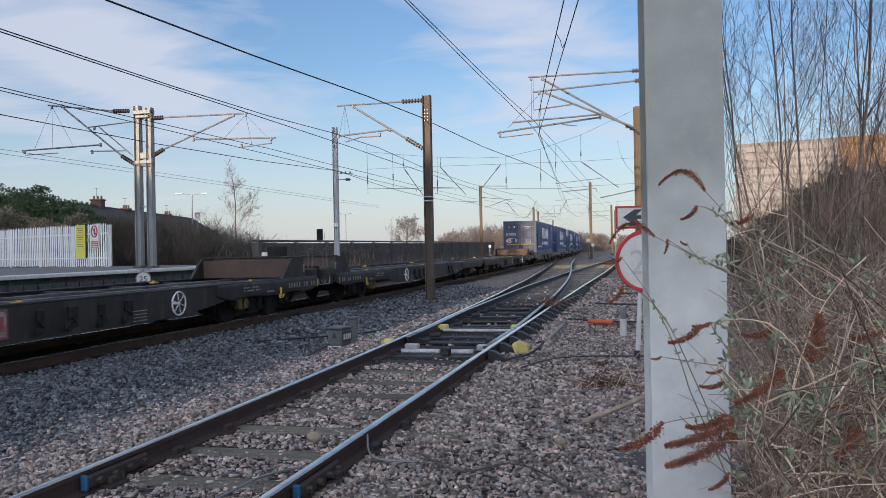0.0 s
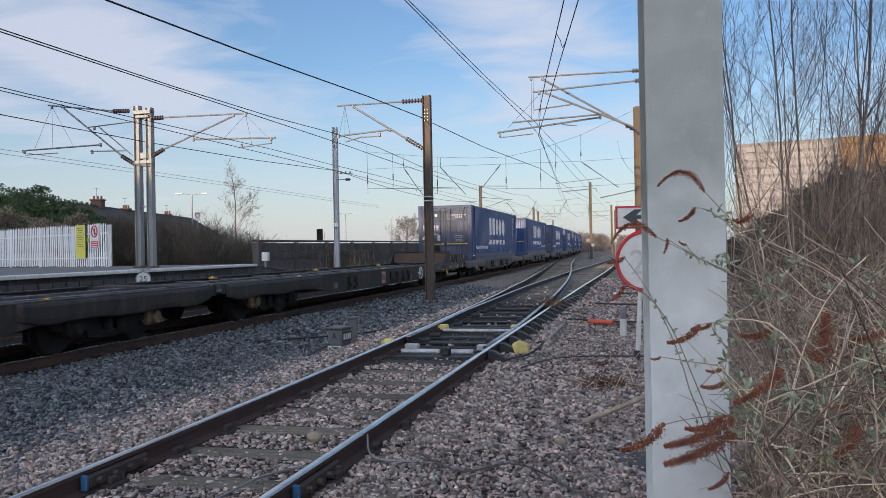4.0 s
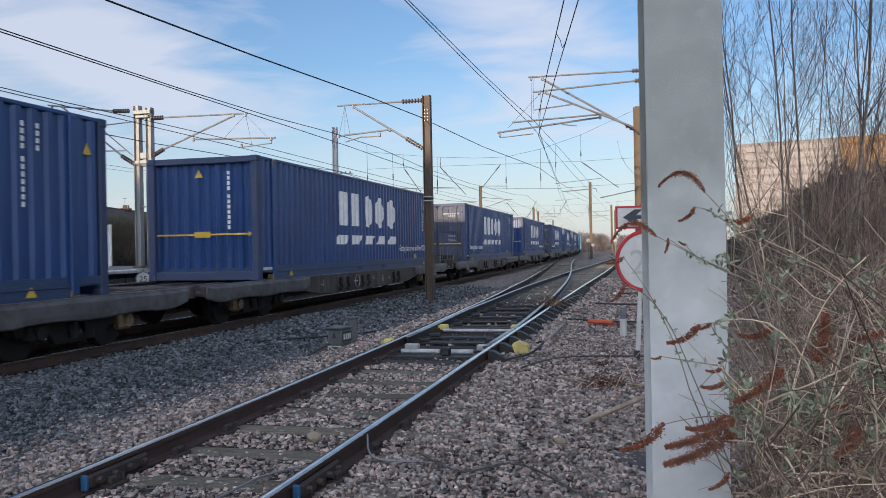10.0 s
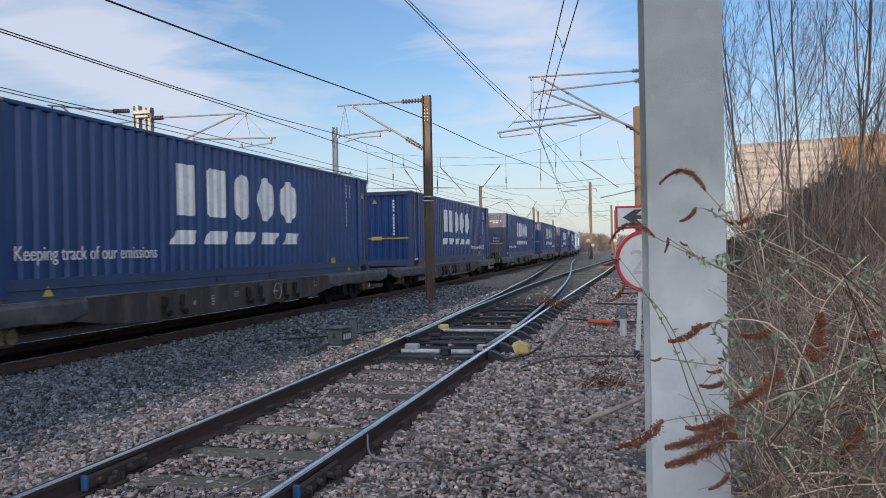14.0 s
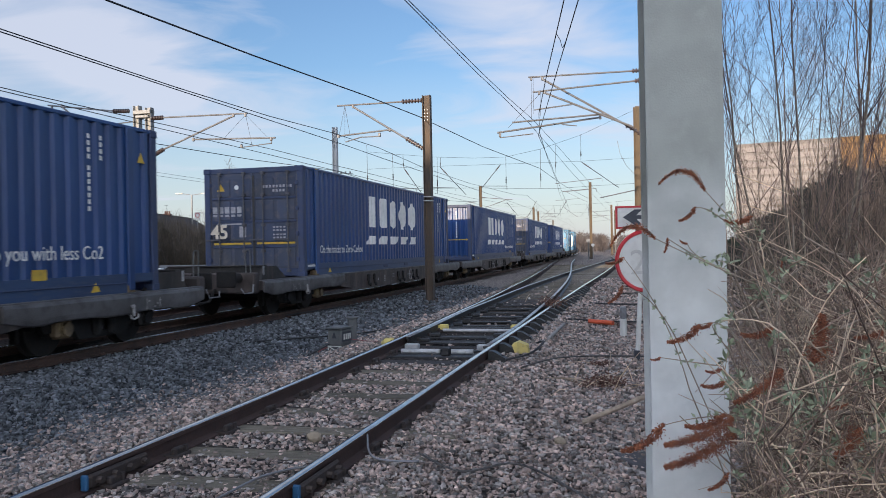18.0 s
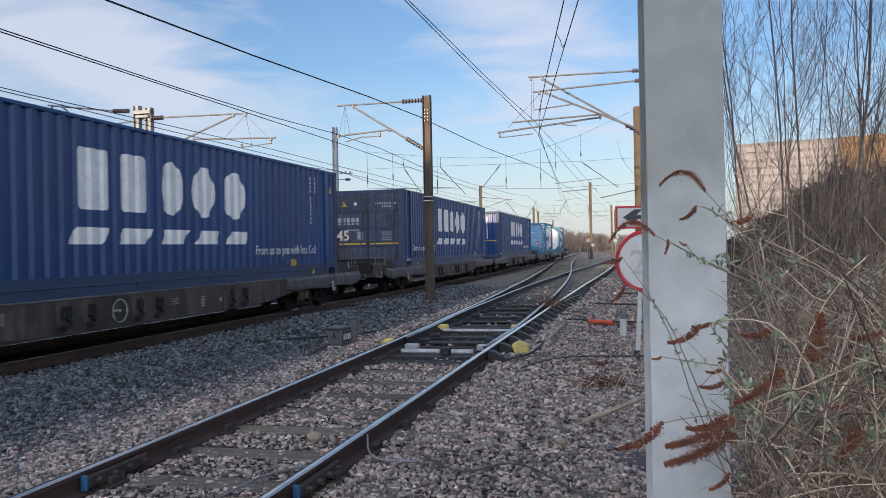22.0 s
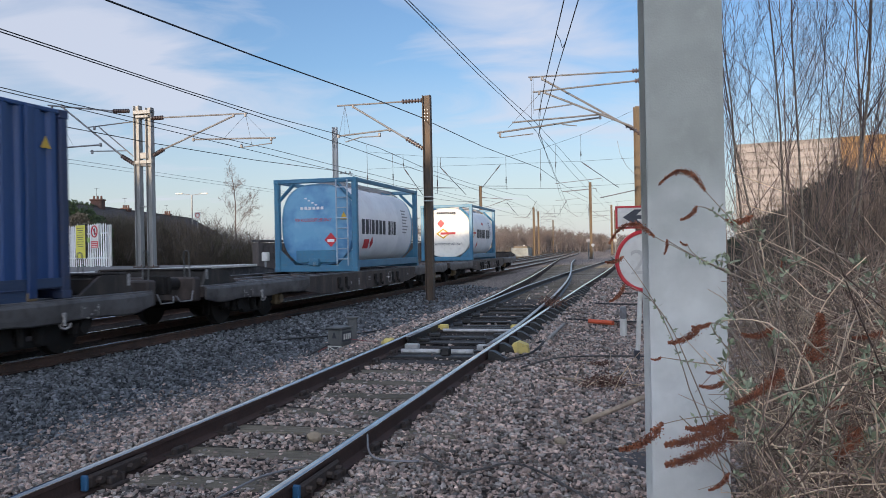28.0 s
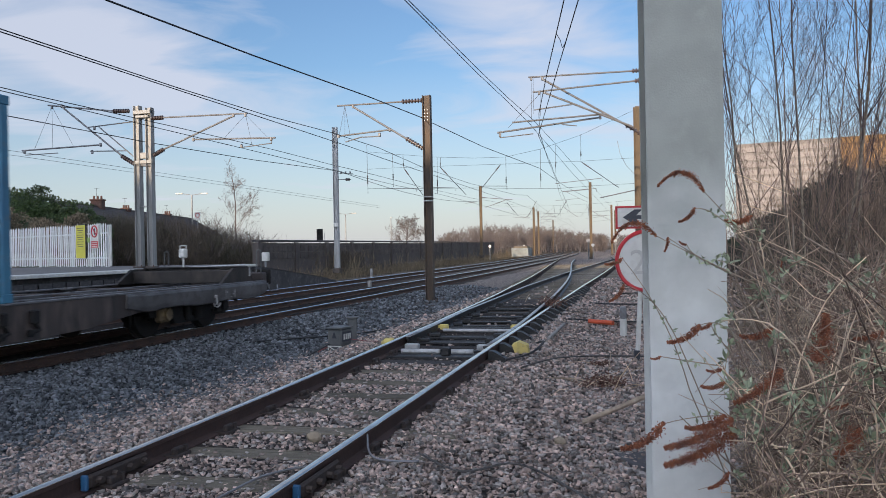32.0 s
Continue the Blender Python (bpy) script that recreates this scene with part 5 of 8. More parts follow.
def ride(ob, offset, length, z=0.0, turned=False):
    """Notes a thing of the train for motions(): offset of its lower-x end behind the first box."""
    MOVING.append((ob, offset, length, z, turned))


def train_pose(s, length, z, turned):
    a, b = trk(s + 0.14 * length), trk(s + 0.86 * length)
    d = (b - a).normalized()
    o = a - d * 0.14 * length
    if turned:
        o = o + d * length
    return pose(o.x, o.y, z, 0, 0, math.degrees(math.atan2(d.y, d.x)) + (180 if turned else 0))


TIMES, PLACES = [q[0] for q in RUN], [q[1] for q in RUN]


def roll(w, off, length, turned):
    """Turns a wheelset at rolling pace while its wagon is in sight."""
    x = w.matrix_basis.translation.x
    at = off + (length - x if turned else x)
    ang, rows, t, last = 0.0, [(0.0, pose(x, 0, 0.365))], 0.0, PLACES[0]
    while t < SPAN - 0.07:
        t = t + 1 / 15
        s = float(np.interp(t, TIMES, PLACES))
        if -3 < s + at < 48:
            ang += (s - last) / 0.365 * (-1 if turned else 1)
            rows.append((t, Matrix.Translation((x, 0, 0.365)) @ Matrix.Rotation(ang, 4, "Y")))
        last = s
    rows.append((SPAN, rows[-1][1]))
    walk(w, rows)


def motions():
    sway()
    for ob, off, length, z, turned in MOVING:
        walk(ob, [(t, train_pose(s + off, length, z, turned)) for t, s in RUN])
        for w in [c for c in ob.children_recursive if c.name.startswith("wheelset")]:
            roll(w, off, length, turned)


def build_train():
    bases = {}
    for k, st in enumerate(PITCH_STARTS):
        for half in (0, 1):
            ln = WE if k < 2 else WL
            w = copy_thing(bases[k < 2], Matrix()) if bases.get(k < 2) else flat_wagon(Matrix(), ln, k < 2)
            bases.setdefault(k < 2, w)
            if k == 6 and half:
                lamp = part("tail_lamp", M().box((0.28, -0.55, 1.36), (0.16, 0.14, 0.20), bev=0.03).tube([(0.28, -0.62, 1.42), (0.28, -0.62, 1.52), (0.28, -0.48, 1.52), (0.28, -0.48, 1.42)], 0.012, 6).tube([(0.28, -0.55, 0.95), (0.28, -0.55, 1.28)], 0.02, 6), m_sign, w, "white portable tail lamp")
                part("lens", M().tube([(0.19, -0.55, 1.36), (0.205, -0.55, 1.36)], 0.05, 12), m_red, lamp)
            ride(w, st + half * (ln + 0.02), ln, 0.0, bool(half))
            if k < 2:
                w["label"] = "empty rust-brown low container flat wagon on two bogies"
            elif k == 6:
                w["label"] = "grimy low flat wagon carrying a tank container"
    A, B = "Keeping track of our emissions", "Getting this to you with less CO2"
    F = "From us to you with less Co2"
    boxes = ((0.0, True, A, 0.95), (18.56, False, B, 9.6), (37.96, True, A, 0.95), (56.41, False, F, 9.6), (75.96, True, "On the tracks to Zero-Carbon", 0.95), (94.34, False, F, 9.6),
             (114.17, True, "Getting it to you with less Co2", 0.95), (132.24, False, B, 9.6))
    for off, lead, text, at in boxes:
        c = box_container(Matrix(), lead, text, at, "dark blue corrugated container, doors leading, on a flat wagon" if lead else "dark blue corrugated container with yellow-arrowed blank end leading")
        ride(c, off, BOX_L, ZB)
    ride(tank_container(Matrix(), False, "white tank with blue end and ladder in a blue frame"), 157.40, 6.058, ZB)
    ride(tank_container(Matrix(), True, "white tank with cream end and placards in a blue frame"), 172.70, 6.058, ZB)


build_train()

# ---- overhead line: masts, cantilevers, wires ----
UPV = Vector((0, 0, 1))


def hmast(name, m, height, w, material, label, group="overhead line masts", holes=False):
    """An H-section mast; its foot at the pose m, flanges across x."""
    t = thing(name, m, label, "mast", group)
    b, th = w / 2, 0.018
    poly = [(-b, -b), (b, -b), (b, -b + th), (th / 2, -b + th), (th / 2, b - th), (b, b - th), (b, b), (-b, b), (-b, b - th), (-th / 2, b - th), (-th / 2, -b + th), (-b, -b + th)]
    part("shaft", M().prism(poly, 2, 0.0, height), material, t)
    part("foot", M().box((0, 0, -0.04), (w * 1.7, w * 1.7, 0.26), bev=0.03), m_tie, t, "dirty concrete foot")
    bolts = M()
    for i in (-1, 1):
        for j in (-1, 1):
            bolts.tube([(i * w * 0.7, j * w * 0.7, 0.07), (i * w * 0.7, j * w * 0.7, 0.14)], 0.016, 6)
    part("holding_bolt", bolts, m_rail_rust, t)
    if holes:
        pl = M()
        for j in range(4):
            for i in (-1, 1):
                pl.tube([(-b - 0.006, i * w * 0.18, height - 0.75 + j * 0.1), (-b, i * w * 0.18, height - 0.75 + j * 0.1)], 0.016, 8)
        part("bolt_head", pl, m_bright, t)
    return t


def ribs(m, a, b, r=0.075, n=7):
    a, b = Vector(a), Vector(b)
    pts, rad = [a], [r * 0.5]
    for i in range(n):
        for u, q in ((0.26, 0.5), (0.32, 1.0), (0.66, 0.92), (0.72, 0.5)):
            pts.append(a.lerp(b, (i + u) / n)); rad.append(r * q)
    return m.tube(pts + [b], rad + [r * 0.5], 10)


def cantilever(parent, tubes, insulators, clamps=(), label="", thin=()):
    """Tubes, insulators and hangers, in the parent's space."""
    for a, b, r in tubes:
        part("tube", M().tube([a, b], r, 8), m_tube, parent)
    for a, b in insulators:
        part("insulator", ribs(M(), a, b), m_insul, parent, "dark ribbed insulator")
    for c in clamps:
        part("clamp", M().box(c, (0.07, 0.07, 0.12), bev=0.015), m_tube, parent)
    for pts in thin:
        part("hanger", M().tube(pts, 0.005, 5), m_wire, parent)


def line_mast(s, e, zf, height, w, material, label, holes=False):
    t = hmast("overhead_line_mast", on_line(s, e, zf), height, w, material, label, holes=holes)
    return t


# mast with an arm over the near main line; local y runs to the far side, so arms reach +y
mm_ = line_mast(23.2, -2.51, -0.26, 6.2, 0.235, m_mast_brown, "dark brown steel mast with an arm over the main line", True)
Z0 = 0.26
cantilever(mm_, [((0, 0.75, 5.80 + Z0), (0, 2.85, 5.80 + Z0), 0.026), ((0, 0.62, 4.66 + Z0), (0, 2.33, 5.74 + Z0), 0.03), ((0, 1.17, 4.98 + Z0), (0, 2.83, 4.87 + Z0), 0.026), ((0, 1.50, 4.80 + Z0), (0, 2.10, 4.80 + Z0), 0.018), ((0, 2.10, 4.80 + Z0), (0, 2.6, 4.68 + Z0), 0.018)],
           [((0, 0.12, 5.80 + Z0), (0, 0.78, 5.80 + Z0)), ((0, 0.13, 4.36 + Z0), (0, 0.66, 4.69 + Z0))],
           [(0, 2.33, 5.76 + Z0), (0, 1.17, 4.98 + Z0), (0, 2.83, 4.87 + Z0), (0, 1.5, 4.84 + Z0), (0, 0.12, 5.36 + Z0)], thin=[[(0, 2.6, 5.78 + Z0), (0, 2.8, 4.9 + Z0)], [(0, 2.6, 5.78 + Z0), (0, 2.45, 4.9 + Z0)], [(0, 2.6, 5.78 + Z0), (0, 2.62, 4.7 + Z0)]])
part("band", M().box((0, 0, 3.05), (0.25, 0.25, 0.03), bev=0.004).box((0, 0, 3.17), (0.25, 0.25, 0.03), bev=0.004), m_bright, mm_, "pale strap round the mast")

# twin masts on the platform: one arm each way
ml = hmast("overhead_line_mast", on_line(22.6, 6.91, 0.88), 5.22, 0.20, m_mast_grey, "pale grey steel mast standing on the platform, arm over far side")
cantilever(ml, [((0, 0.86, 5.11), (0, 3.35, 5.45), 0.026), ((0, 0.55, 3.62), (0, 2.82, 5.37), 0.03), ((0, 1.38, 4.05), (0, 4.4, 4.0), 0.026), ((0, 0.02, 4.74), (0, 1.86, 4.64), 0.02), ((0, 0.1, 3.56), (0, 1.43, 4.63), 0.02), ((0, 0.4, 3.81), (0, 1.77, 3.86), 0.018), ((0, 3.0, 3.86), (0, 4.27, 3.85), 0.016), ((0, 0.1, 3.35), (0, -0.5, 3.30), 0.05)],
           [((0, 0.3, 5.08), (0, 0.9, 5.11)), ((0, 0.12, 3.36), (0, 0.62, 3.66))], [(0, 2.82, 5.39), (0, 3.2, 5.38), (0, 1.38, 4.05), (0, 4.3, 3.95), (0, 1.6, 4.6), (0, 1.7, 3.83)],
           thin=[[(0, 3.2, 5.4), (0, 2.4, 4.05)], [(0, 3.2, 5.4), (0, 3.9, 4.05)], [(0, 3.2, 5.4), (0, 3.2, 4.05)]])
part("spreader", M().box((0, -0.22, 5.0), (0.26, 0.62, 0.12), bev=0.01).box((0, -0.22, 4.86), (0.24, 0.46, 0.08), bev=0.01).box((0, -0.22, 3.42), (0.16, 0.66, 0.11), bev=0.01).box((0, -0.22, 3.62), (0.14, 0.3, 0.2), bev=0.02).box((0, -0.22, 2.0), (0.12, 0.5, 0.05), bev=0.01), m_mast_grey, ml)
ml2 = hmast("overhead_line_mast", on_line(22.6, 6.48, 0.88), 5.14, 0.20, m_mast_grey, "pale grey steel mast paired with another, arm over near track")
cantilever(ml2, [((0, -0.46, 4.80), (0, -3.42, 4.76), 0.026), ((0, -0.45, 3.78), (0, -2.95, 4.71), 0.03), ((0, -1.55, 4.05), (0, -4.35, 3.96), 0.026), ((0, -3.2, 3.72), (0, -4.2, 3.80), 0.016), ((0, -4.25, 3.95), (0, -4.2, 3.78), 0.014)],
           [((0, -0.10, 4.80), (0, -0.50, 4.80)), ((0, -0.13, 3.62), (0, -0.50, 3.80))], [(0, -2.95, 4.73), (0, -3.35, 4.72), (0, -1.55, 4.05), (0, -4.2, 3.93), (0, -3.2, 3.76)],
           thin=[[(0, -3.36, 4.72), (0, -2.6, 4.02)], [(0, -3.36, 4.72), (0, -3.55, 3.8)], [(0, -3.36, 4.72), (0, -4.1, 3.97)]])

m3 = line_mast(39.5, 6.76, 0.34, 7.45, 0.24, m_mast_pale, "pale galvanised mast on the low bank")
cantilever(m3, [((0, -0.1, 4.72), (0, -0.85, 4.70), 0.02), ((0, -0.2, 5.02), (0, -0.95, 5.0), 0.012)], [((0, -0.55, 4.70), (0, -0.78, 4.70))], [(0, -0.3, 5.08), (0, -0.55, 5.07), (0, -0.8, 5.06)])
part("sign_plate", M().box((-0.14, -0.02, 2.35), (0.02, 0.26, 0.2), bev=0.004), m_sign, m3, "small white plate")
m4 = line_mast(82.0, 6.75, 0.5, 7.25, 0.26, m_mast_rust, "ochre-brown mast in low sun by the wall")
cantilever(m4, [((0, -0.5, 6.0), (0, -3.3, 5.7), 0.03), ((0, 0.5, 5.6), (0, 1.6, 5.5), 0.03), ((0, -0.5, 5.0), (0, -2.6, 5.7), 0.03)], [((0, -0.1, 6.0), (0, -0.5, 6.0))])
for s, e, h in ((126.0, 5.4, 7.6), (150.0, 6.4, 8.0), (97.0, -3.95, 9.0), (133.0, -6.6, 8.0), (165.0, -8.0, 8.4), (205.0, 5.6, 8.0)):
    m5 = line_mast(s, e, -0.1, h, 0.32, m_mast_rust, "distant ochre-brown overhead line mast")
    o = -1 if e > 0 else 1
    cantilever(m5, [((0, o * 0.3, h - 0.9), (0, o * 3.6, h - 1.1), 0.02), ((0, o * 0.3, h - 2.4), (0, o * 2.8, h - 1.1), 0.02), ((0, o * 1.2, h - 1.9), (0, o * 4.2, h - 2.1), 0.018)], [])

# mast behind the near pole, with two long arms over the siding
ma = hmast("overhead_line_mast", pose(6.45, 24.0, 0.25, 0, 0, 0), 6.6, 0.24, m_mast_rust, "ochre-brown mast carrying two arms over the siding")
X0, ZA = -6.45, -0.25
cantilever(ma, [((2.64 + X0, 0, 6.40 + ZA), (5.75 + X0, 0, 6.53 + ZA), 0.026), ((2.71 + X0, -0.4, 5.88 + ZA), (5.7 + X0, -0.4, 6.15 + ZA), 0.026), ((3.05 + X0, 0, 6.34 + ZA), (5.60 + X0, 0, 4.88 + ZA), 0.032), ((3.05 + X0, -0.4, 5.86 + ZA), (5.6 + X0, -0.4, 4.82 + ZA), 0.03),
               ((1.68 + X0, 0, 4.77 + ZA), (4.75 + X0, 0, 5.17 + ZA), 0.028), ((2.1 + X0, -0.3, 5.02 + ZA), (4.85 + X0, -0.3, 5.22 + ZA), 0.026), ((2.75 + X0, -0.4, 5.36 + ZA), (3.85 + X0, -0.4, 5.50 + ZA), 0.02), ((3.6 + X0, 0, 4.98 + ZA), (4.05 + X0, 0, 4.93 + ZA), 0.016), ((1.75 + X0, 0, 4.62 + ZA), (2.75 + X0, 0, 4.72 + ZA), 0.016)],
           [((5.72 + X0, 0, 6.53 + ZA), (6.33 + X0, 0, 6.55 + ZA)), ((5.5 + X0, 0, 4.93 + ZA), (6.3 + X0, 0, 4.45 + ZA)), ((5.7 + X0, -0.4, 6.15 + ZA), (6.2 + X0, -0.4, 6.19 + ZA))],
           [(3.05 + X0, 0, 6.36 + ZA), (2.72 + X0, 0, 6.36 + ZA), (4.75 + X0, 0, 5.17 + ZA), (1.76 + X0, 0, 4.7 + ZA), (3.05 + X0, -0.4, 5.88 + ZA), (2.9 + X0, -0.4, 5.86 + ZA)],
           thin=[[(2.74 + X0, 0, 6.36 + ZA), (2.70 + X0, 0, 5.05 + ZA)], [(2.80 + X0, 0, 6.36 + ZA), (2.76 + X0, 0, 5.3 + ZA)], [(2.95 + X0, -0.4, 5.86 + ZA), (2.0 + X0, 0, 4.9 + ZA)], [(2.95 + X0, -0.4, 5.86 + ZA), (2.95 + X0, -0.2, 5.2 + ZA)]])
mb = hmast("overhead_line_mast", pose(8.05, 33.0, 0.2, 0, 0, 4), 6.8, 0.26, m_mast_rust, "ochre-brown mast beyond the speed sign")
cantilever(mb, [((-0.12, 0, 3.4), (-1.6, 0, 3.1), 0.02), ((-0.12, 0, 4.0), (-0.5, 0, 4.4), 0.008), ((-0.5, 0, 4.4), (-0.75, 0, 4.9), 0.008), ((-0.75, 0, 4.9), (-0.85, 0, 5.4), 0.008)], [])
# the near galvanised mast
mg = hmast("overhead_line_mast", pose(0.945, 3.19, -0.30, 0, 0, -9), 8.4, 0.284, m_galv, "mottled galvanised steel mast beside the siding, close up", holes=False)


def wire(name, pts, r=0.0098, label="thin dark overhead line wire"):
    ob = new(name, M().tube(pts, r, 5).mesh(name, m_wire))
    return tagged(ob, label, "wire", "overhead wires")


def span(a, b, sag, n=10):
    a, b = Vector(a), Vector(b)
    return [a.lerp(b, i / n) - UPV * sag * 4 * (i / n) * (1 - i / n) for i in range(n + 1)]


def along(e, z, s0, s1, st=8.0):
    n = max(1, round((s1 - s0) / st))
    return [trk(s0 + (s1 - s0) * i / n, e, z) for i in range(n + 1)]


wire("contact_wire", along(0.02, 4.555, -30, 23.2) + along(0.05, 4.54, 27, 42) + along(0.1, 4.58, 50, 66) + along(-0.2, 4.6, 74, 200))
wire("contact_wire", along(3.45, 4.63, -30, 39.5) + along(3.2, 4.68, 48, 200))
wire("contact_wire", along(10.9, 4.62, -30, 60), 0.0065, label="dark wire over the far platform line")
wire("carrier_wire", along(0.03, 4.60, -30, 14) + [trk(q, 0.15, z) for q, z in ((18.2, 4.70), (22.2, 4.84), (26.6, 4.90), (32.4, 4.76), (41.8, 4.80), (50, 5.0), (59.2, 5.23), (66, 5.6))])
wire("carrier_wire", along(3.47, 4.70, -30, 14) + [trk(q, 3.4, z) for q, z in ((18.8, 4.75), (25, 4.82), (30.4, 4.82), (35.4, 4.86), (44.6, 4.88), (60, 5.1), (82, 5.7))])
wire("carrier_wire", along(10.9, 4.76, -30, 60), 0.0065, label="dark wire over the far platform line")
wire("carrier_wire", [trk(66 + 60 * i / 10, 0.1, 5.6 - 2.8 * (i / 10) * (1 - i / 10)) for i in range(11)] + along(0.1, 5.5, 140, 200))
wire("feeder_wire", [trk(-20, -2.4, 3.9), trk(-6, -2.4, 4.05), trk(8.6, -2.4, 4.51), trk(12.4, -2.4, 4.69), trk(18.2, -2.4, 5.03), trk(22.9, -2.4, 5.25), Vector((-0.33, 24.94, 5.28)), Vector((1.68, 32.3, 5.4)), Vector((5.31, 43.67, 5.6)), Vector((8.95, 58.6, 5.7)), Vector((15.12, 81.3, 5.9)), Vector((24.0, 140, 6.4))], 0.0135)
wire("feeder_wire", [trk(-20, 6.8, 5.05)] + [trk(17, 6.8, 4.92), trk(22.9, 6.75, 4.97), trk(30, 6.7, 5.13), trk(39.5, 6.6, 5.5)] + span(trk(39.5, 6.6, 5.5), trk(82, 6.6, 6.2), 0.6), 0.0135)
wire("crossover_wire", [Vector(q) for q in ((-4.6, -3.0, 5.2), (-0.52, 12.42, 5.2), (0.83, 17.75, 5.2), (1.75, 21.18, 5.2), (2.77, 25.14, 5.2), (3.34, 27.59, 5.2), (5.15, 35.15, 5.2), (6.92, 42.66, 5.2), (10.2, 56.0, 5.2), (17.5, 86.0, 5.2))], 0.008)
wire("crossover_wire", [Vector(q) for q in ((-4.5, -3.0, 5.24), (-0.47, 12.55, 5.24), (0.9, 17.77, 5.24), (1.82, 21.16, 5.24), (2.82, 24.63, 5.24), (4.7, 32.0, 5.24), (8.94, 49.05, 5.24), (17.5, 84.0, 5.4))], 0.008)
wire("siding_wire", [Vector(q) for q in ((0.7, -2.0, 5.2), (1.96, 12.57, 5.2), (2.41, 18.24, 5.2), (2.84, 23.26, 5.2), (3.35, 27.32, 5.2), (4.73, 35.75, 5.2), (6.53, 46.05, 5.2), (8.59, 59.0, 5.2), (15.0, 96.0, 5.2))])
wire("siding_wire", [Vector(q) for q in ((1.1, -2.0, 5.12), (2.14, 12.32, 5.12), (2.52, 17.31, 5.12), (3.11, 24.89, 5.12), (3.3, 27.29, 5.12), (4.89, 36.2, 5.12), (6.51, 45.5, 5.12), (15.2, 95.0, 5.0))])
wire("jumper_wire", [Vector((2.06, 14.2, 5.12)), Vector((2.14, 14.25, 5.0)), Vector((2.2, 14.4, 4.9)), Vector((2.26, 14.5, 5.0)), Vector((2.31, 14.6, 5.12))], 0.006)
# headspans across all lines, with droppers and registration tubes
SPANS = thing("headspan", Matrix(), "cross-span wires with droppers and arms over the tracks", "overhead line")
for s, z in ((108.0, 7.0),):
    a, b = trk(s, 9.5, z), trk(s, -9.8, z + 0.25)
    wire("headspan_wire", span(a, b, 0.35), 0.008, "thin cross-span wire over the tracks")
    wire("headspan_wire", span(a - UPV * 1.35, b - UPV * 1.35, 0.05), 0.008, "thin cross-span wire over the tracks")
    for e in (-7.2, -3.4, 0.3, 1.1, 3.4, 6.6):
        q = trk(s, e, z - 0.12)
        d = new("dropper", ribs(M().tube([q, q - UPV * 1.6], 0.012, 5), q - UPV * 0.5, q - UPV * 0.95, 0.05, 5).mesh("dropper", m_wire))
        d.parent = SPANS
    for e0, e1 in ((1.2, 2.9), (3.2, 5.2), (-0.2, -2.0), (-3.2, -4.9)):
        q = new("registration_arm", M().tube([trk(s, e0, z - 0.2), trk(s, e0 + 0.02, z - 0.5), trk(s, e1, z - 1.85)], 0.022, 6).tube([trk(s, e1 - 0.9, z - 1.72), trk(s, e1 + 1.2, z - 1.68)], 0.016, 6).mesh("registration_arm", m_tube))
        q.parent = SPANS

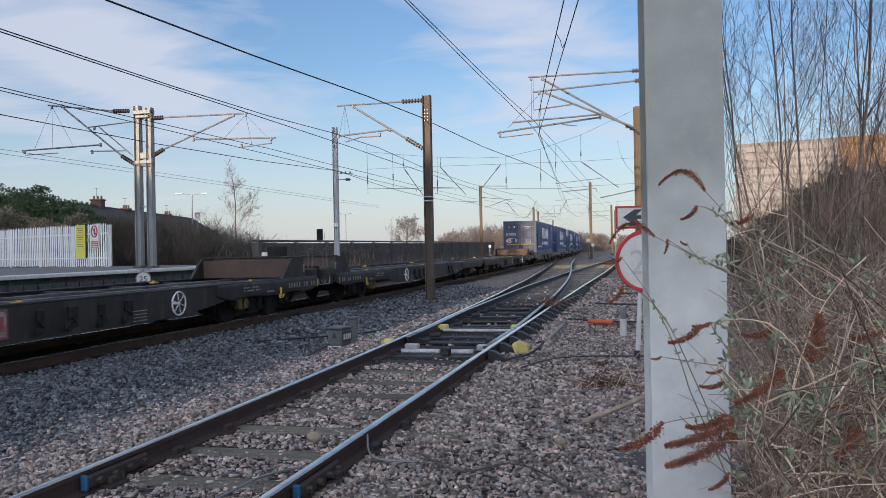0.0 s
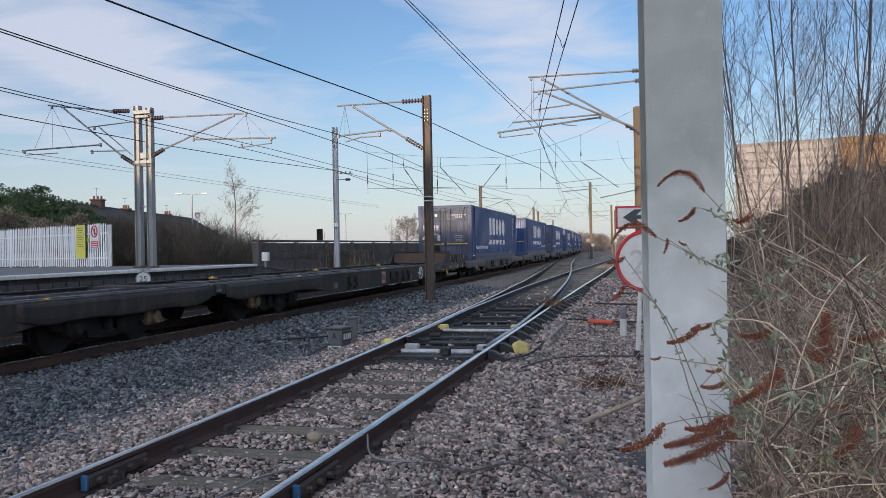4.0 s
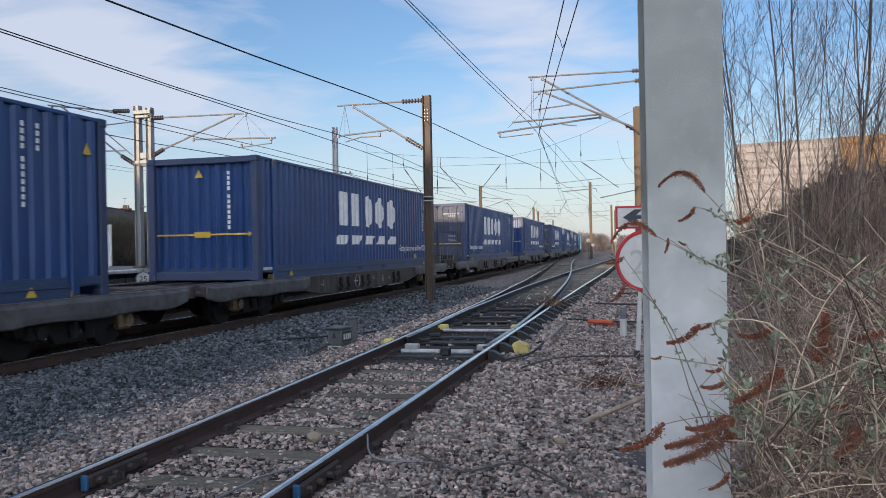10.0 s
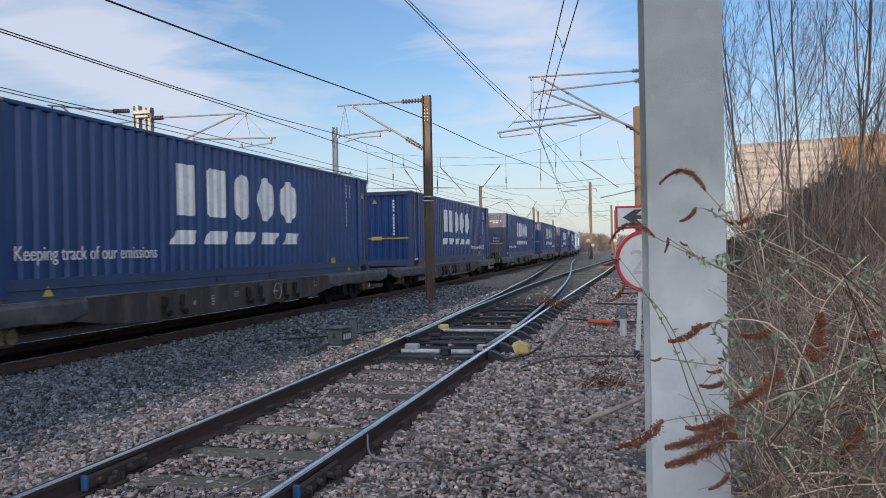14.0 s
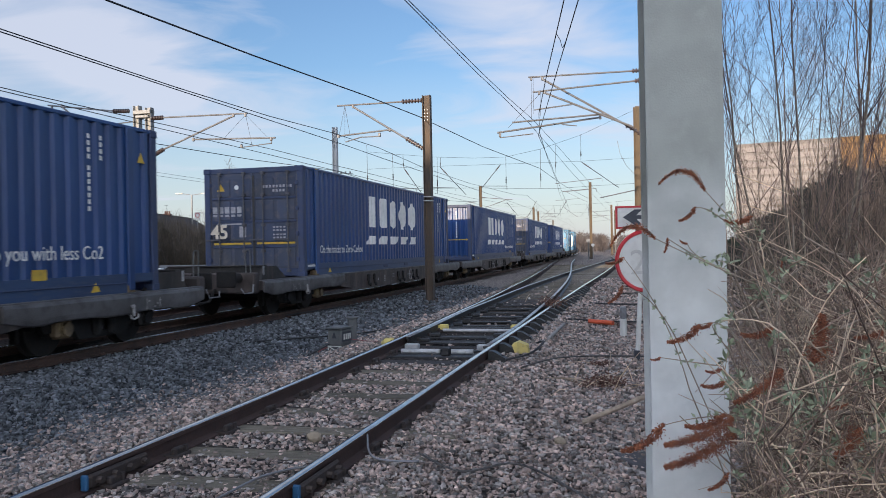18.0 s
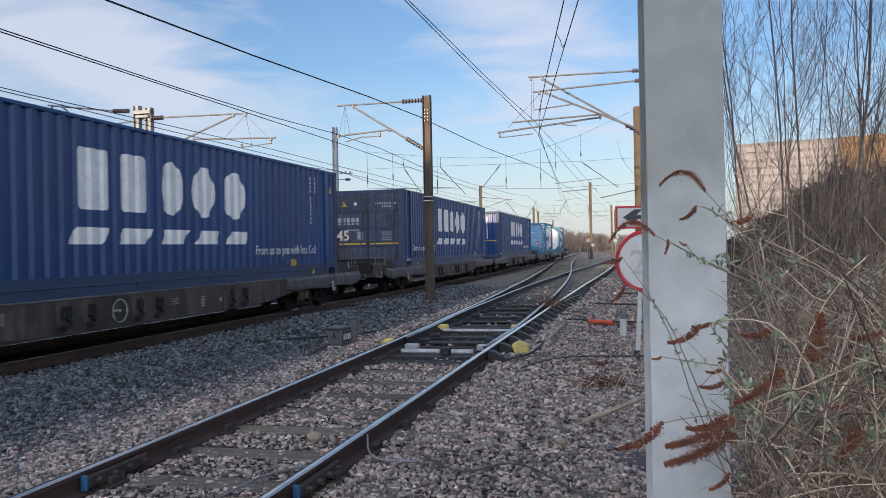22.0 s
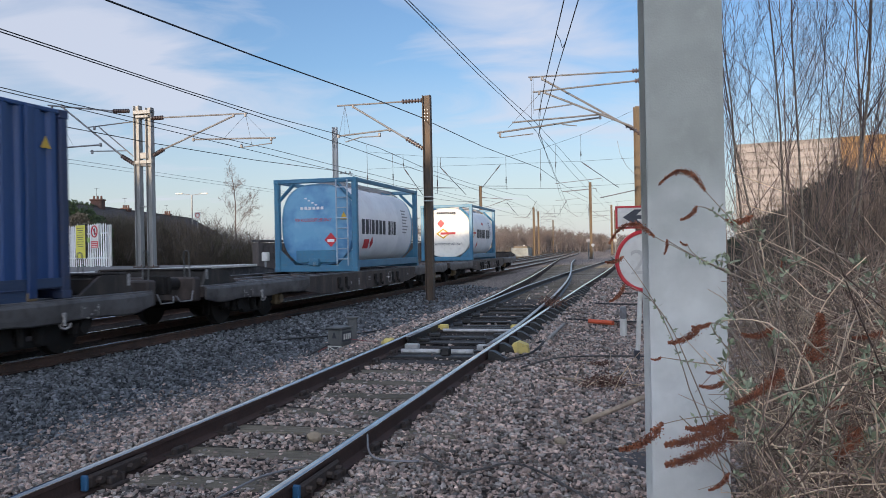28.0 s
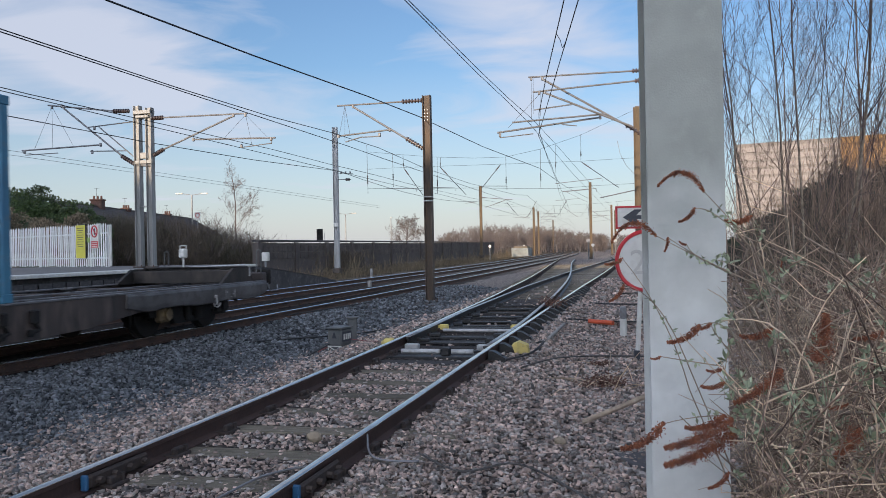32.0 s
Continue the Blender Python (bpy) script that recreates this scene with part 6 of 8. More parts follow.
def headspan():
    """Cross-span wires over all the lines, with droppers and slanting registration arms."""
    for pts in ([(-5.47, 60.0, 8.65), (-3.39, 60.0, 8.42), (-0.27, 60.0, 8.15), (2.50, 60.0, 8.03), (4.76, 60.0, 8.06), (7.29, 60.0, 8.58), (10.35, 60.0, 9.57), (14.64, 60.0, 11.48)],
                [(-5.50, 60.0, 7.35), (-3.41, 60.0, 7.42), (0.76, 60.0, 7.49), (4.75, 60.0, 7.54), (7.36, 60.0, 7.59), (10.49, 60.0, 7.65), (14.57, 60.0, 7.83)],
                [(-5.53, 60.0, 5.93), (-0.66, 60.0, 5.83), (2.63, 60.0, 5.81), (4.89, 60.0, 5.73), (8.71, 60.0, 5.65), (11.49, 60.0, 5.81), (14.53, 60.0, 5.92)]):
        wire("headspan_wire", pts, 0.010, "thin cross-span wire over the tracks")
    for a, b in (((-0.31, 60.0, 8.15), (-0.33, 60.0, 5.43)), ((-0.06, 60.0, 8.15), (-0.08, 60.0, 7.39)), ((4.80, 60.0, 8.11), (4.79, 60.0, 5.63)), ((7.38, 60.0, 8.58), (7.36, 60.0, 5.68)), ((8.53, 60.0, 8.91), (8.49, 60.0, 6.82)), ((10.40, 60.0, 9.62), (10.38, 60.0, 7.60)), ((-2.84, 60.0, 8.41), (-2.82, 60.0, 7.39)), ((-5.52, 60.0, 9.17), (-5.50, 60.0, 5.5)), ((-3.62, 60.0, 8.55), (-3.60, 60.0, 6.0))):
        a, b = Vector(a), Vector(b)
        d = new("dropper", ribs(M().tube([a, b], 0.014, 5), a.lerp(b, 0.62), a.lerp(b, 0.80), 0.055, 4).mesh("dropper", m_wire))
        d.parent = SPANS
    for a, b in (((-0.08, 60.0, 7.39), (1.81, 60.0, 5.30)), ((4.40, 60.0, 7.51), (3.02, 60.0, 5.83)), ((10.40, 60.0, 7.60), (13.14, 60.0, 5.64)), ((-2.81, 60.0, 7.39), (-1.40, 60.0, 5.33)), ((8.77, 110.0, 7.52), (10.33, 110.0, 5.58)), ((12.91, 110.0, 7.60), (11.60, 110.0, 5.40)), ((17.06, 110.0, 7.68), (15.74, 110.0, 5.48))):
        a, b = Vector(a), Vector(b)
        t = part("registration_arm", M().tube([a, b], 0.024, 6), m_wire, SPANS)
        part("insulator", ribs(M(), a.lerp(b, 0.06), a.lerp(b, 0.26), 0.06, 4), m_insul, t)
    for a, b in (((-0.66, 60.0, 5.90), (0.99, 60.0, 5.84)), ((3.02, 60.0, 5.94), (4.86, 60.0, 5.90)), ((8.42, 60.0, 6.01), (11.94, 60.0, 6.36)), ((-4.14, 60.0, 5.90), (-1.88, 60.0, 5.86)), ((8.97, 60.0, 5.42), (11.49, 60.0, 5.60))):
        q = new("registration_tube", M().tube([Vector(a), Vector(b), Vector(b) - UPV * 0.25], 0.022, 6).mesh("registration_tube", m_tube))
        q.parent = SPANS


headspan()

# ---- platform, fence and signs ----


def platform():
    t = thing("platform", Matrix(), "asphalt station platform with white edge and dark wall", "platform", kind="structure")
    a, b = -30.0, 27.0
    E0, E1, ZT = 4.98, 34.0, 0.92
    top = M()
    n = 30
    for i in range(n):
        s0, s1 = a + (b - a) * i / n, a + (b - a) * (i + 1) / n
        top.add([trk(s0, E0 + 0.5, ZT), trk(s1, E0 + 0.5, ZT), trk(s1, E1, ZT), trk(s0, E1, ZT)], [(0, 1, 2, 3)])
    top.add([trk(b, E0 + 0.5, ZT), trk(b + 8, E0 + 0.5, 0.1), trk(b + 8, E1, 0.1), trk(b, E1, ZT)], [(0, 1, 2, 3)])
    part("platform_surface", top, m_plat, t)
    slab = M().box((0, 0, 0), (0.885, 0.52, 0.09), bev=0.012).mesh("edge_slab", m_sign)
    s = a + 24
    while s < b:
        part("edge_slab", slab, None, t, "white-painted edge slab").matrix_basis = on_line(s, E0 + 0.25, ZT - 0.035)
        s += 0.9
    wall = M()
    s = a
    wall.add([trk(a, E0 + 0.12, ZT - 0.08), trk(b, E0 + 0.12, ZT - 0.08), trk(b, E0 + 0.12, -0.3), trk(a, E0 + 0.12, -0.3)], [(0, 1, 2, 3)])
    wall.add([trk(b, E0 + 0.12, ZT - 0.08), trk(b + 8, E0 + 0.12, 0.0), trk(b + 8, E0 + 0.12, -0.3), trk(b, E0 + 0.12, -0.3)], [(0, 1, 2, 3)])
    part("platform_wall", wall, m_brickdark, t, "dark sooty brick wall with pale patches")
    bk = M().box((0, 0, 0), (0.42, 0.05, 0.135), bev=0.01).mesh("brick_course", m_brickdark)
    rng = random.Random(9)
    for r in range(5):
        for i in range(34):
            part("wall_block", bk, None, t).matrix_basis = on_line(8.2 + i * 0.47 + 0.23 * (r % 2), E0 + 0.11 + rng.uniform(-0.012, 0.012), 0.02 + r * 0.155)


platform()


def fence():
    a, b = Vector((-20.4, 35.7, 0.90)), Vector((-12.05, 29.0, 0.90))
    d = b - a
    L = d.length
    ang = math.degrees(math.atan2(d.y, d.x))
    t = thing("palisade_fence", pose(a.x, a.y, a.z, 0, 0, ang), "white steel palisade fence at the platform end", "fence")
    pale = M().prism([(-0.05, 0), (-0.03, 0.012), (0.03, 0.012), (0.05, 0), (0.03, -0.010), (-0.03, -0.010)], 2, 0.04, 1.55)
    pale.add([(-0.05, 0, 1.55), (0.05, 0, 1.55), (0, 0.004, 1.63), (0, -0.012, 1.55)], [(0, 1, 2), (1, 3, 2), (3, 0, 2)])
    me = pale.mesh("pale", m_fence)
    n = int(L / 0.155)
    rng = random.Random(2)
    for i in range(n):
        part("pale", me, None, t).matrix_basis = pose(0.1 + i * 0.155, -0.03, rng.uniform(-0.02, 0.02), 0, rng.uniform(-1, 1), 0)
    for z in (0.35, 1.25):
        part("rail", M().box((L / 2, 0.02, z), (L, 0.04, 0.05), bev=0.006), m_fence, t)
    for i in range(5):
        part("post", M().box((i * (L - 0.1) / 4 + 0.05, 0.06, 0.75), (0.09, 0.06, 1.6), bev=0.008), m_fence, t)
    part("end_panel", M().box((L + 0.03, 0.08, 0.80), (0.16, 0.06, 1.5), bev=0.01), m_sign, t, "pale end panel")
    # two notices fixed on the fence
    y = thing("notice_board", pose(a.x, a.y, a.z, 0, 0, ang) @ pose(L - 1.75, -0.09, 0.37), "yellow notice on a white fence", "sign")
    part("panel", M().box((0, 0, 0.60), (0.72, 0.02, 1.22), bev=0.005), mat("notice_yellow", (0.62, 0.58, 0.05), (0.55, 0.50, 0.05), rough=0.5, scale=3), y)
    part("frame", M().box((0.38, 0.0, 0.6), (0.04, 0.04, 1.26)).box((0, 0, 1.23), (0.78, 0.04, 0.03)), m_black, y)
    for i in range(9):
        part("print_line", M().box((-0.02, -0.014, 1.10 - i * 0.085), (0.50 - 0.08 * (i % 3), 0.004, 0.022)), m_dark_letter, y)
    w = thing("warning_sign", pose(a.x, a.y, a.z, 0, 0, ang) @ pose(L - 0.72, -0.09, 0.72), "white sign with red ring and red panel on the fence", "sign")
    part("panel", M().box((0, 0, 0.42), (0.55, 0.02, 0.86), bev=0.005), m_sign, w)
    pts = [(0.2 * math.cos(q * math.pi / 14), -0.02, 0.60 + 0.2 * math.sin(q * math.pi / 14)) for q in range(29)]
    part("ring", M().tube(pts, 0.024, 6, caps=False), m_red, w, "red ring")
    part("slash", M().tube([(-0.14, -0.02, 0.74), (0.14, -0.02, 0.46)], 0.02, 6), m_red, w)
    part("figure_bar", M().box((0.0, -0.015, 0.60), (0.07, 0.006, 0.24), bev=0.002), m_dark_letter, w)
    part("red_panel", M().box((0, -0.013, 0.13), (0.48, 0.008, 0.24)), m_red, w)
    for i in range(3):
        part("print_line", M().box((0, -0.02, 0.20 - i * 0.07), (0.40, 0.004, 0.025)), m_sign, w)
    g = thing("small_notice", pose(a.x, a.y, a.z, 0, 0, ang) @ pose(L - 1.22, -0.08, 1.02), "small green notice on the fence", "sign")
    part("panel", M().box((0, 0, 0), (0.22, 0.02, 0.18), bev=0.004), mat("notice_green", (0.30, 0.42, 0.12), (0.26, 0.36, 0.10), rough=0.5, scale=3), g)


fence()


def disc_sign(name, m, r, text, label, ring=None):
    t = thing(name, m, label, "sign")
    part("disc", M().tube([(0, 0.012, 0), (0, -0.012, 0)], r, 32), m_sign, t)
    if ring:
        pts = [(r * 0.93 * math.cos(q * math.pi / 20), -0.016, r * 0.93 * math.sin(q * math.pi / 20)) for q in range(41)]
        part("rim", M().tube(pts, r * 0.075, 6, caps=False), ring, t, "red rim" if ring is m_red else "")
    if text:
        q = part("figures", letters(text, r * 1.05, m_dark_letter, "CENTER"), None, t)
        q.matrix_basis = Matrix.Translation((0, -0.016, -r * 0.36)) @ Matrix.Rotation(radians(90), 4, "X")
    return t


sg = disc_sign("distance_marker", on_line(19.8, 4.90, 0.67, -62), 0.21, "25", "round white marker with dark figures 25 on the platform wall", m_galvrod)
part("bracket", M().box((0, 0.02, 0.28), (0.40, 0.04, 0.05), bev=0.006).box((0, 0.03, 0.1), (0.05, 0.04, 0.36)), m_galvrod, sg)


def post_thing(name, m, h, r, head, label, category):
    t = thing(name, m, label, category)
    part("post", M().tube([(0, 0, 0), (0, 0, h)], r, 8, r2=r * 0.8), m_mast_grey, t)
    head(t, h)
    return t


def twin_head(t, h):
    for o in (-1, 1):
        part("lamp_arm", M().tube([(0, 0, h), (o * 0.8, 0, h + 0.12)], 0.03, 6), m_mast_grey, t)
        part("lamp_head", M().box((o * 1.05, 0, h + 0.13), (0.6, 0.24, 0.12), bev=0.03), m_sign, t)


def one_head(t, h):
    part("lamp_head", M().box((0.25, 0, h + 0.05), (0.5, 0.22, 0.12), bev=0.03), m_sign, t)


post_thing("street_lamp", pose(-21.7, 70, -0.2, 0, 0, 10), 6.6, 0.07, twin_head, "grey double-headed lamp post behind the station", "lamp post")
post_thing("street_lamp", pose(-12.0, 100, -0.2, 0, 0, 10), 6.0, 0.07, twin_head, "grey double-headed lamp post behind the wall", "lamp post")
post_thing("street_lamp", pose(-8.3, 130, -0.2, 0, 0, 60), 6.6, 0.09, one_head, "grey single lamp post behind the wall", "lamp post")


def plate_head(t, h):
    part("plate", M().box((0, -0.05, h - 0.2), (0.42, 0.03, 0.6), bev=0.01), m_sign, t)
    part("ring", M().tube([(0.16 * math.cos(q * math.pi / 10), -0.075, h - 0.12 + 0.16 * math.sin(q * math.pi / 10)) for q in range(21)], 0.02, 5, caps=False), m_red, t)


post_thing("sign_post", pose(-18.2, 60, -0.2, 0, 0, 8), 4.5, 0.04, plate_head, "small white sign on a grey post by the scrub", "sign")


def signal_head(t, h):
    part("signal_box", M().box((0, -0.1, h), (0.5, 0.35, 1.1), bev=0.03), m_bogie, t)
    part("hood", M().box((0, -0.35, h + 0.3), (0.3, 0.3, 0.06)), m_bogie, t)
    part("platform_cage", M().box((0, 0, h - 0.8), (0.7, 0.6, 0.05)).tube([(0.35, 0.3, h - 0.8), (0.35, 0.3, h + 0.2)], 0.02, 5), m_galvrod, t)


post_thing("railway_signal", pose(-10.65, 70, -0.2, 0, 0, 0), 2.9, 0.08, signal_head, "dark colour-light signal on a post behind the wall", "signal")


def white_disc(t, h):
    part("disc", M().tube([(0, -0.06, h), (0, -0.03, h)], 0.17, 20), m_sign, t)


for s, e, h in ((97, 8.2, 1.7), (112, 5.6, 1.6), (88, -4.4, 1.6)):
    post_thing("track_sign", on_line(s, e, -0.2, -90), h, 0.05, white_disc, "small white round sign on a low post by the track", "sign")
for s, e in ((88.5, -3.9), (102, -6.8)):
    t = thing("trackside_cabinet", on_line(s, e, -0.2), "pale trackside post cabinet", "cabinet")
    part("post", M().box((0, 0, 1.0), (0.16, 0.16, 2.0), bev=0.02), m_grey_cab, t)
    part("plate", M().box((0, 0, 2.1), (0.1, 0.4, 0.4), bev=0.01), m_galvrod, t)
tb = thing("skip_wagon", on_line(108, 5.5, -0.15), "low pale grey hopper wagon parked beyond the main line", "wagon")
part("body", M().prism([(-2.4, 0.25), (2.4, 0.25), (2.75, 1.35), (-2.75, 1.35)], 1, -1.1, 1.1), m_green_box, tb)
for i in range(9):
    part("rib", M().box((-2.1 + i * 0.52, -1.13, 0.8), (0.08, 0.06, 1.05)), m_green_box, tb)
part("load", M().prism([(-2.3, 1.33), (2.3, 1.33), (1.2, 1.62), (-1.4, 1.58)], 1, -0.9, 0.9), m_grass, tb, "brown spoil load")
for s, e, h in ((30.7, 2.0, 0.28), (41.6, 5.6, 0.5)):
    t = thing("marker_peg", on_line(s, e, -0.16), "short pale concrete peg beside the rails", "peg")
    part("peg", M().box((0, 0, h / 2), (0.14, 0.14, h), bev=0.02), m_concrete, t)
lb = thing("junction_box", on_line(29.0, 5.7, 0.55, 0), "pale grey box on a post at the platform end", "box")
part("box", M().box((0, 0, 0.62), (0.2, 0.26, 0.34), bev=0.02), m_sign, lb)
part("post", M().box((0, 0, 0.22), (0.07, 0.07, 0.5)), m_galvrod, lb)


def parapet():
    t = thing("wall_north", Matrix(), "long dark stone parapet wall with coping beyond the lines", "wall", kind="structure")
    E, a, b = 12.0, 41.0, 128.0
    n = 34
    st = (b - a) / n
    for i in range(n):
        s = a + st * (i + 0.5)
        zt = 1.95 + 0.18 * (i / n)
        m = on_line(s, E, 0)
        bay = part("wall_bay", M().box((0, 0.16, zt / 2 - 0.4), (st + 0.02, 0.34, zt + 0.6)), m_wall, t)
        bay.matrix_basis = m
        for k in range(2):
            for q in range(4):
                pnl = part("stone", M().box((-st / 2 + st * (q + 0.5) / 4, -0.02, zt - 0.42 - k * 0.42), (st / 4 - 0.07, 0.06, 0.36), bev=0.015), m_wall, t)
                pnl.matrix_basis = m
        cp = part("coping_stone", M().box((0, 0.14, zt + 0.03), (st - 0.01, 0.5, 0.12), bev=0.02), m_brickdark, t)
        cp.matrix_basis = m
        if i % 2 == 0:
            pp = part("pilaster", M().box((-st / 2, -0.05, zt / 2 - 0.4), (0.4, 0.16, zt + 0.7), bev=0.02), m_wall, t)
            pp.matrix_basis = m


parapet()

# ---- houses behind the station ----


def houses():
    """A terrace stepping down the hill, its roofs one line of slate."""
    for i in range(6):
        t = thing("terraced_house", pose(-26.6 - 0.12 * i, 57.5 + i * 5.5, 0, 0, 0, 91), "brick terraced house with dark slate roof, part hidden by scrub", "house", "terrace of houses")
        ev, rg = 2.55, 5.12
        part("wall", M().box((0, 0, ev / 2 - 0.2), (5.48, 8.4, ev + 0.4)), m_brick, t)
        roof = part("roof", M().prism([(-4.7, ev - 0.1), (0, rg), (4.7, ev - 0.1), (4.6, ev - 0.25), (0, rg - 0.18), (-4.6, ev - 0.25)], 0, -2.75, 2.75), m_slate, t)
        part("ridge_tile", M().box((0, 0, rg + 0.01), (5.5, 0.22, 0.1), bev=0.03), m_slate, roof)
        for k in range(14):
            v = (k + 0.6) / 14.6
            part("slate_course", M().box((0.02 * (i % 2), -4.7 * (1 - v), ev - 0.1 + (rg - ev + 0.1) * v + 0.006), (5.49, 0.09, 0.016)), m_slate, roof)
        if i in (1, 2, 4):
            w, h = (0.85, 0.75) if i == 1 else (0.6, 0.35)
            cx = -0.4 if i == 1 else 0.0
            ch = part("chimney", M().box((cx, 0.0, rg + h / 2 - 0.35), (0.7, w, h + 0.3), bev=0.03).box((cx, 0.0, rg + h - 0.25), (0.82, w + 0.12, 0.12), bev=0.02), m_chim, t)
            for k in range(3):
                part("chimney_pot", M().tube([(cx, -w / 3 + k * w / 3, rg + h - 0.22), (cx, -w / 3 + k * w / 3, rg + h + 0.08)], 0.09, 8, r2=0.075), m_chim, ch)
            part("aerial", M().tube([(cx + 0.3, 0.2, rg + h - 0.3), (cx + 0.3, 0.2, rg + h + 0.7)], 0.012, 5).tube([(cx + 0.3, 0.0, rg + h + 0.66), (cx + 0.3, 0.4, rg + h + 0.66)], 0.01, 5), m_wire, ch)
        for q in (-1.3, 1.2):
            w = part("window", M().box((q, -4.22, 1.3), (0.9, 0.06, 1.1), bev=0.01), m_sign, t)
            part("pane", M().box((q, -4.26, 1.3), (0.76, 0.02, 0.96)), m_dark_letter, w)


m_chim = mat("chimney_brick", (0.12, 0.058, 0.042), (0.085, 0.05, 0.04), rough=0.9, scale=1.5, c3=(0.20, 0.13, 0.10), s3=9)
houses()
bd = thing("warehouse", pose(45.0, 92, -0.3, 0, 0, -27), "large pale clad building behind bare trees", "building")
part("wall", M().box((0, 0, 6.1), (20, 14, 12.6)), m_clad, bd)
for i in range(14):
    part("cladding_band", M().box((-4.7, -7.04, 1.0 + i * 0.84), (10.4, 0.08, 0.56), bev=0.02), m_clad_band, bd)
part("ochre_panel", M().box((4.4, -7.2, 10.9), (7.6, 0.3, 3.4)), m_clad_ochre, bd, "ochre-orange end panel")
part("roof", M().box((0, 0, 12.5), (20.1, 14.1, 0.25)), m_clad, bd)

# unseen stepped wall added to keep the low sun off the near scene
wb = new("wall_south", M().prism([(-131, -0.9), (-22, -0.9), (-22, 20.8), (-31, 20.8), (-31, 17.1), (-50.5, 17.1), (-50.5, 24.8), (-131, 24.8)], 1, -60.5, -59.5).mesh("wall_south", m_clad))
tagged(wb, "plain pale clad wall, unseen, added to block the low sun", "wall", kind="structure")

# ---- small trackside things ----


def trackside():
    # point machine parts at the toe
    zt = siding_z(11.6)
    ang = -14.0

    def at(x, y, dz=0.0, turn=0.0):
        return pose(x, y, siding_z(y) + dz, 0, 0, ang + turn)

    def mid(y):
        return 0.5 * (left_stock(y) + right_stock(y))
    t = thing("point_motor_rods", at(mid(10.9), 10.9, -0.1), "silver drive rods and black brackets between switch rails", "point machine")
    part("drive_rod", M().tube([(-0.52, -0.05, 0.0), (0.02, -0.05, 0.0)], 0.034, 10), m_bright, t)
    part("drive_rod", M().tube([(0.18, -0.05, 0.0), (0.48, -0.05, 0.0)], 0.034, 10), m_bright, t)
    part("bracket", M().box((-0.47, 0.30, 0.02), (0.20, 0.10, 0.08), bev=0.015), m_bright, t)
    part("bracket", M().box((0.54, 0.30, 0.02), (0.16, 0.10, 0.08), bev=0.015), m_bright, t)
    part("joint", M().box((0.1, -0.05, 0.0), (0.12, 0.14, 0.12), bev=0.02), m_switch, t)
    part("tie_bar", M().box((0, 0.34, -0.05), (1.36, 0.12, 0.04), bev=0.008), m_switch, t)
    part("tie_bar", M().box((0, -0.22, -0.06), (1.36, 0.07, 0.03), bev=0.008), m_switch, t)
    part("slide_plate", M().box((0.0, 0.12, -0.07), (1.4, 0.5, 0.02)), m_switch, t)
    t2 = thing("stretcher_bar", at(mid(13.2), 13.2, -0.1), "grey stretcher bar with yellow end blocks in the turnout", "stretcher bar")
    part("bar", M().tube([(-0.56, 0, 0), (0.56, 0, 0)], 0.028, 10), m_bright, t2)
    for x in (-0.62, 0.62):
        part("end_block", M().box((x, 0.25, 0.03), (0.18, 0.10, 0.09), bev=0.015), m_cover, t2, "dirty yellow end block")
    part("under_bar", M().box((0, 0.32, 0.0), (1.2, 0.09, 0.04), bev=0.01), m_switch, t2)
    for k, y in enumerate((11.9, 12.5, 14.0, 14.7, 15.5, 16.3, 17.2, 18.2)):
        q = thing("heater_strip", at(mid(y), y, -0.13), "black steel slide baseplate across the turnout", "baseplate", "turnout baseplates")
        part("plate", M().box((0, 0, 0), (right_stock(y) - left_stock(y) - 0.1, 0.12, 0.03), bev=0.006), m_switch, q)
        for x in (-0.5, 0.5):
            part("roller", M().box((x, 0.0, 0.04), (0.16, 0.10, 0.06), bev=0.015), m_switch, q)
    yb = thing("yellow_cover", pose(0.98, 10.95, siding_z(11) - 0.16, 0, 0, -10), "worn yellow plastic cover beside the rail", "cover")
    part("cover", M().prism([(-0.02, 0.02), (0.17, 0.0), (0.15, 0.12), (0.03, 0.17), (-0.06, 0.13)], 1, -0.13, 0.11), m_cover, yb)
    yb2 = thing("yellow_cover", pose(left_stock(11.6) - 0.14, 11.6, siding_z(11.6) - 0.16, 0, 0, -10), "small yellow cover beside the rail", "cover")
    part("cover", M().box((0, 0, 0.09), (0.20, 0.22, 0.14), bev=0.05), m_cover, yb2)
    # location case
    lc = thing("location_case", pose(-1.66, 12.75, -0.27, 0, 0, -24), "small grey trackside box with dark marked side", "box")
    part("case", M().box((0, 0, 0.27), (0.25, 0.32, 0.26), bev=0.02), m_grey_cab, lc)
    part("lid", M().box((0, 0, 0.415), (0.29, 0.36, 0.03), bev=0.008), m_grey_cab, lc)
    part("hasp", M().prism([(-0.04, 0.26), (0.04, 0.26), (0.0, 0.36)], 1, -0.17, -0.16), m_dark_letter, lc)
    st = part("stand", M().box((0, 0, 0.07), (0.24, 0.30, 0.14), bev=0.01), m_grey_cab, lc, "grey stand with pale crossed bracing")
    for p0, p1 in (((-0.11, 0.02), (0.11, 0.13)), ((-0.11, 0.13), (0.11, 0.02)), ((-0.115, 0.01), (-0.115, 0.14)), ((0.115, 0.01), (0.115, 0.14)), ((-0.115, 0.135), (0.115, 0.135))):
        part("brace", M().tube([(p0[0], -0.155, p0[1]), (p1[0], -0.155, p1[1])], 0.009, 5), m_sign, st)
    part("number_plate", M().box((0.129, 0, 0.28), (0.01, 0.28, 0.15)), m_dark_letter, lc)
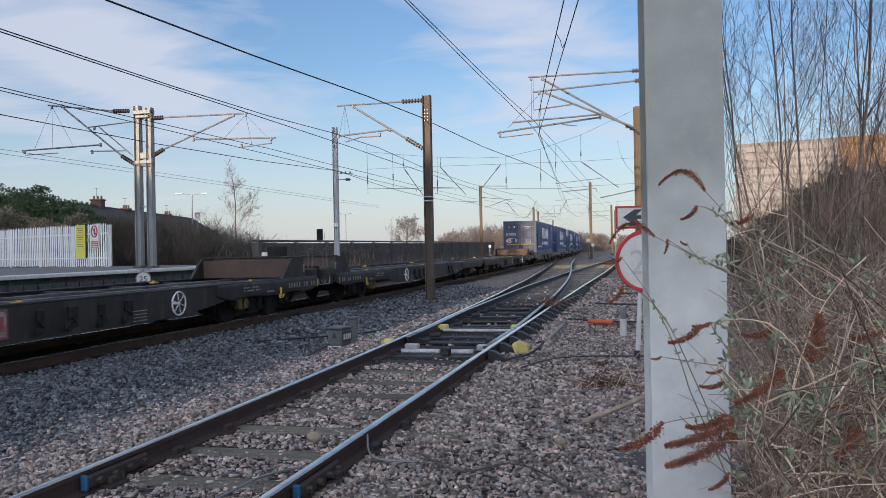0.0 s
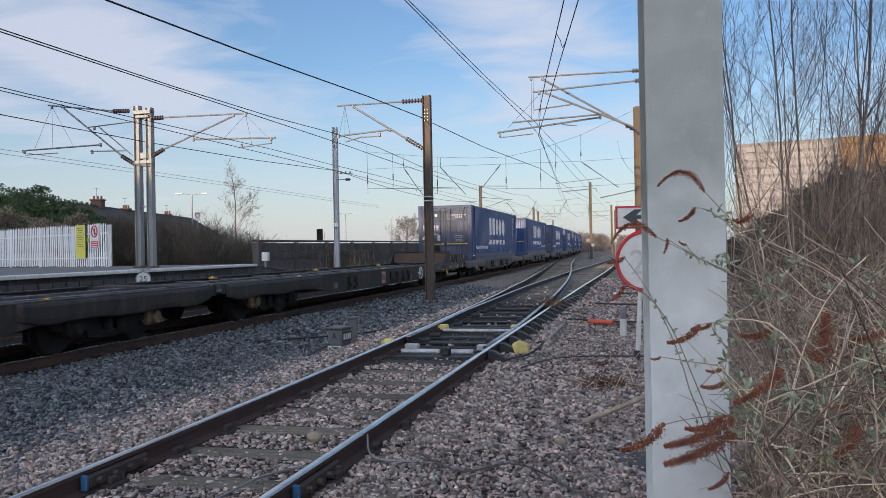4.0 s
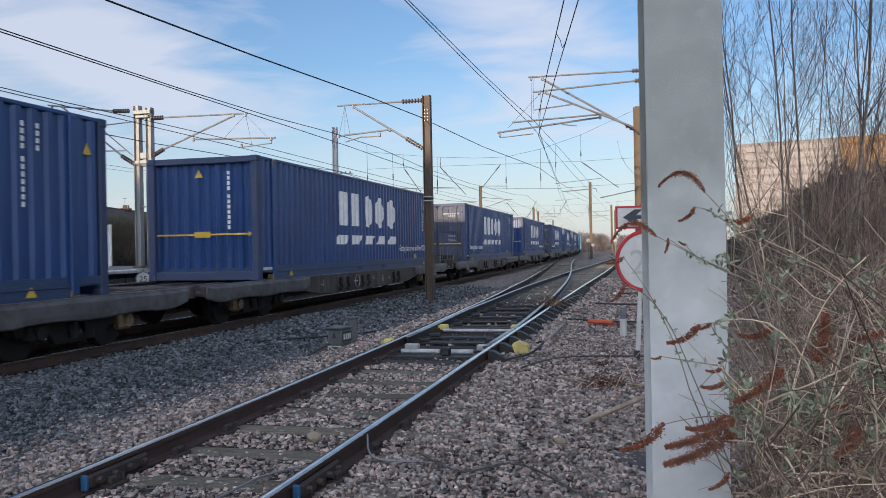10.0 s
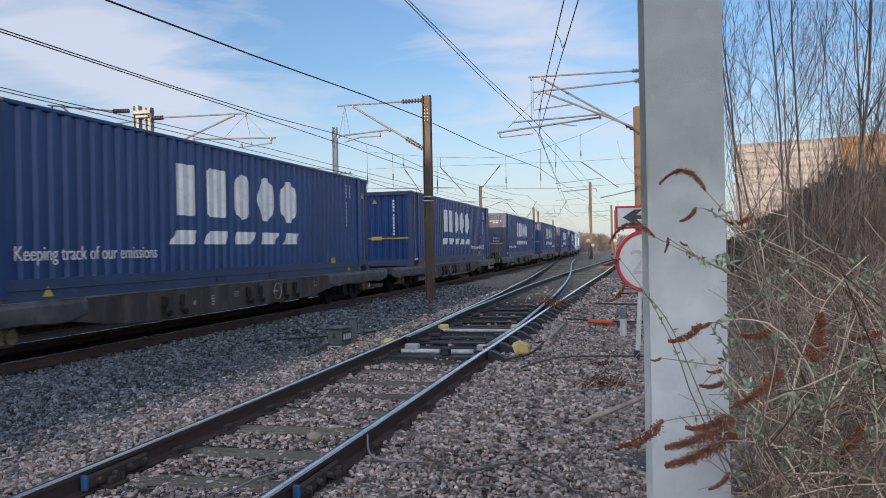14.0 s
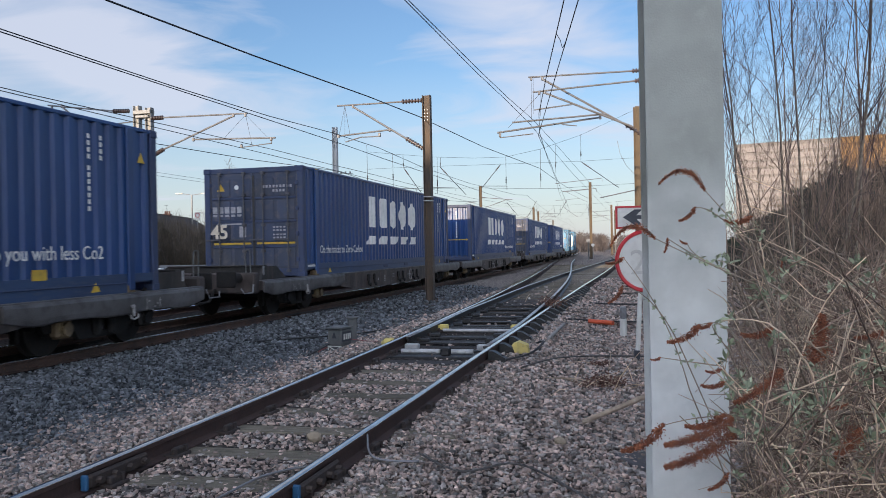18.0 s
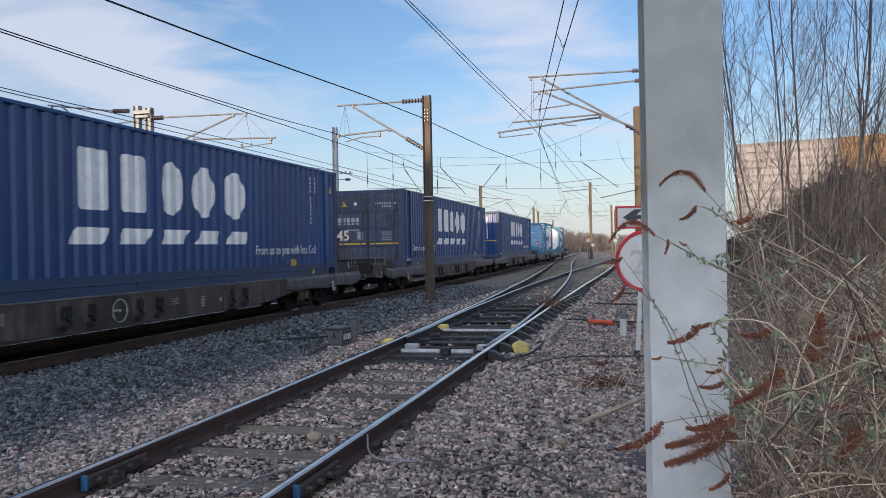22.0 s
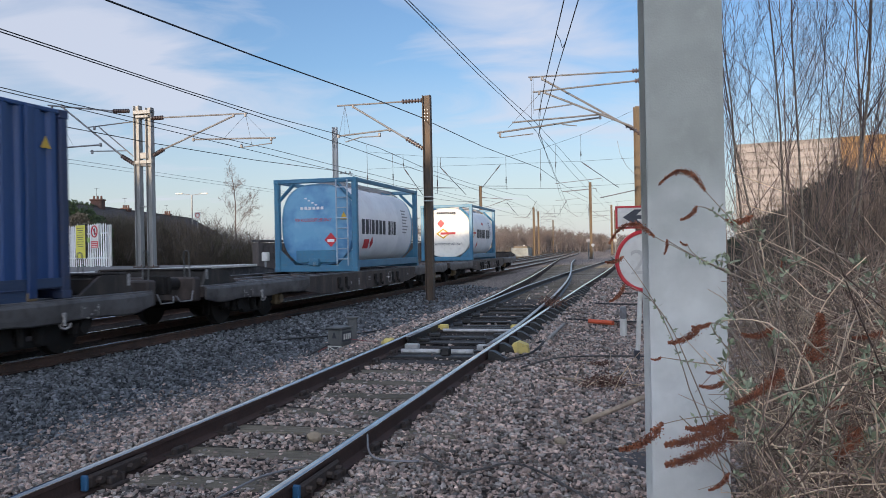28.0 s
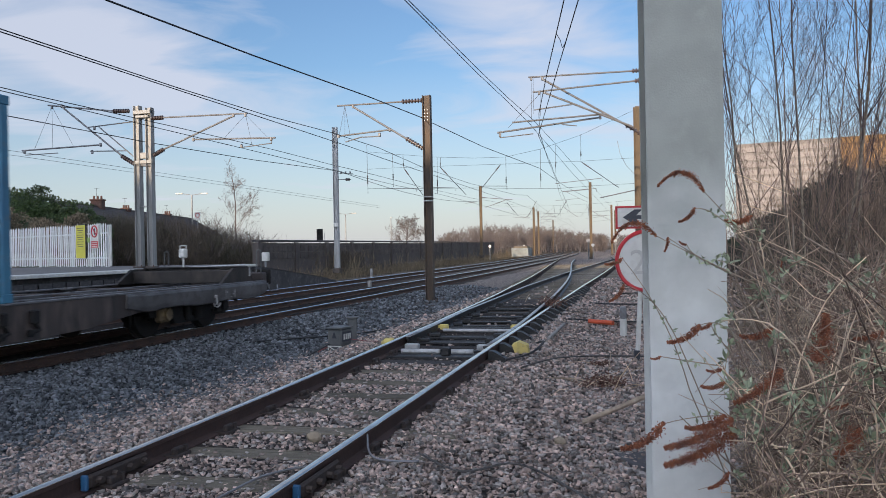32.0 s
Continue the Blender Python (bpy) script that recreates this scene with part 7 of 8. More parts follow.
    for i in range(4):
        part("figure_bar", M().box((0.137, -0.09 + i * 0.06, 0.28), (0.004, 0.03, 0.09)), m_sign, lc)
    lc2 = thing("location_case", pose(-1.52, 13.3, -0.28, 0, 0, 10), "small grey post box beside the other", "box")
    part("post", M().box((0, 0, 0.26), (0.15, 0.15, 0.52), bev=0.02), m_grey_cab, lc2)
    part("lid", M().box((0, 0, 0.53), (0.19, 0.19, 0.03), bev=0.008), m_grey_cab, lc2)
    # cables over the stones
    rng = random.Random(8)

    def cable(pts, r, material, label):
        ps = [Vector((x, y, ground_z(x, y) + 0.035 + dz)) for x, y, dz in pts]
        fine = []
        for i in range(len(ps) - 1):
            p0, p1, p2, p3 = ps[max(i - 1, 0)], ps[i], ps[i + 1], ps[min(i + 2, len(ps) - 1)]
            for k in range(6):
                u = k / 6
                fine.append(0.5 * ((2 * p1) + (p2 - p0) * u + (2 * p0 - 5 * p1 + 4 * p2 - p3) * u * u + (3 * p1 - p0 - 3 * p2 + p3) * u ** 3))
        fine.append(ps[-1])
        c = new("cable", M().tube(fine, r, 6).mesh("cable", material, True))
        tagged(c, label, "cable", "cables on the ballast")
    cable([(-2.1, 12.3, 0.0), (-1.95, 12.55, 0.05), (-1.8, 12.6, 0.10)], 0.012, m_black, "black cable to the trackside box")
    cable([(-2.0, 12.75, 0.0), (-1.95, 12.5, 0.03), (-1.85, 12.6, 0.06), (-1.9, 12.8, 0.03), (-1.75, 12.7, 0.08)], 0.007, m_dullred, "thin red cable coiled by the box")
    cable([(-1.45, 12.35, 0.1), (-1.2, 12.2, 0.03), (-1.0, 12.3, 0.0)], 0.005, m_dullred, "thin red cable by the box")
    cable([(0.9, 9.6, 0.0), (1.5, 10.4, 0.03), (2.4, 10.6, 0.02), (3.0, 10.3, 0.02)], 0.010, m_dustcable, "black cable lying on the ballast")
    cable([(0.75, 10.2, 0.0), (1.1, 10.4, 0.05), (1.35, 11.0, 0.12), (1.3, 11.4, 0.05)], 0.014, m_black, "black looped cable by the rail")
    cable([(-0.2, 5.7, 0.06), (0.1, 5.5, 0.02), (0.5, 5.7, 0.03), (0.85, 5.0, 0.02), (1.0, 4.6, 0.0)], 0.008, m_dustcable, "dusty grey cable crossing the ballast")
    cable([(-0.62, 6.3, 0.05), (-0.60, 6.1, 0.10), (-0.52, 5.75, 0.02), (-0.2, 5.7, 0.0)], 0.008, m_galvrod, "pale bond cable at the rail foot")
    cable([(-2.3, 4.55, 0.0), (-2.0, 4.6, 0.05), (-1.7, 4.5, 0.02), (-1.45, 4.75, 0.03), (-1.2, 5.3, 0.04), (-0.85, 5.55, 0.04)], 0.008, m_galvrod, "pale bond cable between the rails")
    for k in range(5):
        y = 15 + k * 3.6
        cable([(right_stock(y) + 0.5 + 0.2 * k, y, 0.0), (right_stock(y) + 1.6, y - 0.5 + 0.2 * k, 0.04), (right_stock(y) + 3.0, y + 0.4, 0.0)], 0.016, m_black, "black cable lying on the ballast")
    cable([(-3.2, 13.6, 0), (-2.6, 14.4, 0.02), (-1.6, 15.5, 0.02), (-0.9, 17.0, 0.0), (-0.6, 19.5, 0)], 0.014, m_black, "black cable lying on the ballast")
    cable([(-4.1, 17.5, 0), (-3.2, 19.4, 0.02), (-2.2, 22, 0.02), (-1.2, 25.5, 0.0)], 0.016, m_black, "black cable lying on the ballast")
    # fishplates on both rails, with their blue insulation
    for f, y in ((left_stock, 5.50), (right_stock, 5.22)):
        t = thing("fishplate", pose(f(y), y, siding_z(y), 0, 0, ang - 0.5), "rusty bolted joint bar with a blue insulated end", "rail joint")
        part("plate", M().box((0.055, 0.0, -0.085), (0.04, 0.62, 0.09), bev=0.015), m_chair, t)
        for i in range(4):
            part("bolt", M().tube([(0.07, -0.24 + i * 0.16, -0.085), (0.115, -0.24 + i * 0.16, -0.085)], 0.024, 6), m_chair, t)
        part("insulator", M().box((0.045, -0.33, -0.085), (0.05, 0.03, 0.10), bev=0.008), mat("blue_plastic", (0.02, 0.10, 0.21), (0.02, 0.08, 0.17), rough=0.5, scale=8), t, "blue insulating end piece")
    # pipes, planks and debris
    t = thing("orange_pipe", pose(2.42, 13.5, 0.10, 0, 0, -42), "short orange-red plastic pipe on the ballast", "pipe")
    part("pipe", M().tube([(0, 0, 0.0), (0.46, 0, -0.01)], 0.038, 10), m_orange, t)
    t = thing("marker_post", pose(2.86, 12.9, ground_z(2.86, 12.9), 0, 0, 0), "pale short post in the ballast", "post")
    part("post", M().tube([(0, 0, 0), (0, 0, 0.30)], 0.055, 12), m_sign, t)
    part("cap", M().box((0.0, 0, 0.40), (0.10, 0.08, 0.20), bev=0.02), m_galvrod, t)
    t = thing("steel_pipe", pose(1.19, 7.05, ground_z(1.19, 7.05) + 0.03, 0, 0, 0), "grey-brown pipe leaning out of the scrub", "pipe")
    part("pipe", M().tube([(0, 0, 0), (0.55, -0.02, 0.22), (1.0, 0.0, 0.40)], 0.024, 8), m_branch, t)
    t = thing("timber_plank", pose(1.81, 12.98, siding_z(13) - 0.10, 0, 0, 75.6), "pale plank lying beside the siding", "plank")
    part("plank", M().box((0, 0, 0), (2.3, 0.045, 0.04), bev=0.008), m_concrete, t)
    t = thing("ground_slab", pose(1.50, 5.9, ground_z(1.5, 5.9) + 0.0, 0, 0, 12), "dark slab half buried in ballast", "slab")
    part("slab", M().box((0, 0, 0), (0.4, 0.5, 0.05), bev=0.01), m_brickdark, t)
    for x, y, r in ((-1.05, 6.4, 0.065), (-0.1, 8.4, 0.04), (1.9, 9.0, 0.045), (0.9, 6.4, 0.05)):
        st = bmesh.new()
        bmesh.ops.create_icosphere(st, subdivisions=2, radius=r)
        for v in st.verts:
            v.co *= 1 + 0.25 * noise.noise(v.co * 18)
            v.co.z *= 0.7
        me = bpy.data.meshes.new("stone"); st.to_mesh(me); st.free()
        me.materials.append(mat("pale_stone", (0.33, 0.27, 0.19), (0.26, 0.21, 0.15), rough=0.9, scale=14, bump=0.3))
        ob = new("loose_stone", me)
        ob.matrix_basis = pose(x, y, ground_z(x, y) + r * 0.75)
        tagged(ob, "pale buff stone lying among grey ballast", "stone")

    hrng = np.random.default_rng(6)
    for x, y, z, n, sx, sy, sz, stems in ((2.25, 17.0, siding_z(17) - 0.03, 1100, 0.22, 0.55, 0.15, 8), (1.72, 8.75, ground_z(1.72, 8.75) + 0.02, 620, 0.22, 0.2, 0.10, 26), (1.95, 10.1, ground_z(1.95, 10.1) + 0.03, 160, 0.13, 0.07, 0.03, 2), (3.0, 14.4, ground_z(3.0, 14.4) + 0.03, 160, 0.2, 0.07, 0.03, 2)):
        t = thing("dead_leaf_heap", pose(x, y, z), "small heap of rust-brown dead flowers and twigs", "litter", "heaps of dead flowers")
        tw, ts = Twigs(3), Twigs(3)
        for i in range(n):
            c = hrng.normal(0, 1, 3) * np.array([sx, sy, sz]) * 0.55
            c[2] = abs(c[2])
            d = unit(hrng.normal(0, 1, 3)); u = unit(np.cross(d, hrng.normal(0, 1, 3)))
            tw.leaf(c, d, u, hrng.uniform(0.02, 0.045), hrng.uniform(0.006, 0.012))
        for i in range(stems):
            c = np.array([hrng.normal(0, sx), hrng.normal(0, sy), 0.0])
            d = unit(hrng.normal(0, 1, 3) * np.array([1, 1, 0.3]) + np.array([0, 0, 0.25]))
            e = c + d * hrng.uniform(0.15, 0.55)
            e[2] = max(e[2], 0.01)
            ts.stem([c, (c + e) / 2 + np.array([0, 0, 0.03]), e], 0.006, 0.003)
        part("dead_flower", tw.mesh("dead_flower", m_seed), None, t)["kind"] = "stuff"
        part("twig", ts.mesh("twig", m_straw), None, t)["kind"] = "stuff"


trackside()


def speed_sign():
    t = thing("speed_sign", pose(2.64, 10.45, -0.25, 0, 0, -6), "round white speed sign with red rim below an arrow board", "sign")
    part("post", M().tube([(-0.15, 0.03, 0), (-0.02, 0.05, 2.05)], 0.032, 10), m_sign, t, "leaning white post")
    part("post_band", M().box((-0.148, 0.03, 0.16), (0.07, 0.07, 0.16)), m_dark_letter, t)
    part("disc", M().tube([(0, 0.012, 1.40), (0, -0.012, 1.40)], 0.41, 40), m_sign, t)
    pts = [(0.385 * math.cos(q * math.pi / 20), -0.016, 1.40 + 0.385 * math.sin(q * math.pi / 20)) for q in range(41)]
    part("rim", M().tube(pts, 0.026, 6, caps=False), m_red, t, "red rim")
    q = part("figures", letters("20", 0.46, mat("faded_figures", (0.42, 0.41, 0.38), (0.50, 0.49, 0.45), rough=0.6, scale=6), "CENTER"), None, t, "faded figures")
    q.matrix_basis = Matrix.Translation((0, -0.016, 1.23)) @ Matrix.Rotation(radians(90), 4, "X")
    part("arrow_board", M().box((0, 0, 1.97), (0.76, 0.02, 0.27), bev=0.006), m_sign, t)
    part("board_rim", M().box((0, -0.004, 2.105), (0.78, 0.03, 0.025)).box((0, -0.004, 1.835), (0.78, 0.03, 0.025)).box((-0.38, -0.004, 1.97), (0.025, 0.03, 0.29)).box((0.38, -0.004, 1.97), (0.025, 0.03, 0.29)), m_red, t, "red border")
    part("arrow", M().prism([(-0.30, 1.97), (-0.15, 2.07), (-0.05, 2.07), (-0.13, 1.995), (0.30, 1.995), (0.30, 1.945), (-0.13, 1.945), (-0.05, 1.87), (-0.15, 1.87)], 1, -0.016, -0.012), m_dark_letter, t, "dark arrow")


speed_sign()

# ---- plants ----


def bare_tree(tw, rng, base, height, r, lean=(0, 0), spread=0.5, levels=3, first=0.25, count=18, up=0.6, droop=0.0, reach=0.55, rmin=0.0017, thin=0.25):
    """A trunk with limbs and twigs."""
    def grow(p, d, length, rad, level):
        k = 7 if level == 0 else 5 if level == 1 else 4
        pts = [np.array(p, dtype=float)]
        d = unit(np.array(d, dtype=float))
        for i in range(k):
            d = unit(d + rng.normal(0, 0.05 + 0.085 * level, 3) + np.array([0, 0, (0.05 if level == 0 else 0.12 * up) - droop * level * 0.06]))
            pts.append(pts[-1] + d * length / k)
        tw.stem(pts, rad, rad * (0.25 if level < levels - 1 else 0.4))
        if level >= levels - 1:
            return
        n = count if level == 0 else max(3, int(count * 0.6))
        for q in range(n):
            u = first + (0.97 - first) * (q + rng.random()) / n if level == 0 else 0.2 + 0.75 * (q + rng.random()) / n
            i = min(int(u * k), k - 1)
            f = u * k - i
            o = pts[i] * (1 - f) + pts[i + 1] * f
            ax = unit(pts[i + 1] - pts[i])
            side = rng.normal(0, 1, 3); side -= ax * side.dot(ax); side = unit(side)
            nd = unit(ax * (1 - spread) + side * spread + np.array([0, 0, up * 0.25]))
            ln = length * (reach if level == 0 else 0.5) * (1.05 - 0.6 * u) * rng.uniform(0.7, 1.2)
            grow(o, nd, ln, max(rad * thin * (1.1 - u * 0.6), rmin), level + 1)
    grow(base, (lean[0], lean[1], 1.0), height, r, 0)


def tree_thing(name, x, y, height, r, material, label, seed, z=None, group="", **kw):
    rng = np.random.default_rng(seed)
    z = ground_z(x, y) - 0.05 if z is None else z
    t = thing(name, pose(x, y, z), label, "tree", group)
    tw2 = Twigs(3)
    bare_tree(tw2, rng, (0, 0, 0), height, r, **kw)
    # the first stem collected is the trunk
    n0 = 3
    verts0 = np.concatenate(tw2.v[:n0])
    tris0 = tw2.t[:n0 * 2 * 7]
    rest = Twigs(3)
    rest.v = tw2.v[n0:]
    off = len(verts0)
    rest.t = [(a - off, b - off, c - off) for a, b, c in tw2.t[n0 * 2 * 7:]]
    part("trunk", fast("trunk", verts0, tris0, material), None, t)
    part("crown", rest.mesh("crown", m_crown if material in (m_birch, m_bark) else material), None, t, "bare twiggy crown")
    return t


def right_trees():
    """Young birches and alders in loose clumps: bearing across the view, distance, height, foot radius, lean."""
    rng = random.Random(21)
    spots = ((0.372, 9.0, 5.0, 0.014, -0.12), (0.408, 9.5, 5.6, 0.024, -0.24), (0.414, 9.6, 6.6, 0.024, -0.14), (0.436, 10.2, 6.2, 0.018, -0.05), (0.451, 10.0, 6.8, 0.028, -0.19), (0.454, 10.2, 7.4, 0.030, 0.01),
             (0.468, 11.0, 6.3, 0.018, 0.10), (0.486, 10.5, 8.0, 0.038, 0.03), (0.492, 10.6, 7.4, 0.024, 0.07), (0.520, 11.0, 7.4, 0.028, 0.02), (0.538, 12.0, 7.0, 0.020, 0.06),
             (0.390, 12.0, 4.6, 0.014, 0.04), (0.428, 13.0, 5.6, 0.017, 0.10), (0.477, 13.5, 6.4, 0.020, -0.12), (0.502, 13.5, 6.2, 0.020, 0.0))
    for i, (b, y, h, r, lean) in enumerate(spots):
        tree_thing("birch_sapling", b * y, y, h, r * 0.82, m_birch if i % 3 else m_bark, "slender bare young birch with fine upswept twigs", 100 + i, group="saplings by the siding",
                   lean=(lean, rng.uniform(-.10, .10)), spread=0.40, levels=4, first=0.14, count=12, up=0.85, reach=0.42, rmin=0.0017, thin=0.31)


right_trees()
tree_thing("bare_tree", -20.4, 80.0, 8.6, 0.13, m_twig, "pale bare tree behind the station scrub", 5, z=0.0, spread=0.60, levels=4, first=0.14, count=18, up=0.5, reach=0.58, rmin=0.008)
tree_thing("bare_tree", -6.9, 150.0, 6.6, 0.24, m_twig, "bare round-headed tree beyond the wall", 6, z=0.0, spread=0.74, levels=4, first=0.28, count=24, up=0.42, reach=0.78, rmin=0.013)


def far_woods():
    rng = np.random.default_rng(12)
    tw = Twigs(3)
    for i in range(250):
        u = i / 250
        xs = rng.uniform(770, 1120)
        Y = rng.uniform(190, 330)
        top = np.interp(xs, (770, 800, 860, 900, 960, 1000, 1060, 1120), (416, 398, 388, 389, 394, 400, 409, 412))
        X = (xs - 784) / 1428 * Y
        h = (437 - top) / 1428 * Y * rng.uniform(0.72, 1.05) + 1.3
        bare_tree(tw, rng, (X, Y, -0.4), max(3.0, h * 0.8), 0.14, spread=0.55, levels=3, first=0.06, count=20, up=0.35, rmin=0.022)
    ob = new("far_woods", tw.mesh("far_woods", m_twig))
    tagged(ob, "brown bare woodland along the distant line", "woods", kind="stuff")
    # low scrub on both sides at middle distance
    tw = Twigs(3)
    for i in range(760):
        s = rng.uniform(36, 150)
        e = rng.uniform(8.2, 11.6)
        q = trk(s, e)
        h = rng.uniform(0.3, 1.0) * (1.9 if rng.random() < 0.10 else 1.0)
        for k in range(6):
            d = unit(np.array([rng.normal(0, 0.5), rng.normal(0, 0.5), 1.2]))
            b = np.array([q.x + rng.normal(0, .3), q.y + rng.normal(0, .6), ground_z(q.x, q.y) - 0.05])
            m_ = b + d * h * 0.6 + rng.normal(0, .05, 3)
            tw.stem([b, m_, b + d * h + rng.normal(0, .12, 3)], 0.02, 0.006)
    tagged(new("dry_scrub", tw.mesh("dry_scrub", m_grass)), "dry brown grass and scrub below the wall", "scrub", kind="stuff")


far_woods()


def leaf_mass(name, label, blobs, count, size, material, seed, lump=0.5, core=0.86):
    """Leaves in many small clumps over rounded volumes, with a dark inner body."""
    rng = np.random.default_rng(seed)
    tw = Twigs(3)
    vol = np.array([b[3] * b[4] * b[5] for b in blobs]) ** 0.66
    vol /= vol.sum()
    for b, w in zip(blobs, vol):
        total, per = int(count * w), 70
        for k in range(max(1, total // per)):
            d = unit(rng.normal(0, 1, 3))
            if d[1] > 0.45:
                d[1] = -d[1]
            rr = rng.uniform(0.70, 0.98) * (1 + 0.22 * noise.noise(Vector(d * 2.3 + b[0])))
            c = np.array(b[:3]) + d * np.array(b[3:6]) * rr
            if c[2] < -0.3:
                continue
            r = lump * rng.uniform(0.5, 1.25)
            D = rng.normal(0, 1, (per, 3)); D /= np.linalg.norm(D, axis=1)[:, None]
            D[:, 2] = np.where(D[:, 2] < -0.3, -D[:, 2], D[:, 2])
            C = c + D * (r * np.array([1, 1, 0.75])) * rng.uniform(0.75, 1.08, (per, 1))
            E = D + rng.normal(0, 0.6, (per, 3)); E /= np.linalg.norm(E, axis=1)[:, None]
            U = np.cross(E, rng.normal(0, 1, (per, 3))); U /= np.linalg.norm(U, axis=1)[:, None]
            for i in range(per):
                tw.leaf(C[i], E[i], U[i], size * rng.uniform(0.6, 1.5), size * rng.uniform(0.25, 0.5))
        kx, ky = 14, 9
        g = []
        for j in range(ky + 1):
            for i in range(kx):
                th, ph = math.pi * j / ky, 2 * math.pi * i / kx
                d = np.array([math.sin(th) * math.cos(ph), math.sin(th) * math.sin(ph), math.cos(th)])
                g.append(np.array(b[:3]) + d * np.array(b[3:6]) * core * (1 + 0.2 * noise.noise(Vector(d * 2.6 + b[1]))))
        tw.v.append(np.array(g))
        for j in range(ky):
            for i in range(kx):
                p0, p1 = tw.c + j * kx + i, tw.c + j * kx + (i + 1) % kx
                tw.t += [(p0, p0 + kx, p1 + kx), (p0, p1 + kx, p1)]
        tw.c += len(g)
    tagged(new(name, tw.mesh(name, material)), label, "bush", kind="stuff")
    return tw


leaf_mass("evergreen_bush", "dense dark green evergreen bushes behind the fence",
          [(-27, 47, 2.6, 4.2, 3, 2.75), (-23.6, 46, 2.5, 3.0, 3, 2.65), (-31, 48, 2.4, 4.5, 3, 2.9), (-21.0, 46, 2.0, 1.9, 2.4, 2.4)], 130000, 0.11, m_evergreen, 31, 0.38)
leaf_mass("brown_bush", "tan-leaved rounded winter shrubs above the fence", [(-21.7, 40.3, 2.1, 1.15, 1.0, 1.6), (-19.7, 40.3, 1.9, 1.0, 1.0, 1.4), (-18.0, 40.0, 2.1, 0.7, 0.9, 1.25), (-23.5, 40.3, 2.1, 1.1, 1.0, 1.6)], 46000, 0.10, m_tanleaf, 32, 0.30, 0.55)


def scrub_mound(name, label, line, count, hgt, material, seed, thick=0.012):
    """Twiggy scrub over a ridge given by (x, y, top z)."""
    rng = np.random.default_rng(seed)
    tw = Twigs(3)
    L = np.array(line)
    for i in range(count):
        u = rng.random() * (len(L) - 1)
        k = int(u); f = u - k
        c = L[k] * (1 - f) + L[k + 1] * f
        z0 = rng.uniform(-0.2, c[2] * 0.8)
        p = np.array([c[0] + rng.normal(0, 1.2), c[1] + rng.normal(0, 2.0), z0])
        for j in range(4):
            d = unit(np.array([rng.normal(0, .6), rng.normal(0, .6), 1.0]))
            q = p + d * hgt * rng.uniform(0.4, 1.0)
            q[2] = min(q[2], c[2] * 1.04 + rng.uniform(-.2, .25))
            tw.stem([p, (p + q) / 2 + rng.normal(0, .1, 3), q], thick, thick * 0.3)
    tagged(new(name, tw.mesh(name, material)), label, "scrub", kind="stuff")


scrub_mound("bank_scrub", "brown twiggy scrub covering a bank by the station", [(-23.4, 52, 3.9), (-22.4, 53, 4.2), (-20.5, 53, 4.3), (-18.2, 54, 3.9), (-16.7, 54, 3.3), (-14.5, 54, 2.5), (-13, 55, 1.95), (-11.5, 56, 1.8), (-9.5, 57, 1.6), (-7.5, 58, 1.1)], 8200, 1.0, m_bankscrub, 41, 0.014)
scrub_mound("bank_whips", "pale bare twigs standing above the scrub bank", [(-22.4, 53, 4.0), (-20.5, 53, 4.3), (-18.2, 54, 4.0), (-16.2, 54, 3.6), (-14.5, 54, 3.0), (-13, 55, 2.5)], 420, 2.0, m_twig, 44, 0.013)
leaf_mass("bank_ivy", "dark ivy and leaf litter on the scrub bank", [(-21.6, 53.5, 0.9, 2.6, 2, 2.9), (-18.6, 54.5, 0.8, 2.6, 2, 2.7), (-15.6, 55, 0.5, 2.4, 2, 1.8), (-12.8, 56, 0.4, 2.0, 2, 1.3), (-10.6, 57, 0.3, 1.6, 2, 0.9)], 42000, 0.13, m_bankscrub, 42, 0.4)
leaf_mass("dark_hedge", "dark evergreen hedge bank behind the saplings", [(16.6, 42, 0.7, 1.3, 2.5, 1.5), (17.8, 41.5, 1.0, 1.1, 2.5, 2.2), (19.0, 41, 1.7, 1.1, 2.5, 2.75), (20.4, 41, 2.2, 1.6, 3, 2.9), (22.6, 41, 2.2, 2.2, 3, 2.8), (25.4, 41, 2.2, 2.6, 3, 2.5), (14.6, 42, 0.2, 2.4, 3, 1.2)], 110000, 0.12, m_ivy, 43, 0.42)


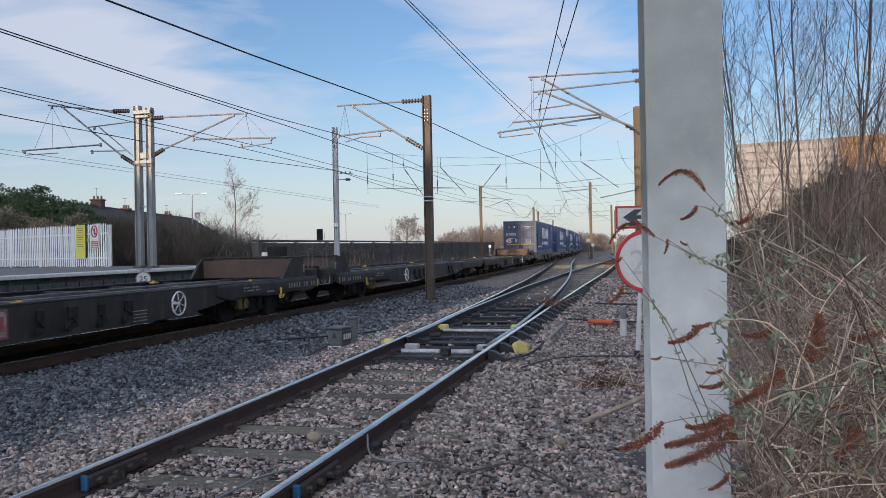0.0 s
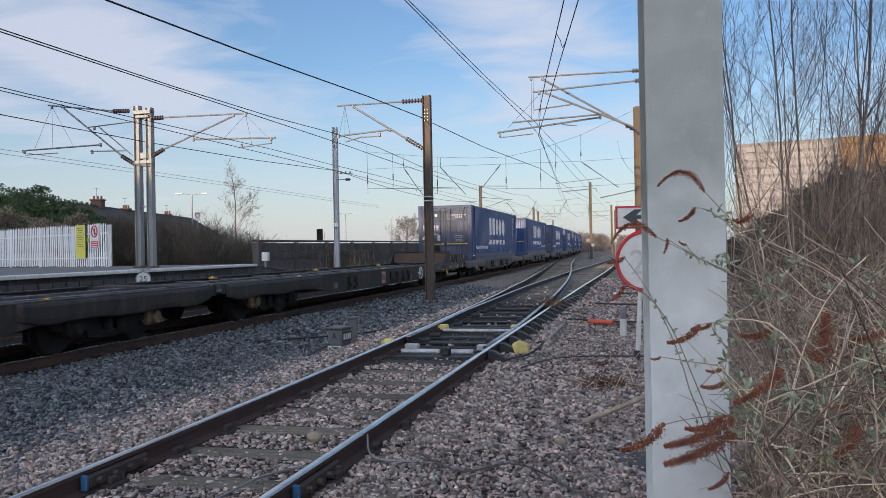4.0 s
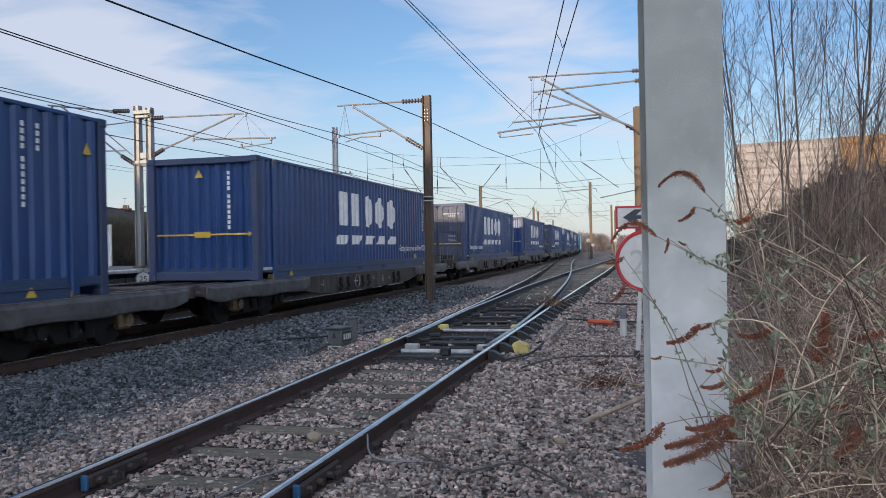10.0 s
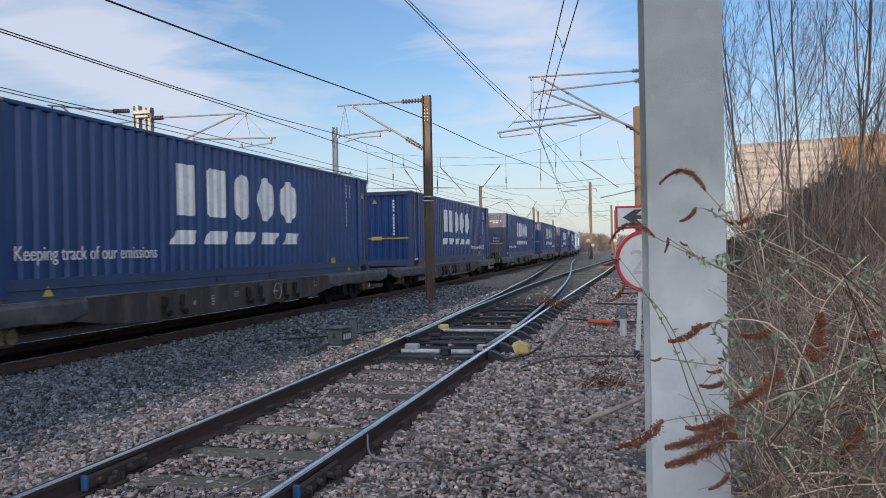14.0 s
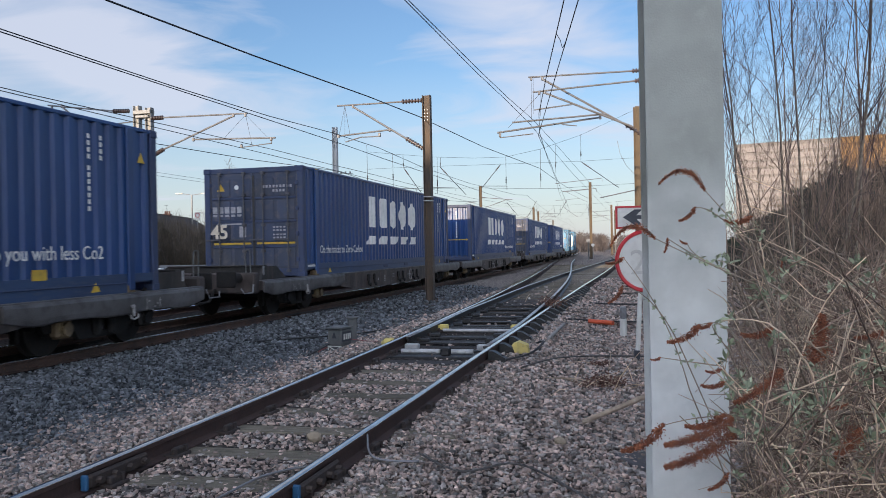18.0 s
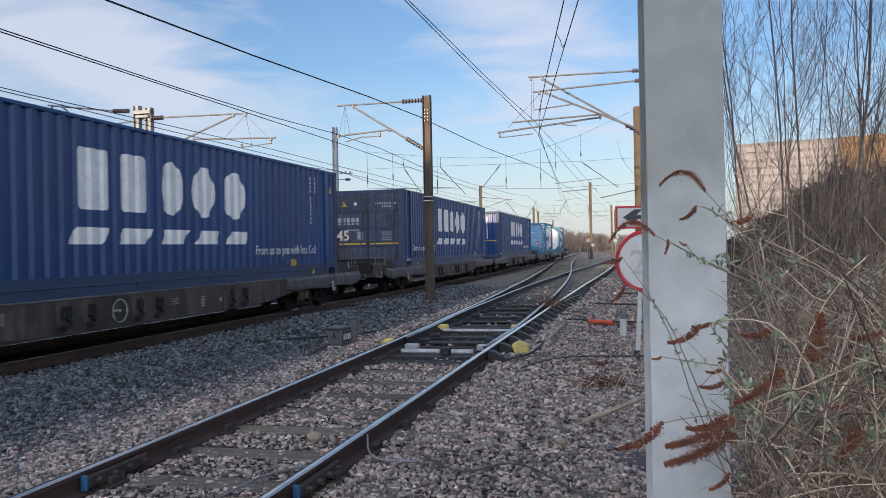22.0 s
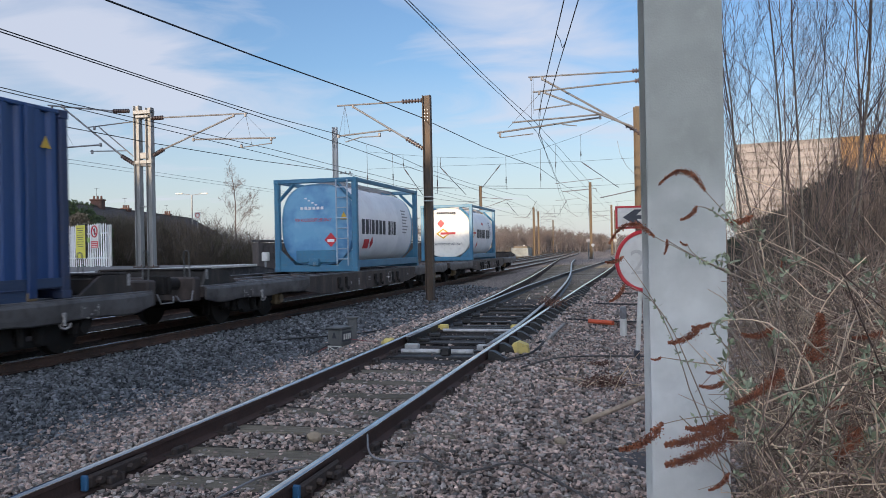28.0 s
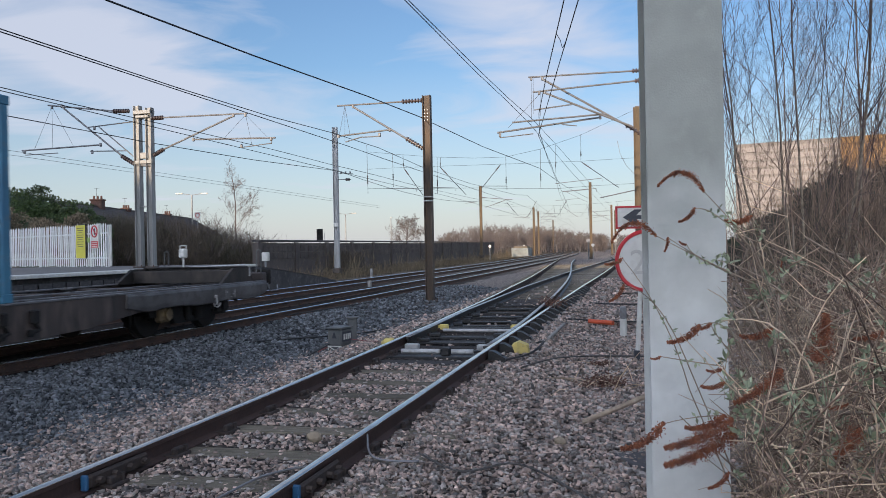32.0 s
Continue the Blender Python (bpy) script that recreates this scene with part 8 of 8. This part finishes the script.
def thicket():
    """Tangled dry stems right of the siding."""
    rng = np.random.default_rng(77)

    def whip(tw, x, y, z, h, d, r, curl, k=9, side=3, jit=0.13):
        pts = [np.array([x, y, z])]
        bend = rng.normal(0, curl, 3) + np.array([0, 0, -0.06])
        for j in range(k):
            d = unit(d + bend + rng.normal(0, jit, 3))
            pts.append(pts[-1] + d * h / k)
        pts = np.array(pts)
        edge = 0.335 * pts[:, 1] + 0.10
        pts[:, 0] = np.where(pts[:, 0] < edge, edge + 0.7 * (edge - pts[:, 0]), pts[:, 0])
        pts[:, 2] = np.maximum(pts[:, 2], -0.2)
        tw.stem(pts, r, r * 0.45)
        for q in range(side):
            o = pts[rng.integers(1, k)]
            e_ = o + unit(rng.normal(0, 1, 3) + np.array([0, 0, 0.2])) * h * rng.uniform(0.08, 0.3)
            tw.stem([o, (o + e_) / 2 + rng.normal(0, .02, 3), e_], r * 0.6, r * 0.25)
        return pts
    for name, n, mat_, label in (("dry_thicket", 1000, m_straw, "tangle of long pale dry stems beside the siding"), ("dark_thicket", 1500, m_bark, "tangle of brown shrub stems beside the siding")):
        tw = Twigs(3)
        for i in range(n):
            y = 1.95 + 6.5 * rng.random() ** 1.6
            x = 0.38 * y + 0.2 + abs(rng.normal(0, 0.24)) * y
            z = ground_z(x, y) + rng.uniform(0.0, 1.15) * (0.75 + 0.03 * y)
            a = rng.uniform(0, 2 * math.pi)
            d = unit(np.array([math.cos(a), math.sin(a) * 0.5, rng.normal(0.25, 0.5)]))
            r = rng.uniform(0.0013, 0.0048) * (1.0 if mat_ is m_straw else 1.15) * (0.7 + 0.09 * y)
            whip(tw, x, y, z, rng.uniform(0.45, 1.5), d, r, 0.17, k=12, side=4 if mat_ is m_straw else 6, jit=0.055)
        tagged(new(name, tw.mesh(name, mat_)), label, "undergrowth", kind="stuff")
    # thicker grey-brown branches slanting through the tangle
    tw = Twigs(6)
    for i in range(44):
        y = 2.6 + 5.5 * rng.random()
        x = 0.42 * y + 0.1 + rng.random() * 0.30 * y
        d = unit(np.array([rng.choice((-1, 1)) * rng.uniform(0.4, 1.2), rng.normal(0, 0.4), rng.uniform(0.1, 0.9)]))
        whip(tw, x, y, ground_z(x, y) + rng.uniform(0, 0.8), rng.uniform(0.9, 2.2), d, rng.uniform(0.006, 0.016), 0.03, side=5, jit=0.06)
    tagged(new("shrub_branches", tw.mesh("shrub_branches", m_branch)), "thick grey-brown shrub branches in the tangle", "undergrowth", kind="stuff")
    # long thin whips rising across the saplings
    tw = Twigs(3)
    for i in range(9):
        y = 4.0 + 4.0 * rng.random()
        x = 0.46 * y + rng.random() * 0.2 * y
        whip(tw, x, y, ground_z(x, y) + 0.6, rng.uniform(1.6, 3.4), unit(np.array([rng.uniform(-0.8, 0.25), rng.normal(0, .2), 0.9])), 0.0042, 0.02, side=6)
    tagged(new("shrub_whips", tw.mesh("shrub_whips", m_crown)), "long thin dark shrub whips before the saplings", "undergrowth", kind="stuff")
    # leaf rosettes, and brown seed spikes deep in the bush
    tw, br = Twigs(3), Twigs(3)
    for i in range(330):
        y = 2.3 + 2.9 * rng.random()
        x = 0.40 * y + 0.12 + abs(rng.normal(0, 0.2)) * y
        c = np.array([x, y, ground_z(x, y) + rng.uniform(0.1, 1.15)])
        ax = unit(rng.normal(0, 0.5, 3) + np.array([0, 0, 1.0]))
        for q in range(9):
            d = unit(ax * 0.5 + rng.normal(0, 0.8, 3)); u = unit(np.cross(d, rng.normal(0, 1, 3)))
            tw.leaf(c, d, u, rng.uniform(0.022, 0.048), rng.uniform(0.004, 0.009))
    for i in range(150):
        y = 2.3 + 4.0 * rng.random()
        x = 0.44 * y + 0.1 + abs(rng.normal(0, 0.2)) * y
        c = np.array([x, y, ground_z(x, y) + rng.uniform(0.3, 1.3)])
        ax = unit(np.array([rng.normal(0, 1), rng.normal(0, .4), rng.normal(0.1, 0.5)]))
        ln = rng.uniform(0.07, 0.17)
        for q in range(150):
            f = rng.random()
            o = c + ax * ln * f + rng.normal(0, 1, 3) * 0.018 * (1.15 - f)
            d = unit(rng.normal(0, 1, 3)); u = unit(np.cross(d, rng.normal(0, 1, 3)))
            br.leaf(o, d, u, rng.uniform(0.006, 0.014), rng.uniform(0.002, 0.004))
    tagged(new("shrub_leaves", tw.mesh("shrub_leaves", m_leaf)), "small grey-green leaf rosettes among dry stems", "undergrowth", kind="stuff")
    tagged(new("seed_spikes", br.mesh("seed_spikes", m_seed)), "dull brown seed spikes among dry stems", "undergrowth", kind="stuff")
    # low litter and dead stems on the ground behind
    tw = Twigs(3)
    for i in range(3600):
        y = 2.5 + 16 * rng.random()
        x = 0.40 * y + 0.25 + rng.random() * (1.5 + 0.35 * y)
        z = ground_z(x, y)
        a = rng.uniform(0, 6.28)
        l = rng.uniform(0.15, 0.6)
        q = np.array([x + math.cos(a) * l, y + math.sin(a) * l, z + rng.uniform(0.0, 0.5)])
        tw.stem([(x, y, z), ((x + q[0]) / 2, (y + q[1]) / 2, z + rng.uniform(0.03, 0.4)), q], 0.0035, 0.0015)
    tagged(new("dead_litter", tw.mesh("dead_litter", m_litter)), "matted dead stems on the bank", "undergrowth", kind="stuff")
    # scrub rising behind the saplings
    tw = Twigs(3)
    for i in range(1500):
        y = rng.uniform(9, 30)
        x = 0.37 * y + rng.random() * 0.30 * y + 0.3
        z = ground_z(x, y)
        h = rng.uniform(0.7, 2.4)
        d = unit(np.array([rng.normal(0, .8), rng.normal(0, .5), 1]))
        p = np.array([x, y, z])
        q = p + d * h
        tw.stem([p, (p + q) / 2 + rng.normal(0, .08, 3), q], 0.008, 0.003)
        for j in range(3):
            o = p + d * h * rng.uniform(0.3, 0.9)
            tw.stem([o, o + unit(d + rng.normal(0, .6, 3)) * h * 0.3], 0.004, 0.002)
    # slender straight stems standing close together below the hedge
    st = Twigs(3)
    for i in range(620):
        y = rng.uniform(10.5, 24)
        x = (0.375 + 0.22 * rng.random() ** 0.8) * y
        z = ground_z(x, y)
        h = rng.uniform(1.2, 2.8) * (0.70 + 0.95 * (x / y - 0.37) / 0.2)
        d = unit(np.array([rng.normal(0, .07), rng.normal(0, .05), 1]))
        p = np.array([x, y, z])
        q = p + d * h
        r = rng.uniform(0.004, 0.0095)
        r *= 0.45 + 0.03 * y
        mid = (p + q) / 2 + rng.normal(0, .05, 3)
        st.stem([p, (p + mid) / 2 + rng.normal(0, .035, 3), mid, (mid + q) / 2 + rng.normal(0, .045, 3), q + rng.normal(0, .06, 3)], r, r * 0.35)
        for j in range(3):
            o = p + d * h * rng.uniform(0.25, 0.98)
            e_ = o + unit(d + rng.normal(0, .5, 3)) * h * rng.uniform(0.12, 0.3)
            st.stem([o, (o + e_) / 2 + rng.normal(0, .02, 3), e_], 0.0042, 0.002)
    tagged(new("stem_thicket", st.mesh("stem_thicket", m_stem)), "close-set slender ochre-brown stems below the hedge", "undergrowth", kind="stuff")
    tagged(new("bank_undergrowth", tw.mesh("bank_undergrowth", m_bankscrub)), "brown undergrowth below the saplings", "undergrowth", kind="stuff")


thicket()


# ---- dead flower sprays by the near mast ----


def spray_mesh(rng, length, width, n, droop):
    """A drooping tapered plume: whorls of small seed heads along a bent axis."""
    tw = Twigs(3)

    def axis(u):
        return np.array([u * length, 0, droop * length * (u * u - u)])
    for i in range(n):
        k = rng.integers(0, 26)
        u = min(1.0, max(0.0, (k + rng.normal(0, 0.22)) / 25))
        w = width * (1.0 - 0.78 * u) * (0.75 + 0.5 * ((k * 7) % 5) / 4) * min(1.0, 0.35 + 4 * u)
        c = axis(u) + np.array([rng.normal(0, 0.2), rng.normal(0, 0.55), rng.normal(0, 0.55)]) * w
        d = unit(rng.normal(0, 1, 3)); v = unit(np.cross(d, rng.normal(0, 1, 3)))
        tw.leaf(c, d, v, rng.uniform(0.0035, 0.0075), rng.uniform(0.0014, 0.0027))
    return tw.mesh("seed_head", m_rustflower)


def bearing(x, y, Y):
    """A place Y metres ahead, from its bearing and height angle."""
    cx, cy = x - 784, 441 - y
    c, q = math.cos(radians(-1.101)), math.sin(radians(-1.101))
    return np.array([(cx * c - cy * q) / 1427.6 * Y, Y, EYE[2] + (cx * q + cy * c) / 1427.6 * Y])


def long_stems():
    """Long arching shrub stems that stand out of the tangle, each with a few side shoots and leaves."""
    rng = np.random.default_rng(8)
    plan = ((((1278, 568), (1345, 570), (1395, 602), (1436, 664), (1455, 730), (1486, 776), (1525, 850), (1540, 900)), 0.0062, 2.5, m_straw), (((1270, 462), (1336, 486), (1385, 520), (1440, 562)), 0.0060, 2.9, m_branch),
            (((1424, 517), (1494, 498), (1556, 473), (1600, 452)), 0.0048, 2.9, m_branch), (((1486, 585), (1527, 566), (1570, 551), (1620, 540)), 0.0100, 3.0, m_branch), (((1496, 525), (1535, 564), (1568, 606), (1610, 650)), 0.0052, 2.7, m_straw),
            (((1276, 640), (1291, 672), (1305, 693), (1322, 730)), 0.0042, 2.5, m_straw), (((1392, 678), (1405, 722), (1407, 772), (1400, 830)), 0.0042, 2.5, m_straw), (((1527, 612), (1540, 656), (1549, 714), (1552, 790)), 0.0034, 2.4, m_straw),
            (((1290, 780), (1350, 786), (1407, 797), (1450, 815), (1490, 842)), 0.0052, 2.3, m_straw), (((1300, 884), (1374, 850), (1436, 840), (1486, 840), (1540, 850)), 0.0050, 2.3, m_straw), (((1349, 705), (1370, 735), (1399, 768), (1440, 800)), 0.0042, 2.5, m_straw),
            (((1452, 606), (1461, 672), (1473, 714), (1480, 790)), 0.0050, 2.6, m_bark), (((1332, 813), (1374, 838), (1407, 881), (1430, 920)), 0.0042, 2.3, m_branch), (((1452, 440), (1519, 473), (1568, 502), (1620, 540)), 0.0046, 3.2, m_bark),
            (((1486, 502), (1530, 512), (1568, 527), (1620, 545)), 0.0036, 3.0, m_bark), (((1568, 610), (1527, 643), (1504, 670), (1470, 720)), 0.0044, 2.5, m_straw), (((1519, 730), (1556, 772), (1548, 847), (1540, 900)), 0.0046, 2.4, m_branch),
            (((1276, 500), (1340, 497), (1400, 470), (1450, 440)), 0.0034, 3.0, m_bark), (((1290, 560), (1340, 530), (1352, 470), (1345, 430)), 0.0036, 3.0, m_straw), (((1280, 610), (1330, 660), (1345, 690), (1390, 720)), 0.0034, 2.6, m_branch),
            (((1360, 870), (1420, 760), (1500, 700), (1580, 660)), 0.0038, 2.7, m_branch), (((1290, 720), (1380, 690), (1450, 700), (1560, 740)), 0.0036, 2.7, m_straw))
    for pts, r, Y, material in plan:
        P = [bearing(x, y, Y + 0.08 * math.sin(i * 1.9)) for i, (x, y) in enumerate(pts)]
        tw = Twigs(6)
        fine = []
        for i in range(len(P) - 1):
            a, b = P[max(0, i - 1)], P[min(len(P) - 1, i + 2)]
            for k in range(4):
                u = k / 4
                h1, h2 = u * u * (3 - 2 * u), u * (1 - u)
                fine.append(P[i] * (1 - h1) + P[i + 1] * h1 + (P[i + 1] - a) * 0.5 * h2 * (1 - u) - (b - P[i]) * 0.5 * h2 * u + rng.normal(0, 0.0018, 3))
        fine.append(P[-1])
        tw.stem(fine, r * 0.30, r * 0.85)
        for k in range(7):
            o = fine[rng.integers(2, len(fine) - 1)]
            e_ = o + unit(rng.normal(0, 1, 3) + np.array([0, 0, 0.3])) * rng.uniform(0.06, 0.22)
            tw.stem([o, (o + e_) / 2 + rng.normal(0, .015, 3), e_], r * 0.32, r * 0.16)
        t = thing("shrub_stem", Matrix(), "long arching dry shrub stem with side shoots", "stem", "long stems in the thicket")
        part("stem", tw.mesh("stem", material), None, t)
        lf = Twigs(3)
        for k in range(5):
            c = fine[rng.integers(1, len(fine))] + rng.normal(0, 0.02, 3)
            for q in range(8):
                d = unit(rng.normal(0, 0.8, 3) + np.array([0, 0, 0.5])); u = unit(np.cross(d, rng.normal(0, 1, 3)))
                lf.leaf(c, d, u, rng.uniform(0.02, 0.045), rng.uniform(0.004, 0.008))
        part("leaf_sprig", lf.mesh("leaf_sprig", m_leaf), None, t, "small grey-green leaves")["kind"] = "stuff"


long_stems()

SWAY = []


def sprays():
    rng = np.random.default_rng(55)
    meshes = [(spray_mesh(rng, 0.17, 0.013, 1500, -1.3), 0.17), (spray_mesh(rng, 0.24, 0.030, 3600, 0.25), 0.24), (spray_mesh(rng, 0.10, 0.011, 800, 0.5), 0.10), (spray_mesh(rng, 0.16, 0.040, 3000, 0.2), 0.16)]

    # root, bend, tip of each stem, and the plume's end
    plan = (((1330, 430), (1280, 375), (1247, 338), (1167, 327), 2.5, 0), ((1330, 440), (1262, 362), (1231, 369), (1203, 392), 2.55, 2), ((1340, 505), (1240, 462), (1158, 420), (1080, 432), 2.6, 0),
            ((1300, 490), (1220, 450), (1182, 424), (1176, 449), 2.6, 2), ((1290, 480), (1225, 460), (1216, 434), (1203, 428), 2.6, 2), ((1220, 690), (1185, 560), (1101, 458), (1070, 468), 2.7, 2), ((1215, 640), (1165, 515), (1104, 507), (1079, 536), 2.7, 2),
            ((1300, 600), (1275, 560), (1238, 578), (1183, 607), 2.5, 2), ((1290, 620), (1262, 590), (1258, 574), (1226, 580), 2.5, 2), ((1280, 650), (1210, 640), (1170, 634), (1152, 637), 2.5, 2), ((1300, 700), (1285, 660), (1278, 655), (1250, 658), 2.5, 2),
            ((1320, 700), (1290, 690), (1282, 678), (1240, 684), 2.5, 2), ((1360, 760), (1330, 740), (1296, 744), (1178, 792), 2.4, 1), ((1360, 780), (1330, 770), (1302, 764), (1178, 826), 2.4, 1), ((1330, 740), (1250, 730), (1172, 752), (1100, 796), 2.45, 2), ((1340, 740), (1300, 735), (1282, 738), (1215, 758), 2.42, 2),
            ((1420, 760), (1400, 700), (1384, 658), (1300, 716), 2.3, 1), ((1470, 880), (1468, 700), (1440, 640), (1455, 558), 2.3, 3), ((1520, 900), (1515, 830), (1522, 762), (1478, 812), 2.3, 3), ((1400, 640), (1390, 590), (1368, 584), (1312, 594), 2.6, 2), ((1440, 760), (1420, 720), (1462, 722), (1500, 716), 2.5, 2),
            ((1320, 860), (1305, 835), (1290, 840), (1255, 868), 2.3, 2), ((1380, 520), (1378, 490), (1380, 480), (1384, 462), 3.0, 2), ((1568, 640), (1560, 610), (1562, 590), (1510, 600), 2.5, 1), ((1360, 440), (1340, 400), (1330, 385), (1284, 392), 2.8, 2))
    for root, bend, tip, end, Y, k in plan:
        me, ln = meshes[k]
        a, b, c, d = bearing(*root, Y + 0.1), bearing(*bend, Y + 0.03), bearing(*tip, Y), bearing(*end, Y - 0.02)
        SWAY.append(None)
        t = SWAY[-1] = thing("dead_flower_spray", pose(*a), "rust-brown dead buddleia-like flower spray on a thin stem", "plant", "dead flower sprays")
        low = a + np.array([0.25, 0.12, -0.55])
        pts = [Vector(low - a), Vector((0, 0, 0))]
        for i in range(1, 9):
            u = i / 8
            q = (1 - u) ** 2 * a + 2 * u * (1 - u) * b + u * u * c
            pts.append(Vector(q - a))
        part("stem", M().tube(pts, 0.0024, 5, r2=0.0013), m_branch, t, smooth=True)
        ob = part("seed_head", me, None, t, "rust-brown plume")
        v = Vector(d - c)
        q = v.to_track_quat("X", "Z").to_matrix().to_4x4()
        ob.matrix_basis = Matrix.Translation(Vector(c - a)) @ q @ Matrix.Scale(v.length / ln, 4)
        lf = Twigs(3)
        for i in range(4):
            o = np.array(pts[3 + i])
            for s_ in range(3):
                dd = unit(rng.normal(0, 1, 3)); uu = unit(np.cross(dd, rng.normal(0, 1, 3)))
                lf.leaf(o, dd, uu, 0.022, 0.005)
        part("leaf_sprig", lf.mesh("leaf_sprig", m_leaf), None, t, "small grey-green leaves")["kind"] = "stuff"


sprays()

# ---- loose ballast ----


def ballast():
    rng = np.random.default_rng(99)
    ico = np.array([(-1, -1, -1), (1, -1, -1), (1, 1, -1), (-1, 1, -1), (-1, -1, 1), (1, -1, 1), (1, 1, 1), (-1, 1, 1)]) * 0.66
    tri = np.array([(0, 2, 1), (0, 3, 2), (4, 5, 6), (4, 6, 7), (0, 1, 5), (0, 5, 4), (1, 2, 6), (1, 6, 5), (2, 3, 7), (2, 7, 6), (3, 0, 4), (3, 4, 7)])
    places = {0: [], 1: [], 2: []}
    for y0, y1, dens, size in ((3.4, 6.5, 1750, 0.0222), (6.5, 9.5, 1400, 0.0240), (9.5, 13.5, 900, 0.0275), (13.5, 20, 360, 0.036), (20, 32, 110, 0.048)):
        xa, xb = -0.58 * y1 - 0.3, 0.43 * y1 + 0.6
        n = int((xb - xa) * (y1 - y0) * dens)
        X, Y = rng.uniform(xa, xb, n), rng.uniform(y0, y1, n)
        for x, y in zip(X, Y):
            if x < -0.575 * y - 0.2 or x > 0.43 * y + 0.3:
                continue
            e = lateral(x, y)
            if e > -1.0:
                continue
            l, r = x - left_stock(y), x - right_stock(y)
            if abs(l) < 0.085 or abs(r) < 0.085:
                continue
            z = ground_z(x, y)
            if l > 0 and r < 0 and y < 62:
                ys = y + 0.249 * 0.5 * (l + r)
                ph = ((ys - 2.6) / 0.70) % 1.0 if y < 11 else ((ys - 2.6 - 8.4) / 0.62) % 1.0
                if 10.3 < y < 34 and rng.random() < 0.96:
                    continue
                if (ph < 0.19 or ph > 0.81) and rng.random() < 0.90 - 0.9 * max(0.0, noise.noise(Vector((x * 1.1, y * 1.4, 4)))):
                    continue
                z -= 0.011
            blue = e + 0.5 * noise.noise(Vector((x * 0.7, y * 0.35, 0))) + rng.normal(0, 0.45) > -3.85
            if e > -1.0 and rng.random() < 0.5:
                continue
            places[1 if blue else 2 if rng.random() < 0.42 else 0].append((x, y, z + size * rng.uniform(-0.55, 0.85), size * rng.uniform(0.6, 1.3)))
    for key, name, material, label in ((0, "ballast_stones", m_stone_pink, "pinkish grey crushed stone ballast round the siding"), (2, "ballast_stones_grey", m_stone_grey, "plain grey crushed stones among the siding ballast"), (1, "ballast_stones_dark", m_stone_blue, "dark blue-grey crushed stone ballast of the main line")):
        P = np.array(places[key])
        n = len(P)
        V = ico[None] * (1 + rng.uniform(-0.62, 0.38, (n, 8, 3)))
        V = V * rng.uniform(0.6, 1.3, (n, 1, 3)) * np.array([1.1, 0.9, 0.72])
        a = rng.uniform(0, 6.28, (n, 3))
        ca, sa = np.cos(a), np.sin(a)
        Rz = np.zeros((n, 3, 3)); Rz[:, 0, 0] = ca[:, 0]; Rz[:, 0, 1] = -sa[:, 0]; Rz[:, 1, 0] = sa[:, 0]; Rz[:, 1, 1] = ca[:, 0]; Rz[:, 2, 2] = 1
        Rx = np.zeros((n, 3, 3)); Rx[:, 1, 1] = ca[:, 1]; Rx[:, 1, 2] = -sa[:, 1]; Rx[:, 2, 1] = sa[:, 1]; Rx[:, 2, 2] = ca[:, 1]; Rx[:, 0, 0] = 1
        V = np.einsum("nij,nkj->nki", Rz @ Rx, V) * P[:, None, 3:4] + P[:, None, :3]
        T = (tri[None] + (np.arange(n) * 8)[:, None, None]).reshape(-1, 3)
        tagged(new(name, fast(name, V.reshape(-1, 3), T, material)), label, "ballast", kind="stuff")


ballast()


def sway():
    """The sprays nod a little in the wind."""
    for k, ob in enumerate(SWAY):
        p = ob.matrix_basis.translation.copy()
        rows = []
        for i in range(41):
            t = SPAN * i / 40
            a = 0.9 * math.sin(t * 1.1 + k * 1.7) + 0.6 * math.sin(t * 2.3 + k)
            b = 0.7 * math.sin(t * 0.9 + k * 2.1)
            rows.append((t, pose(p.x, p.y, p.z, b * 0.5, a * 0.7, b)))
        walk(ob, rows)


motions()
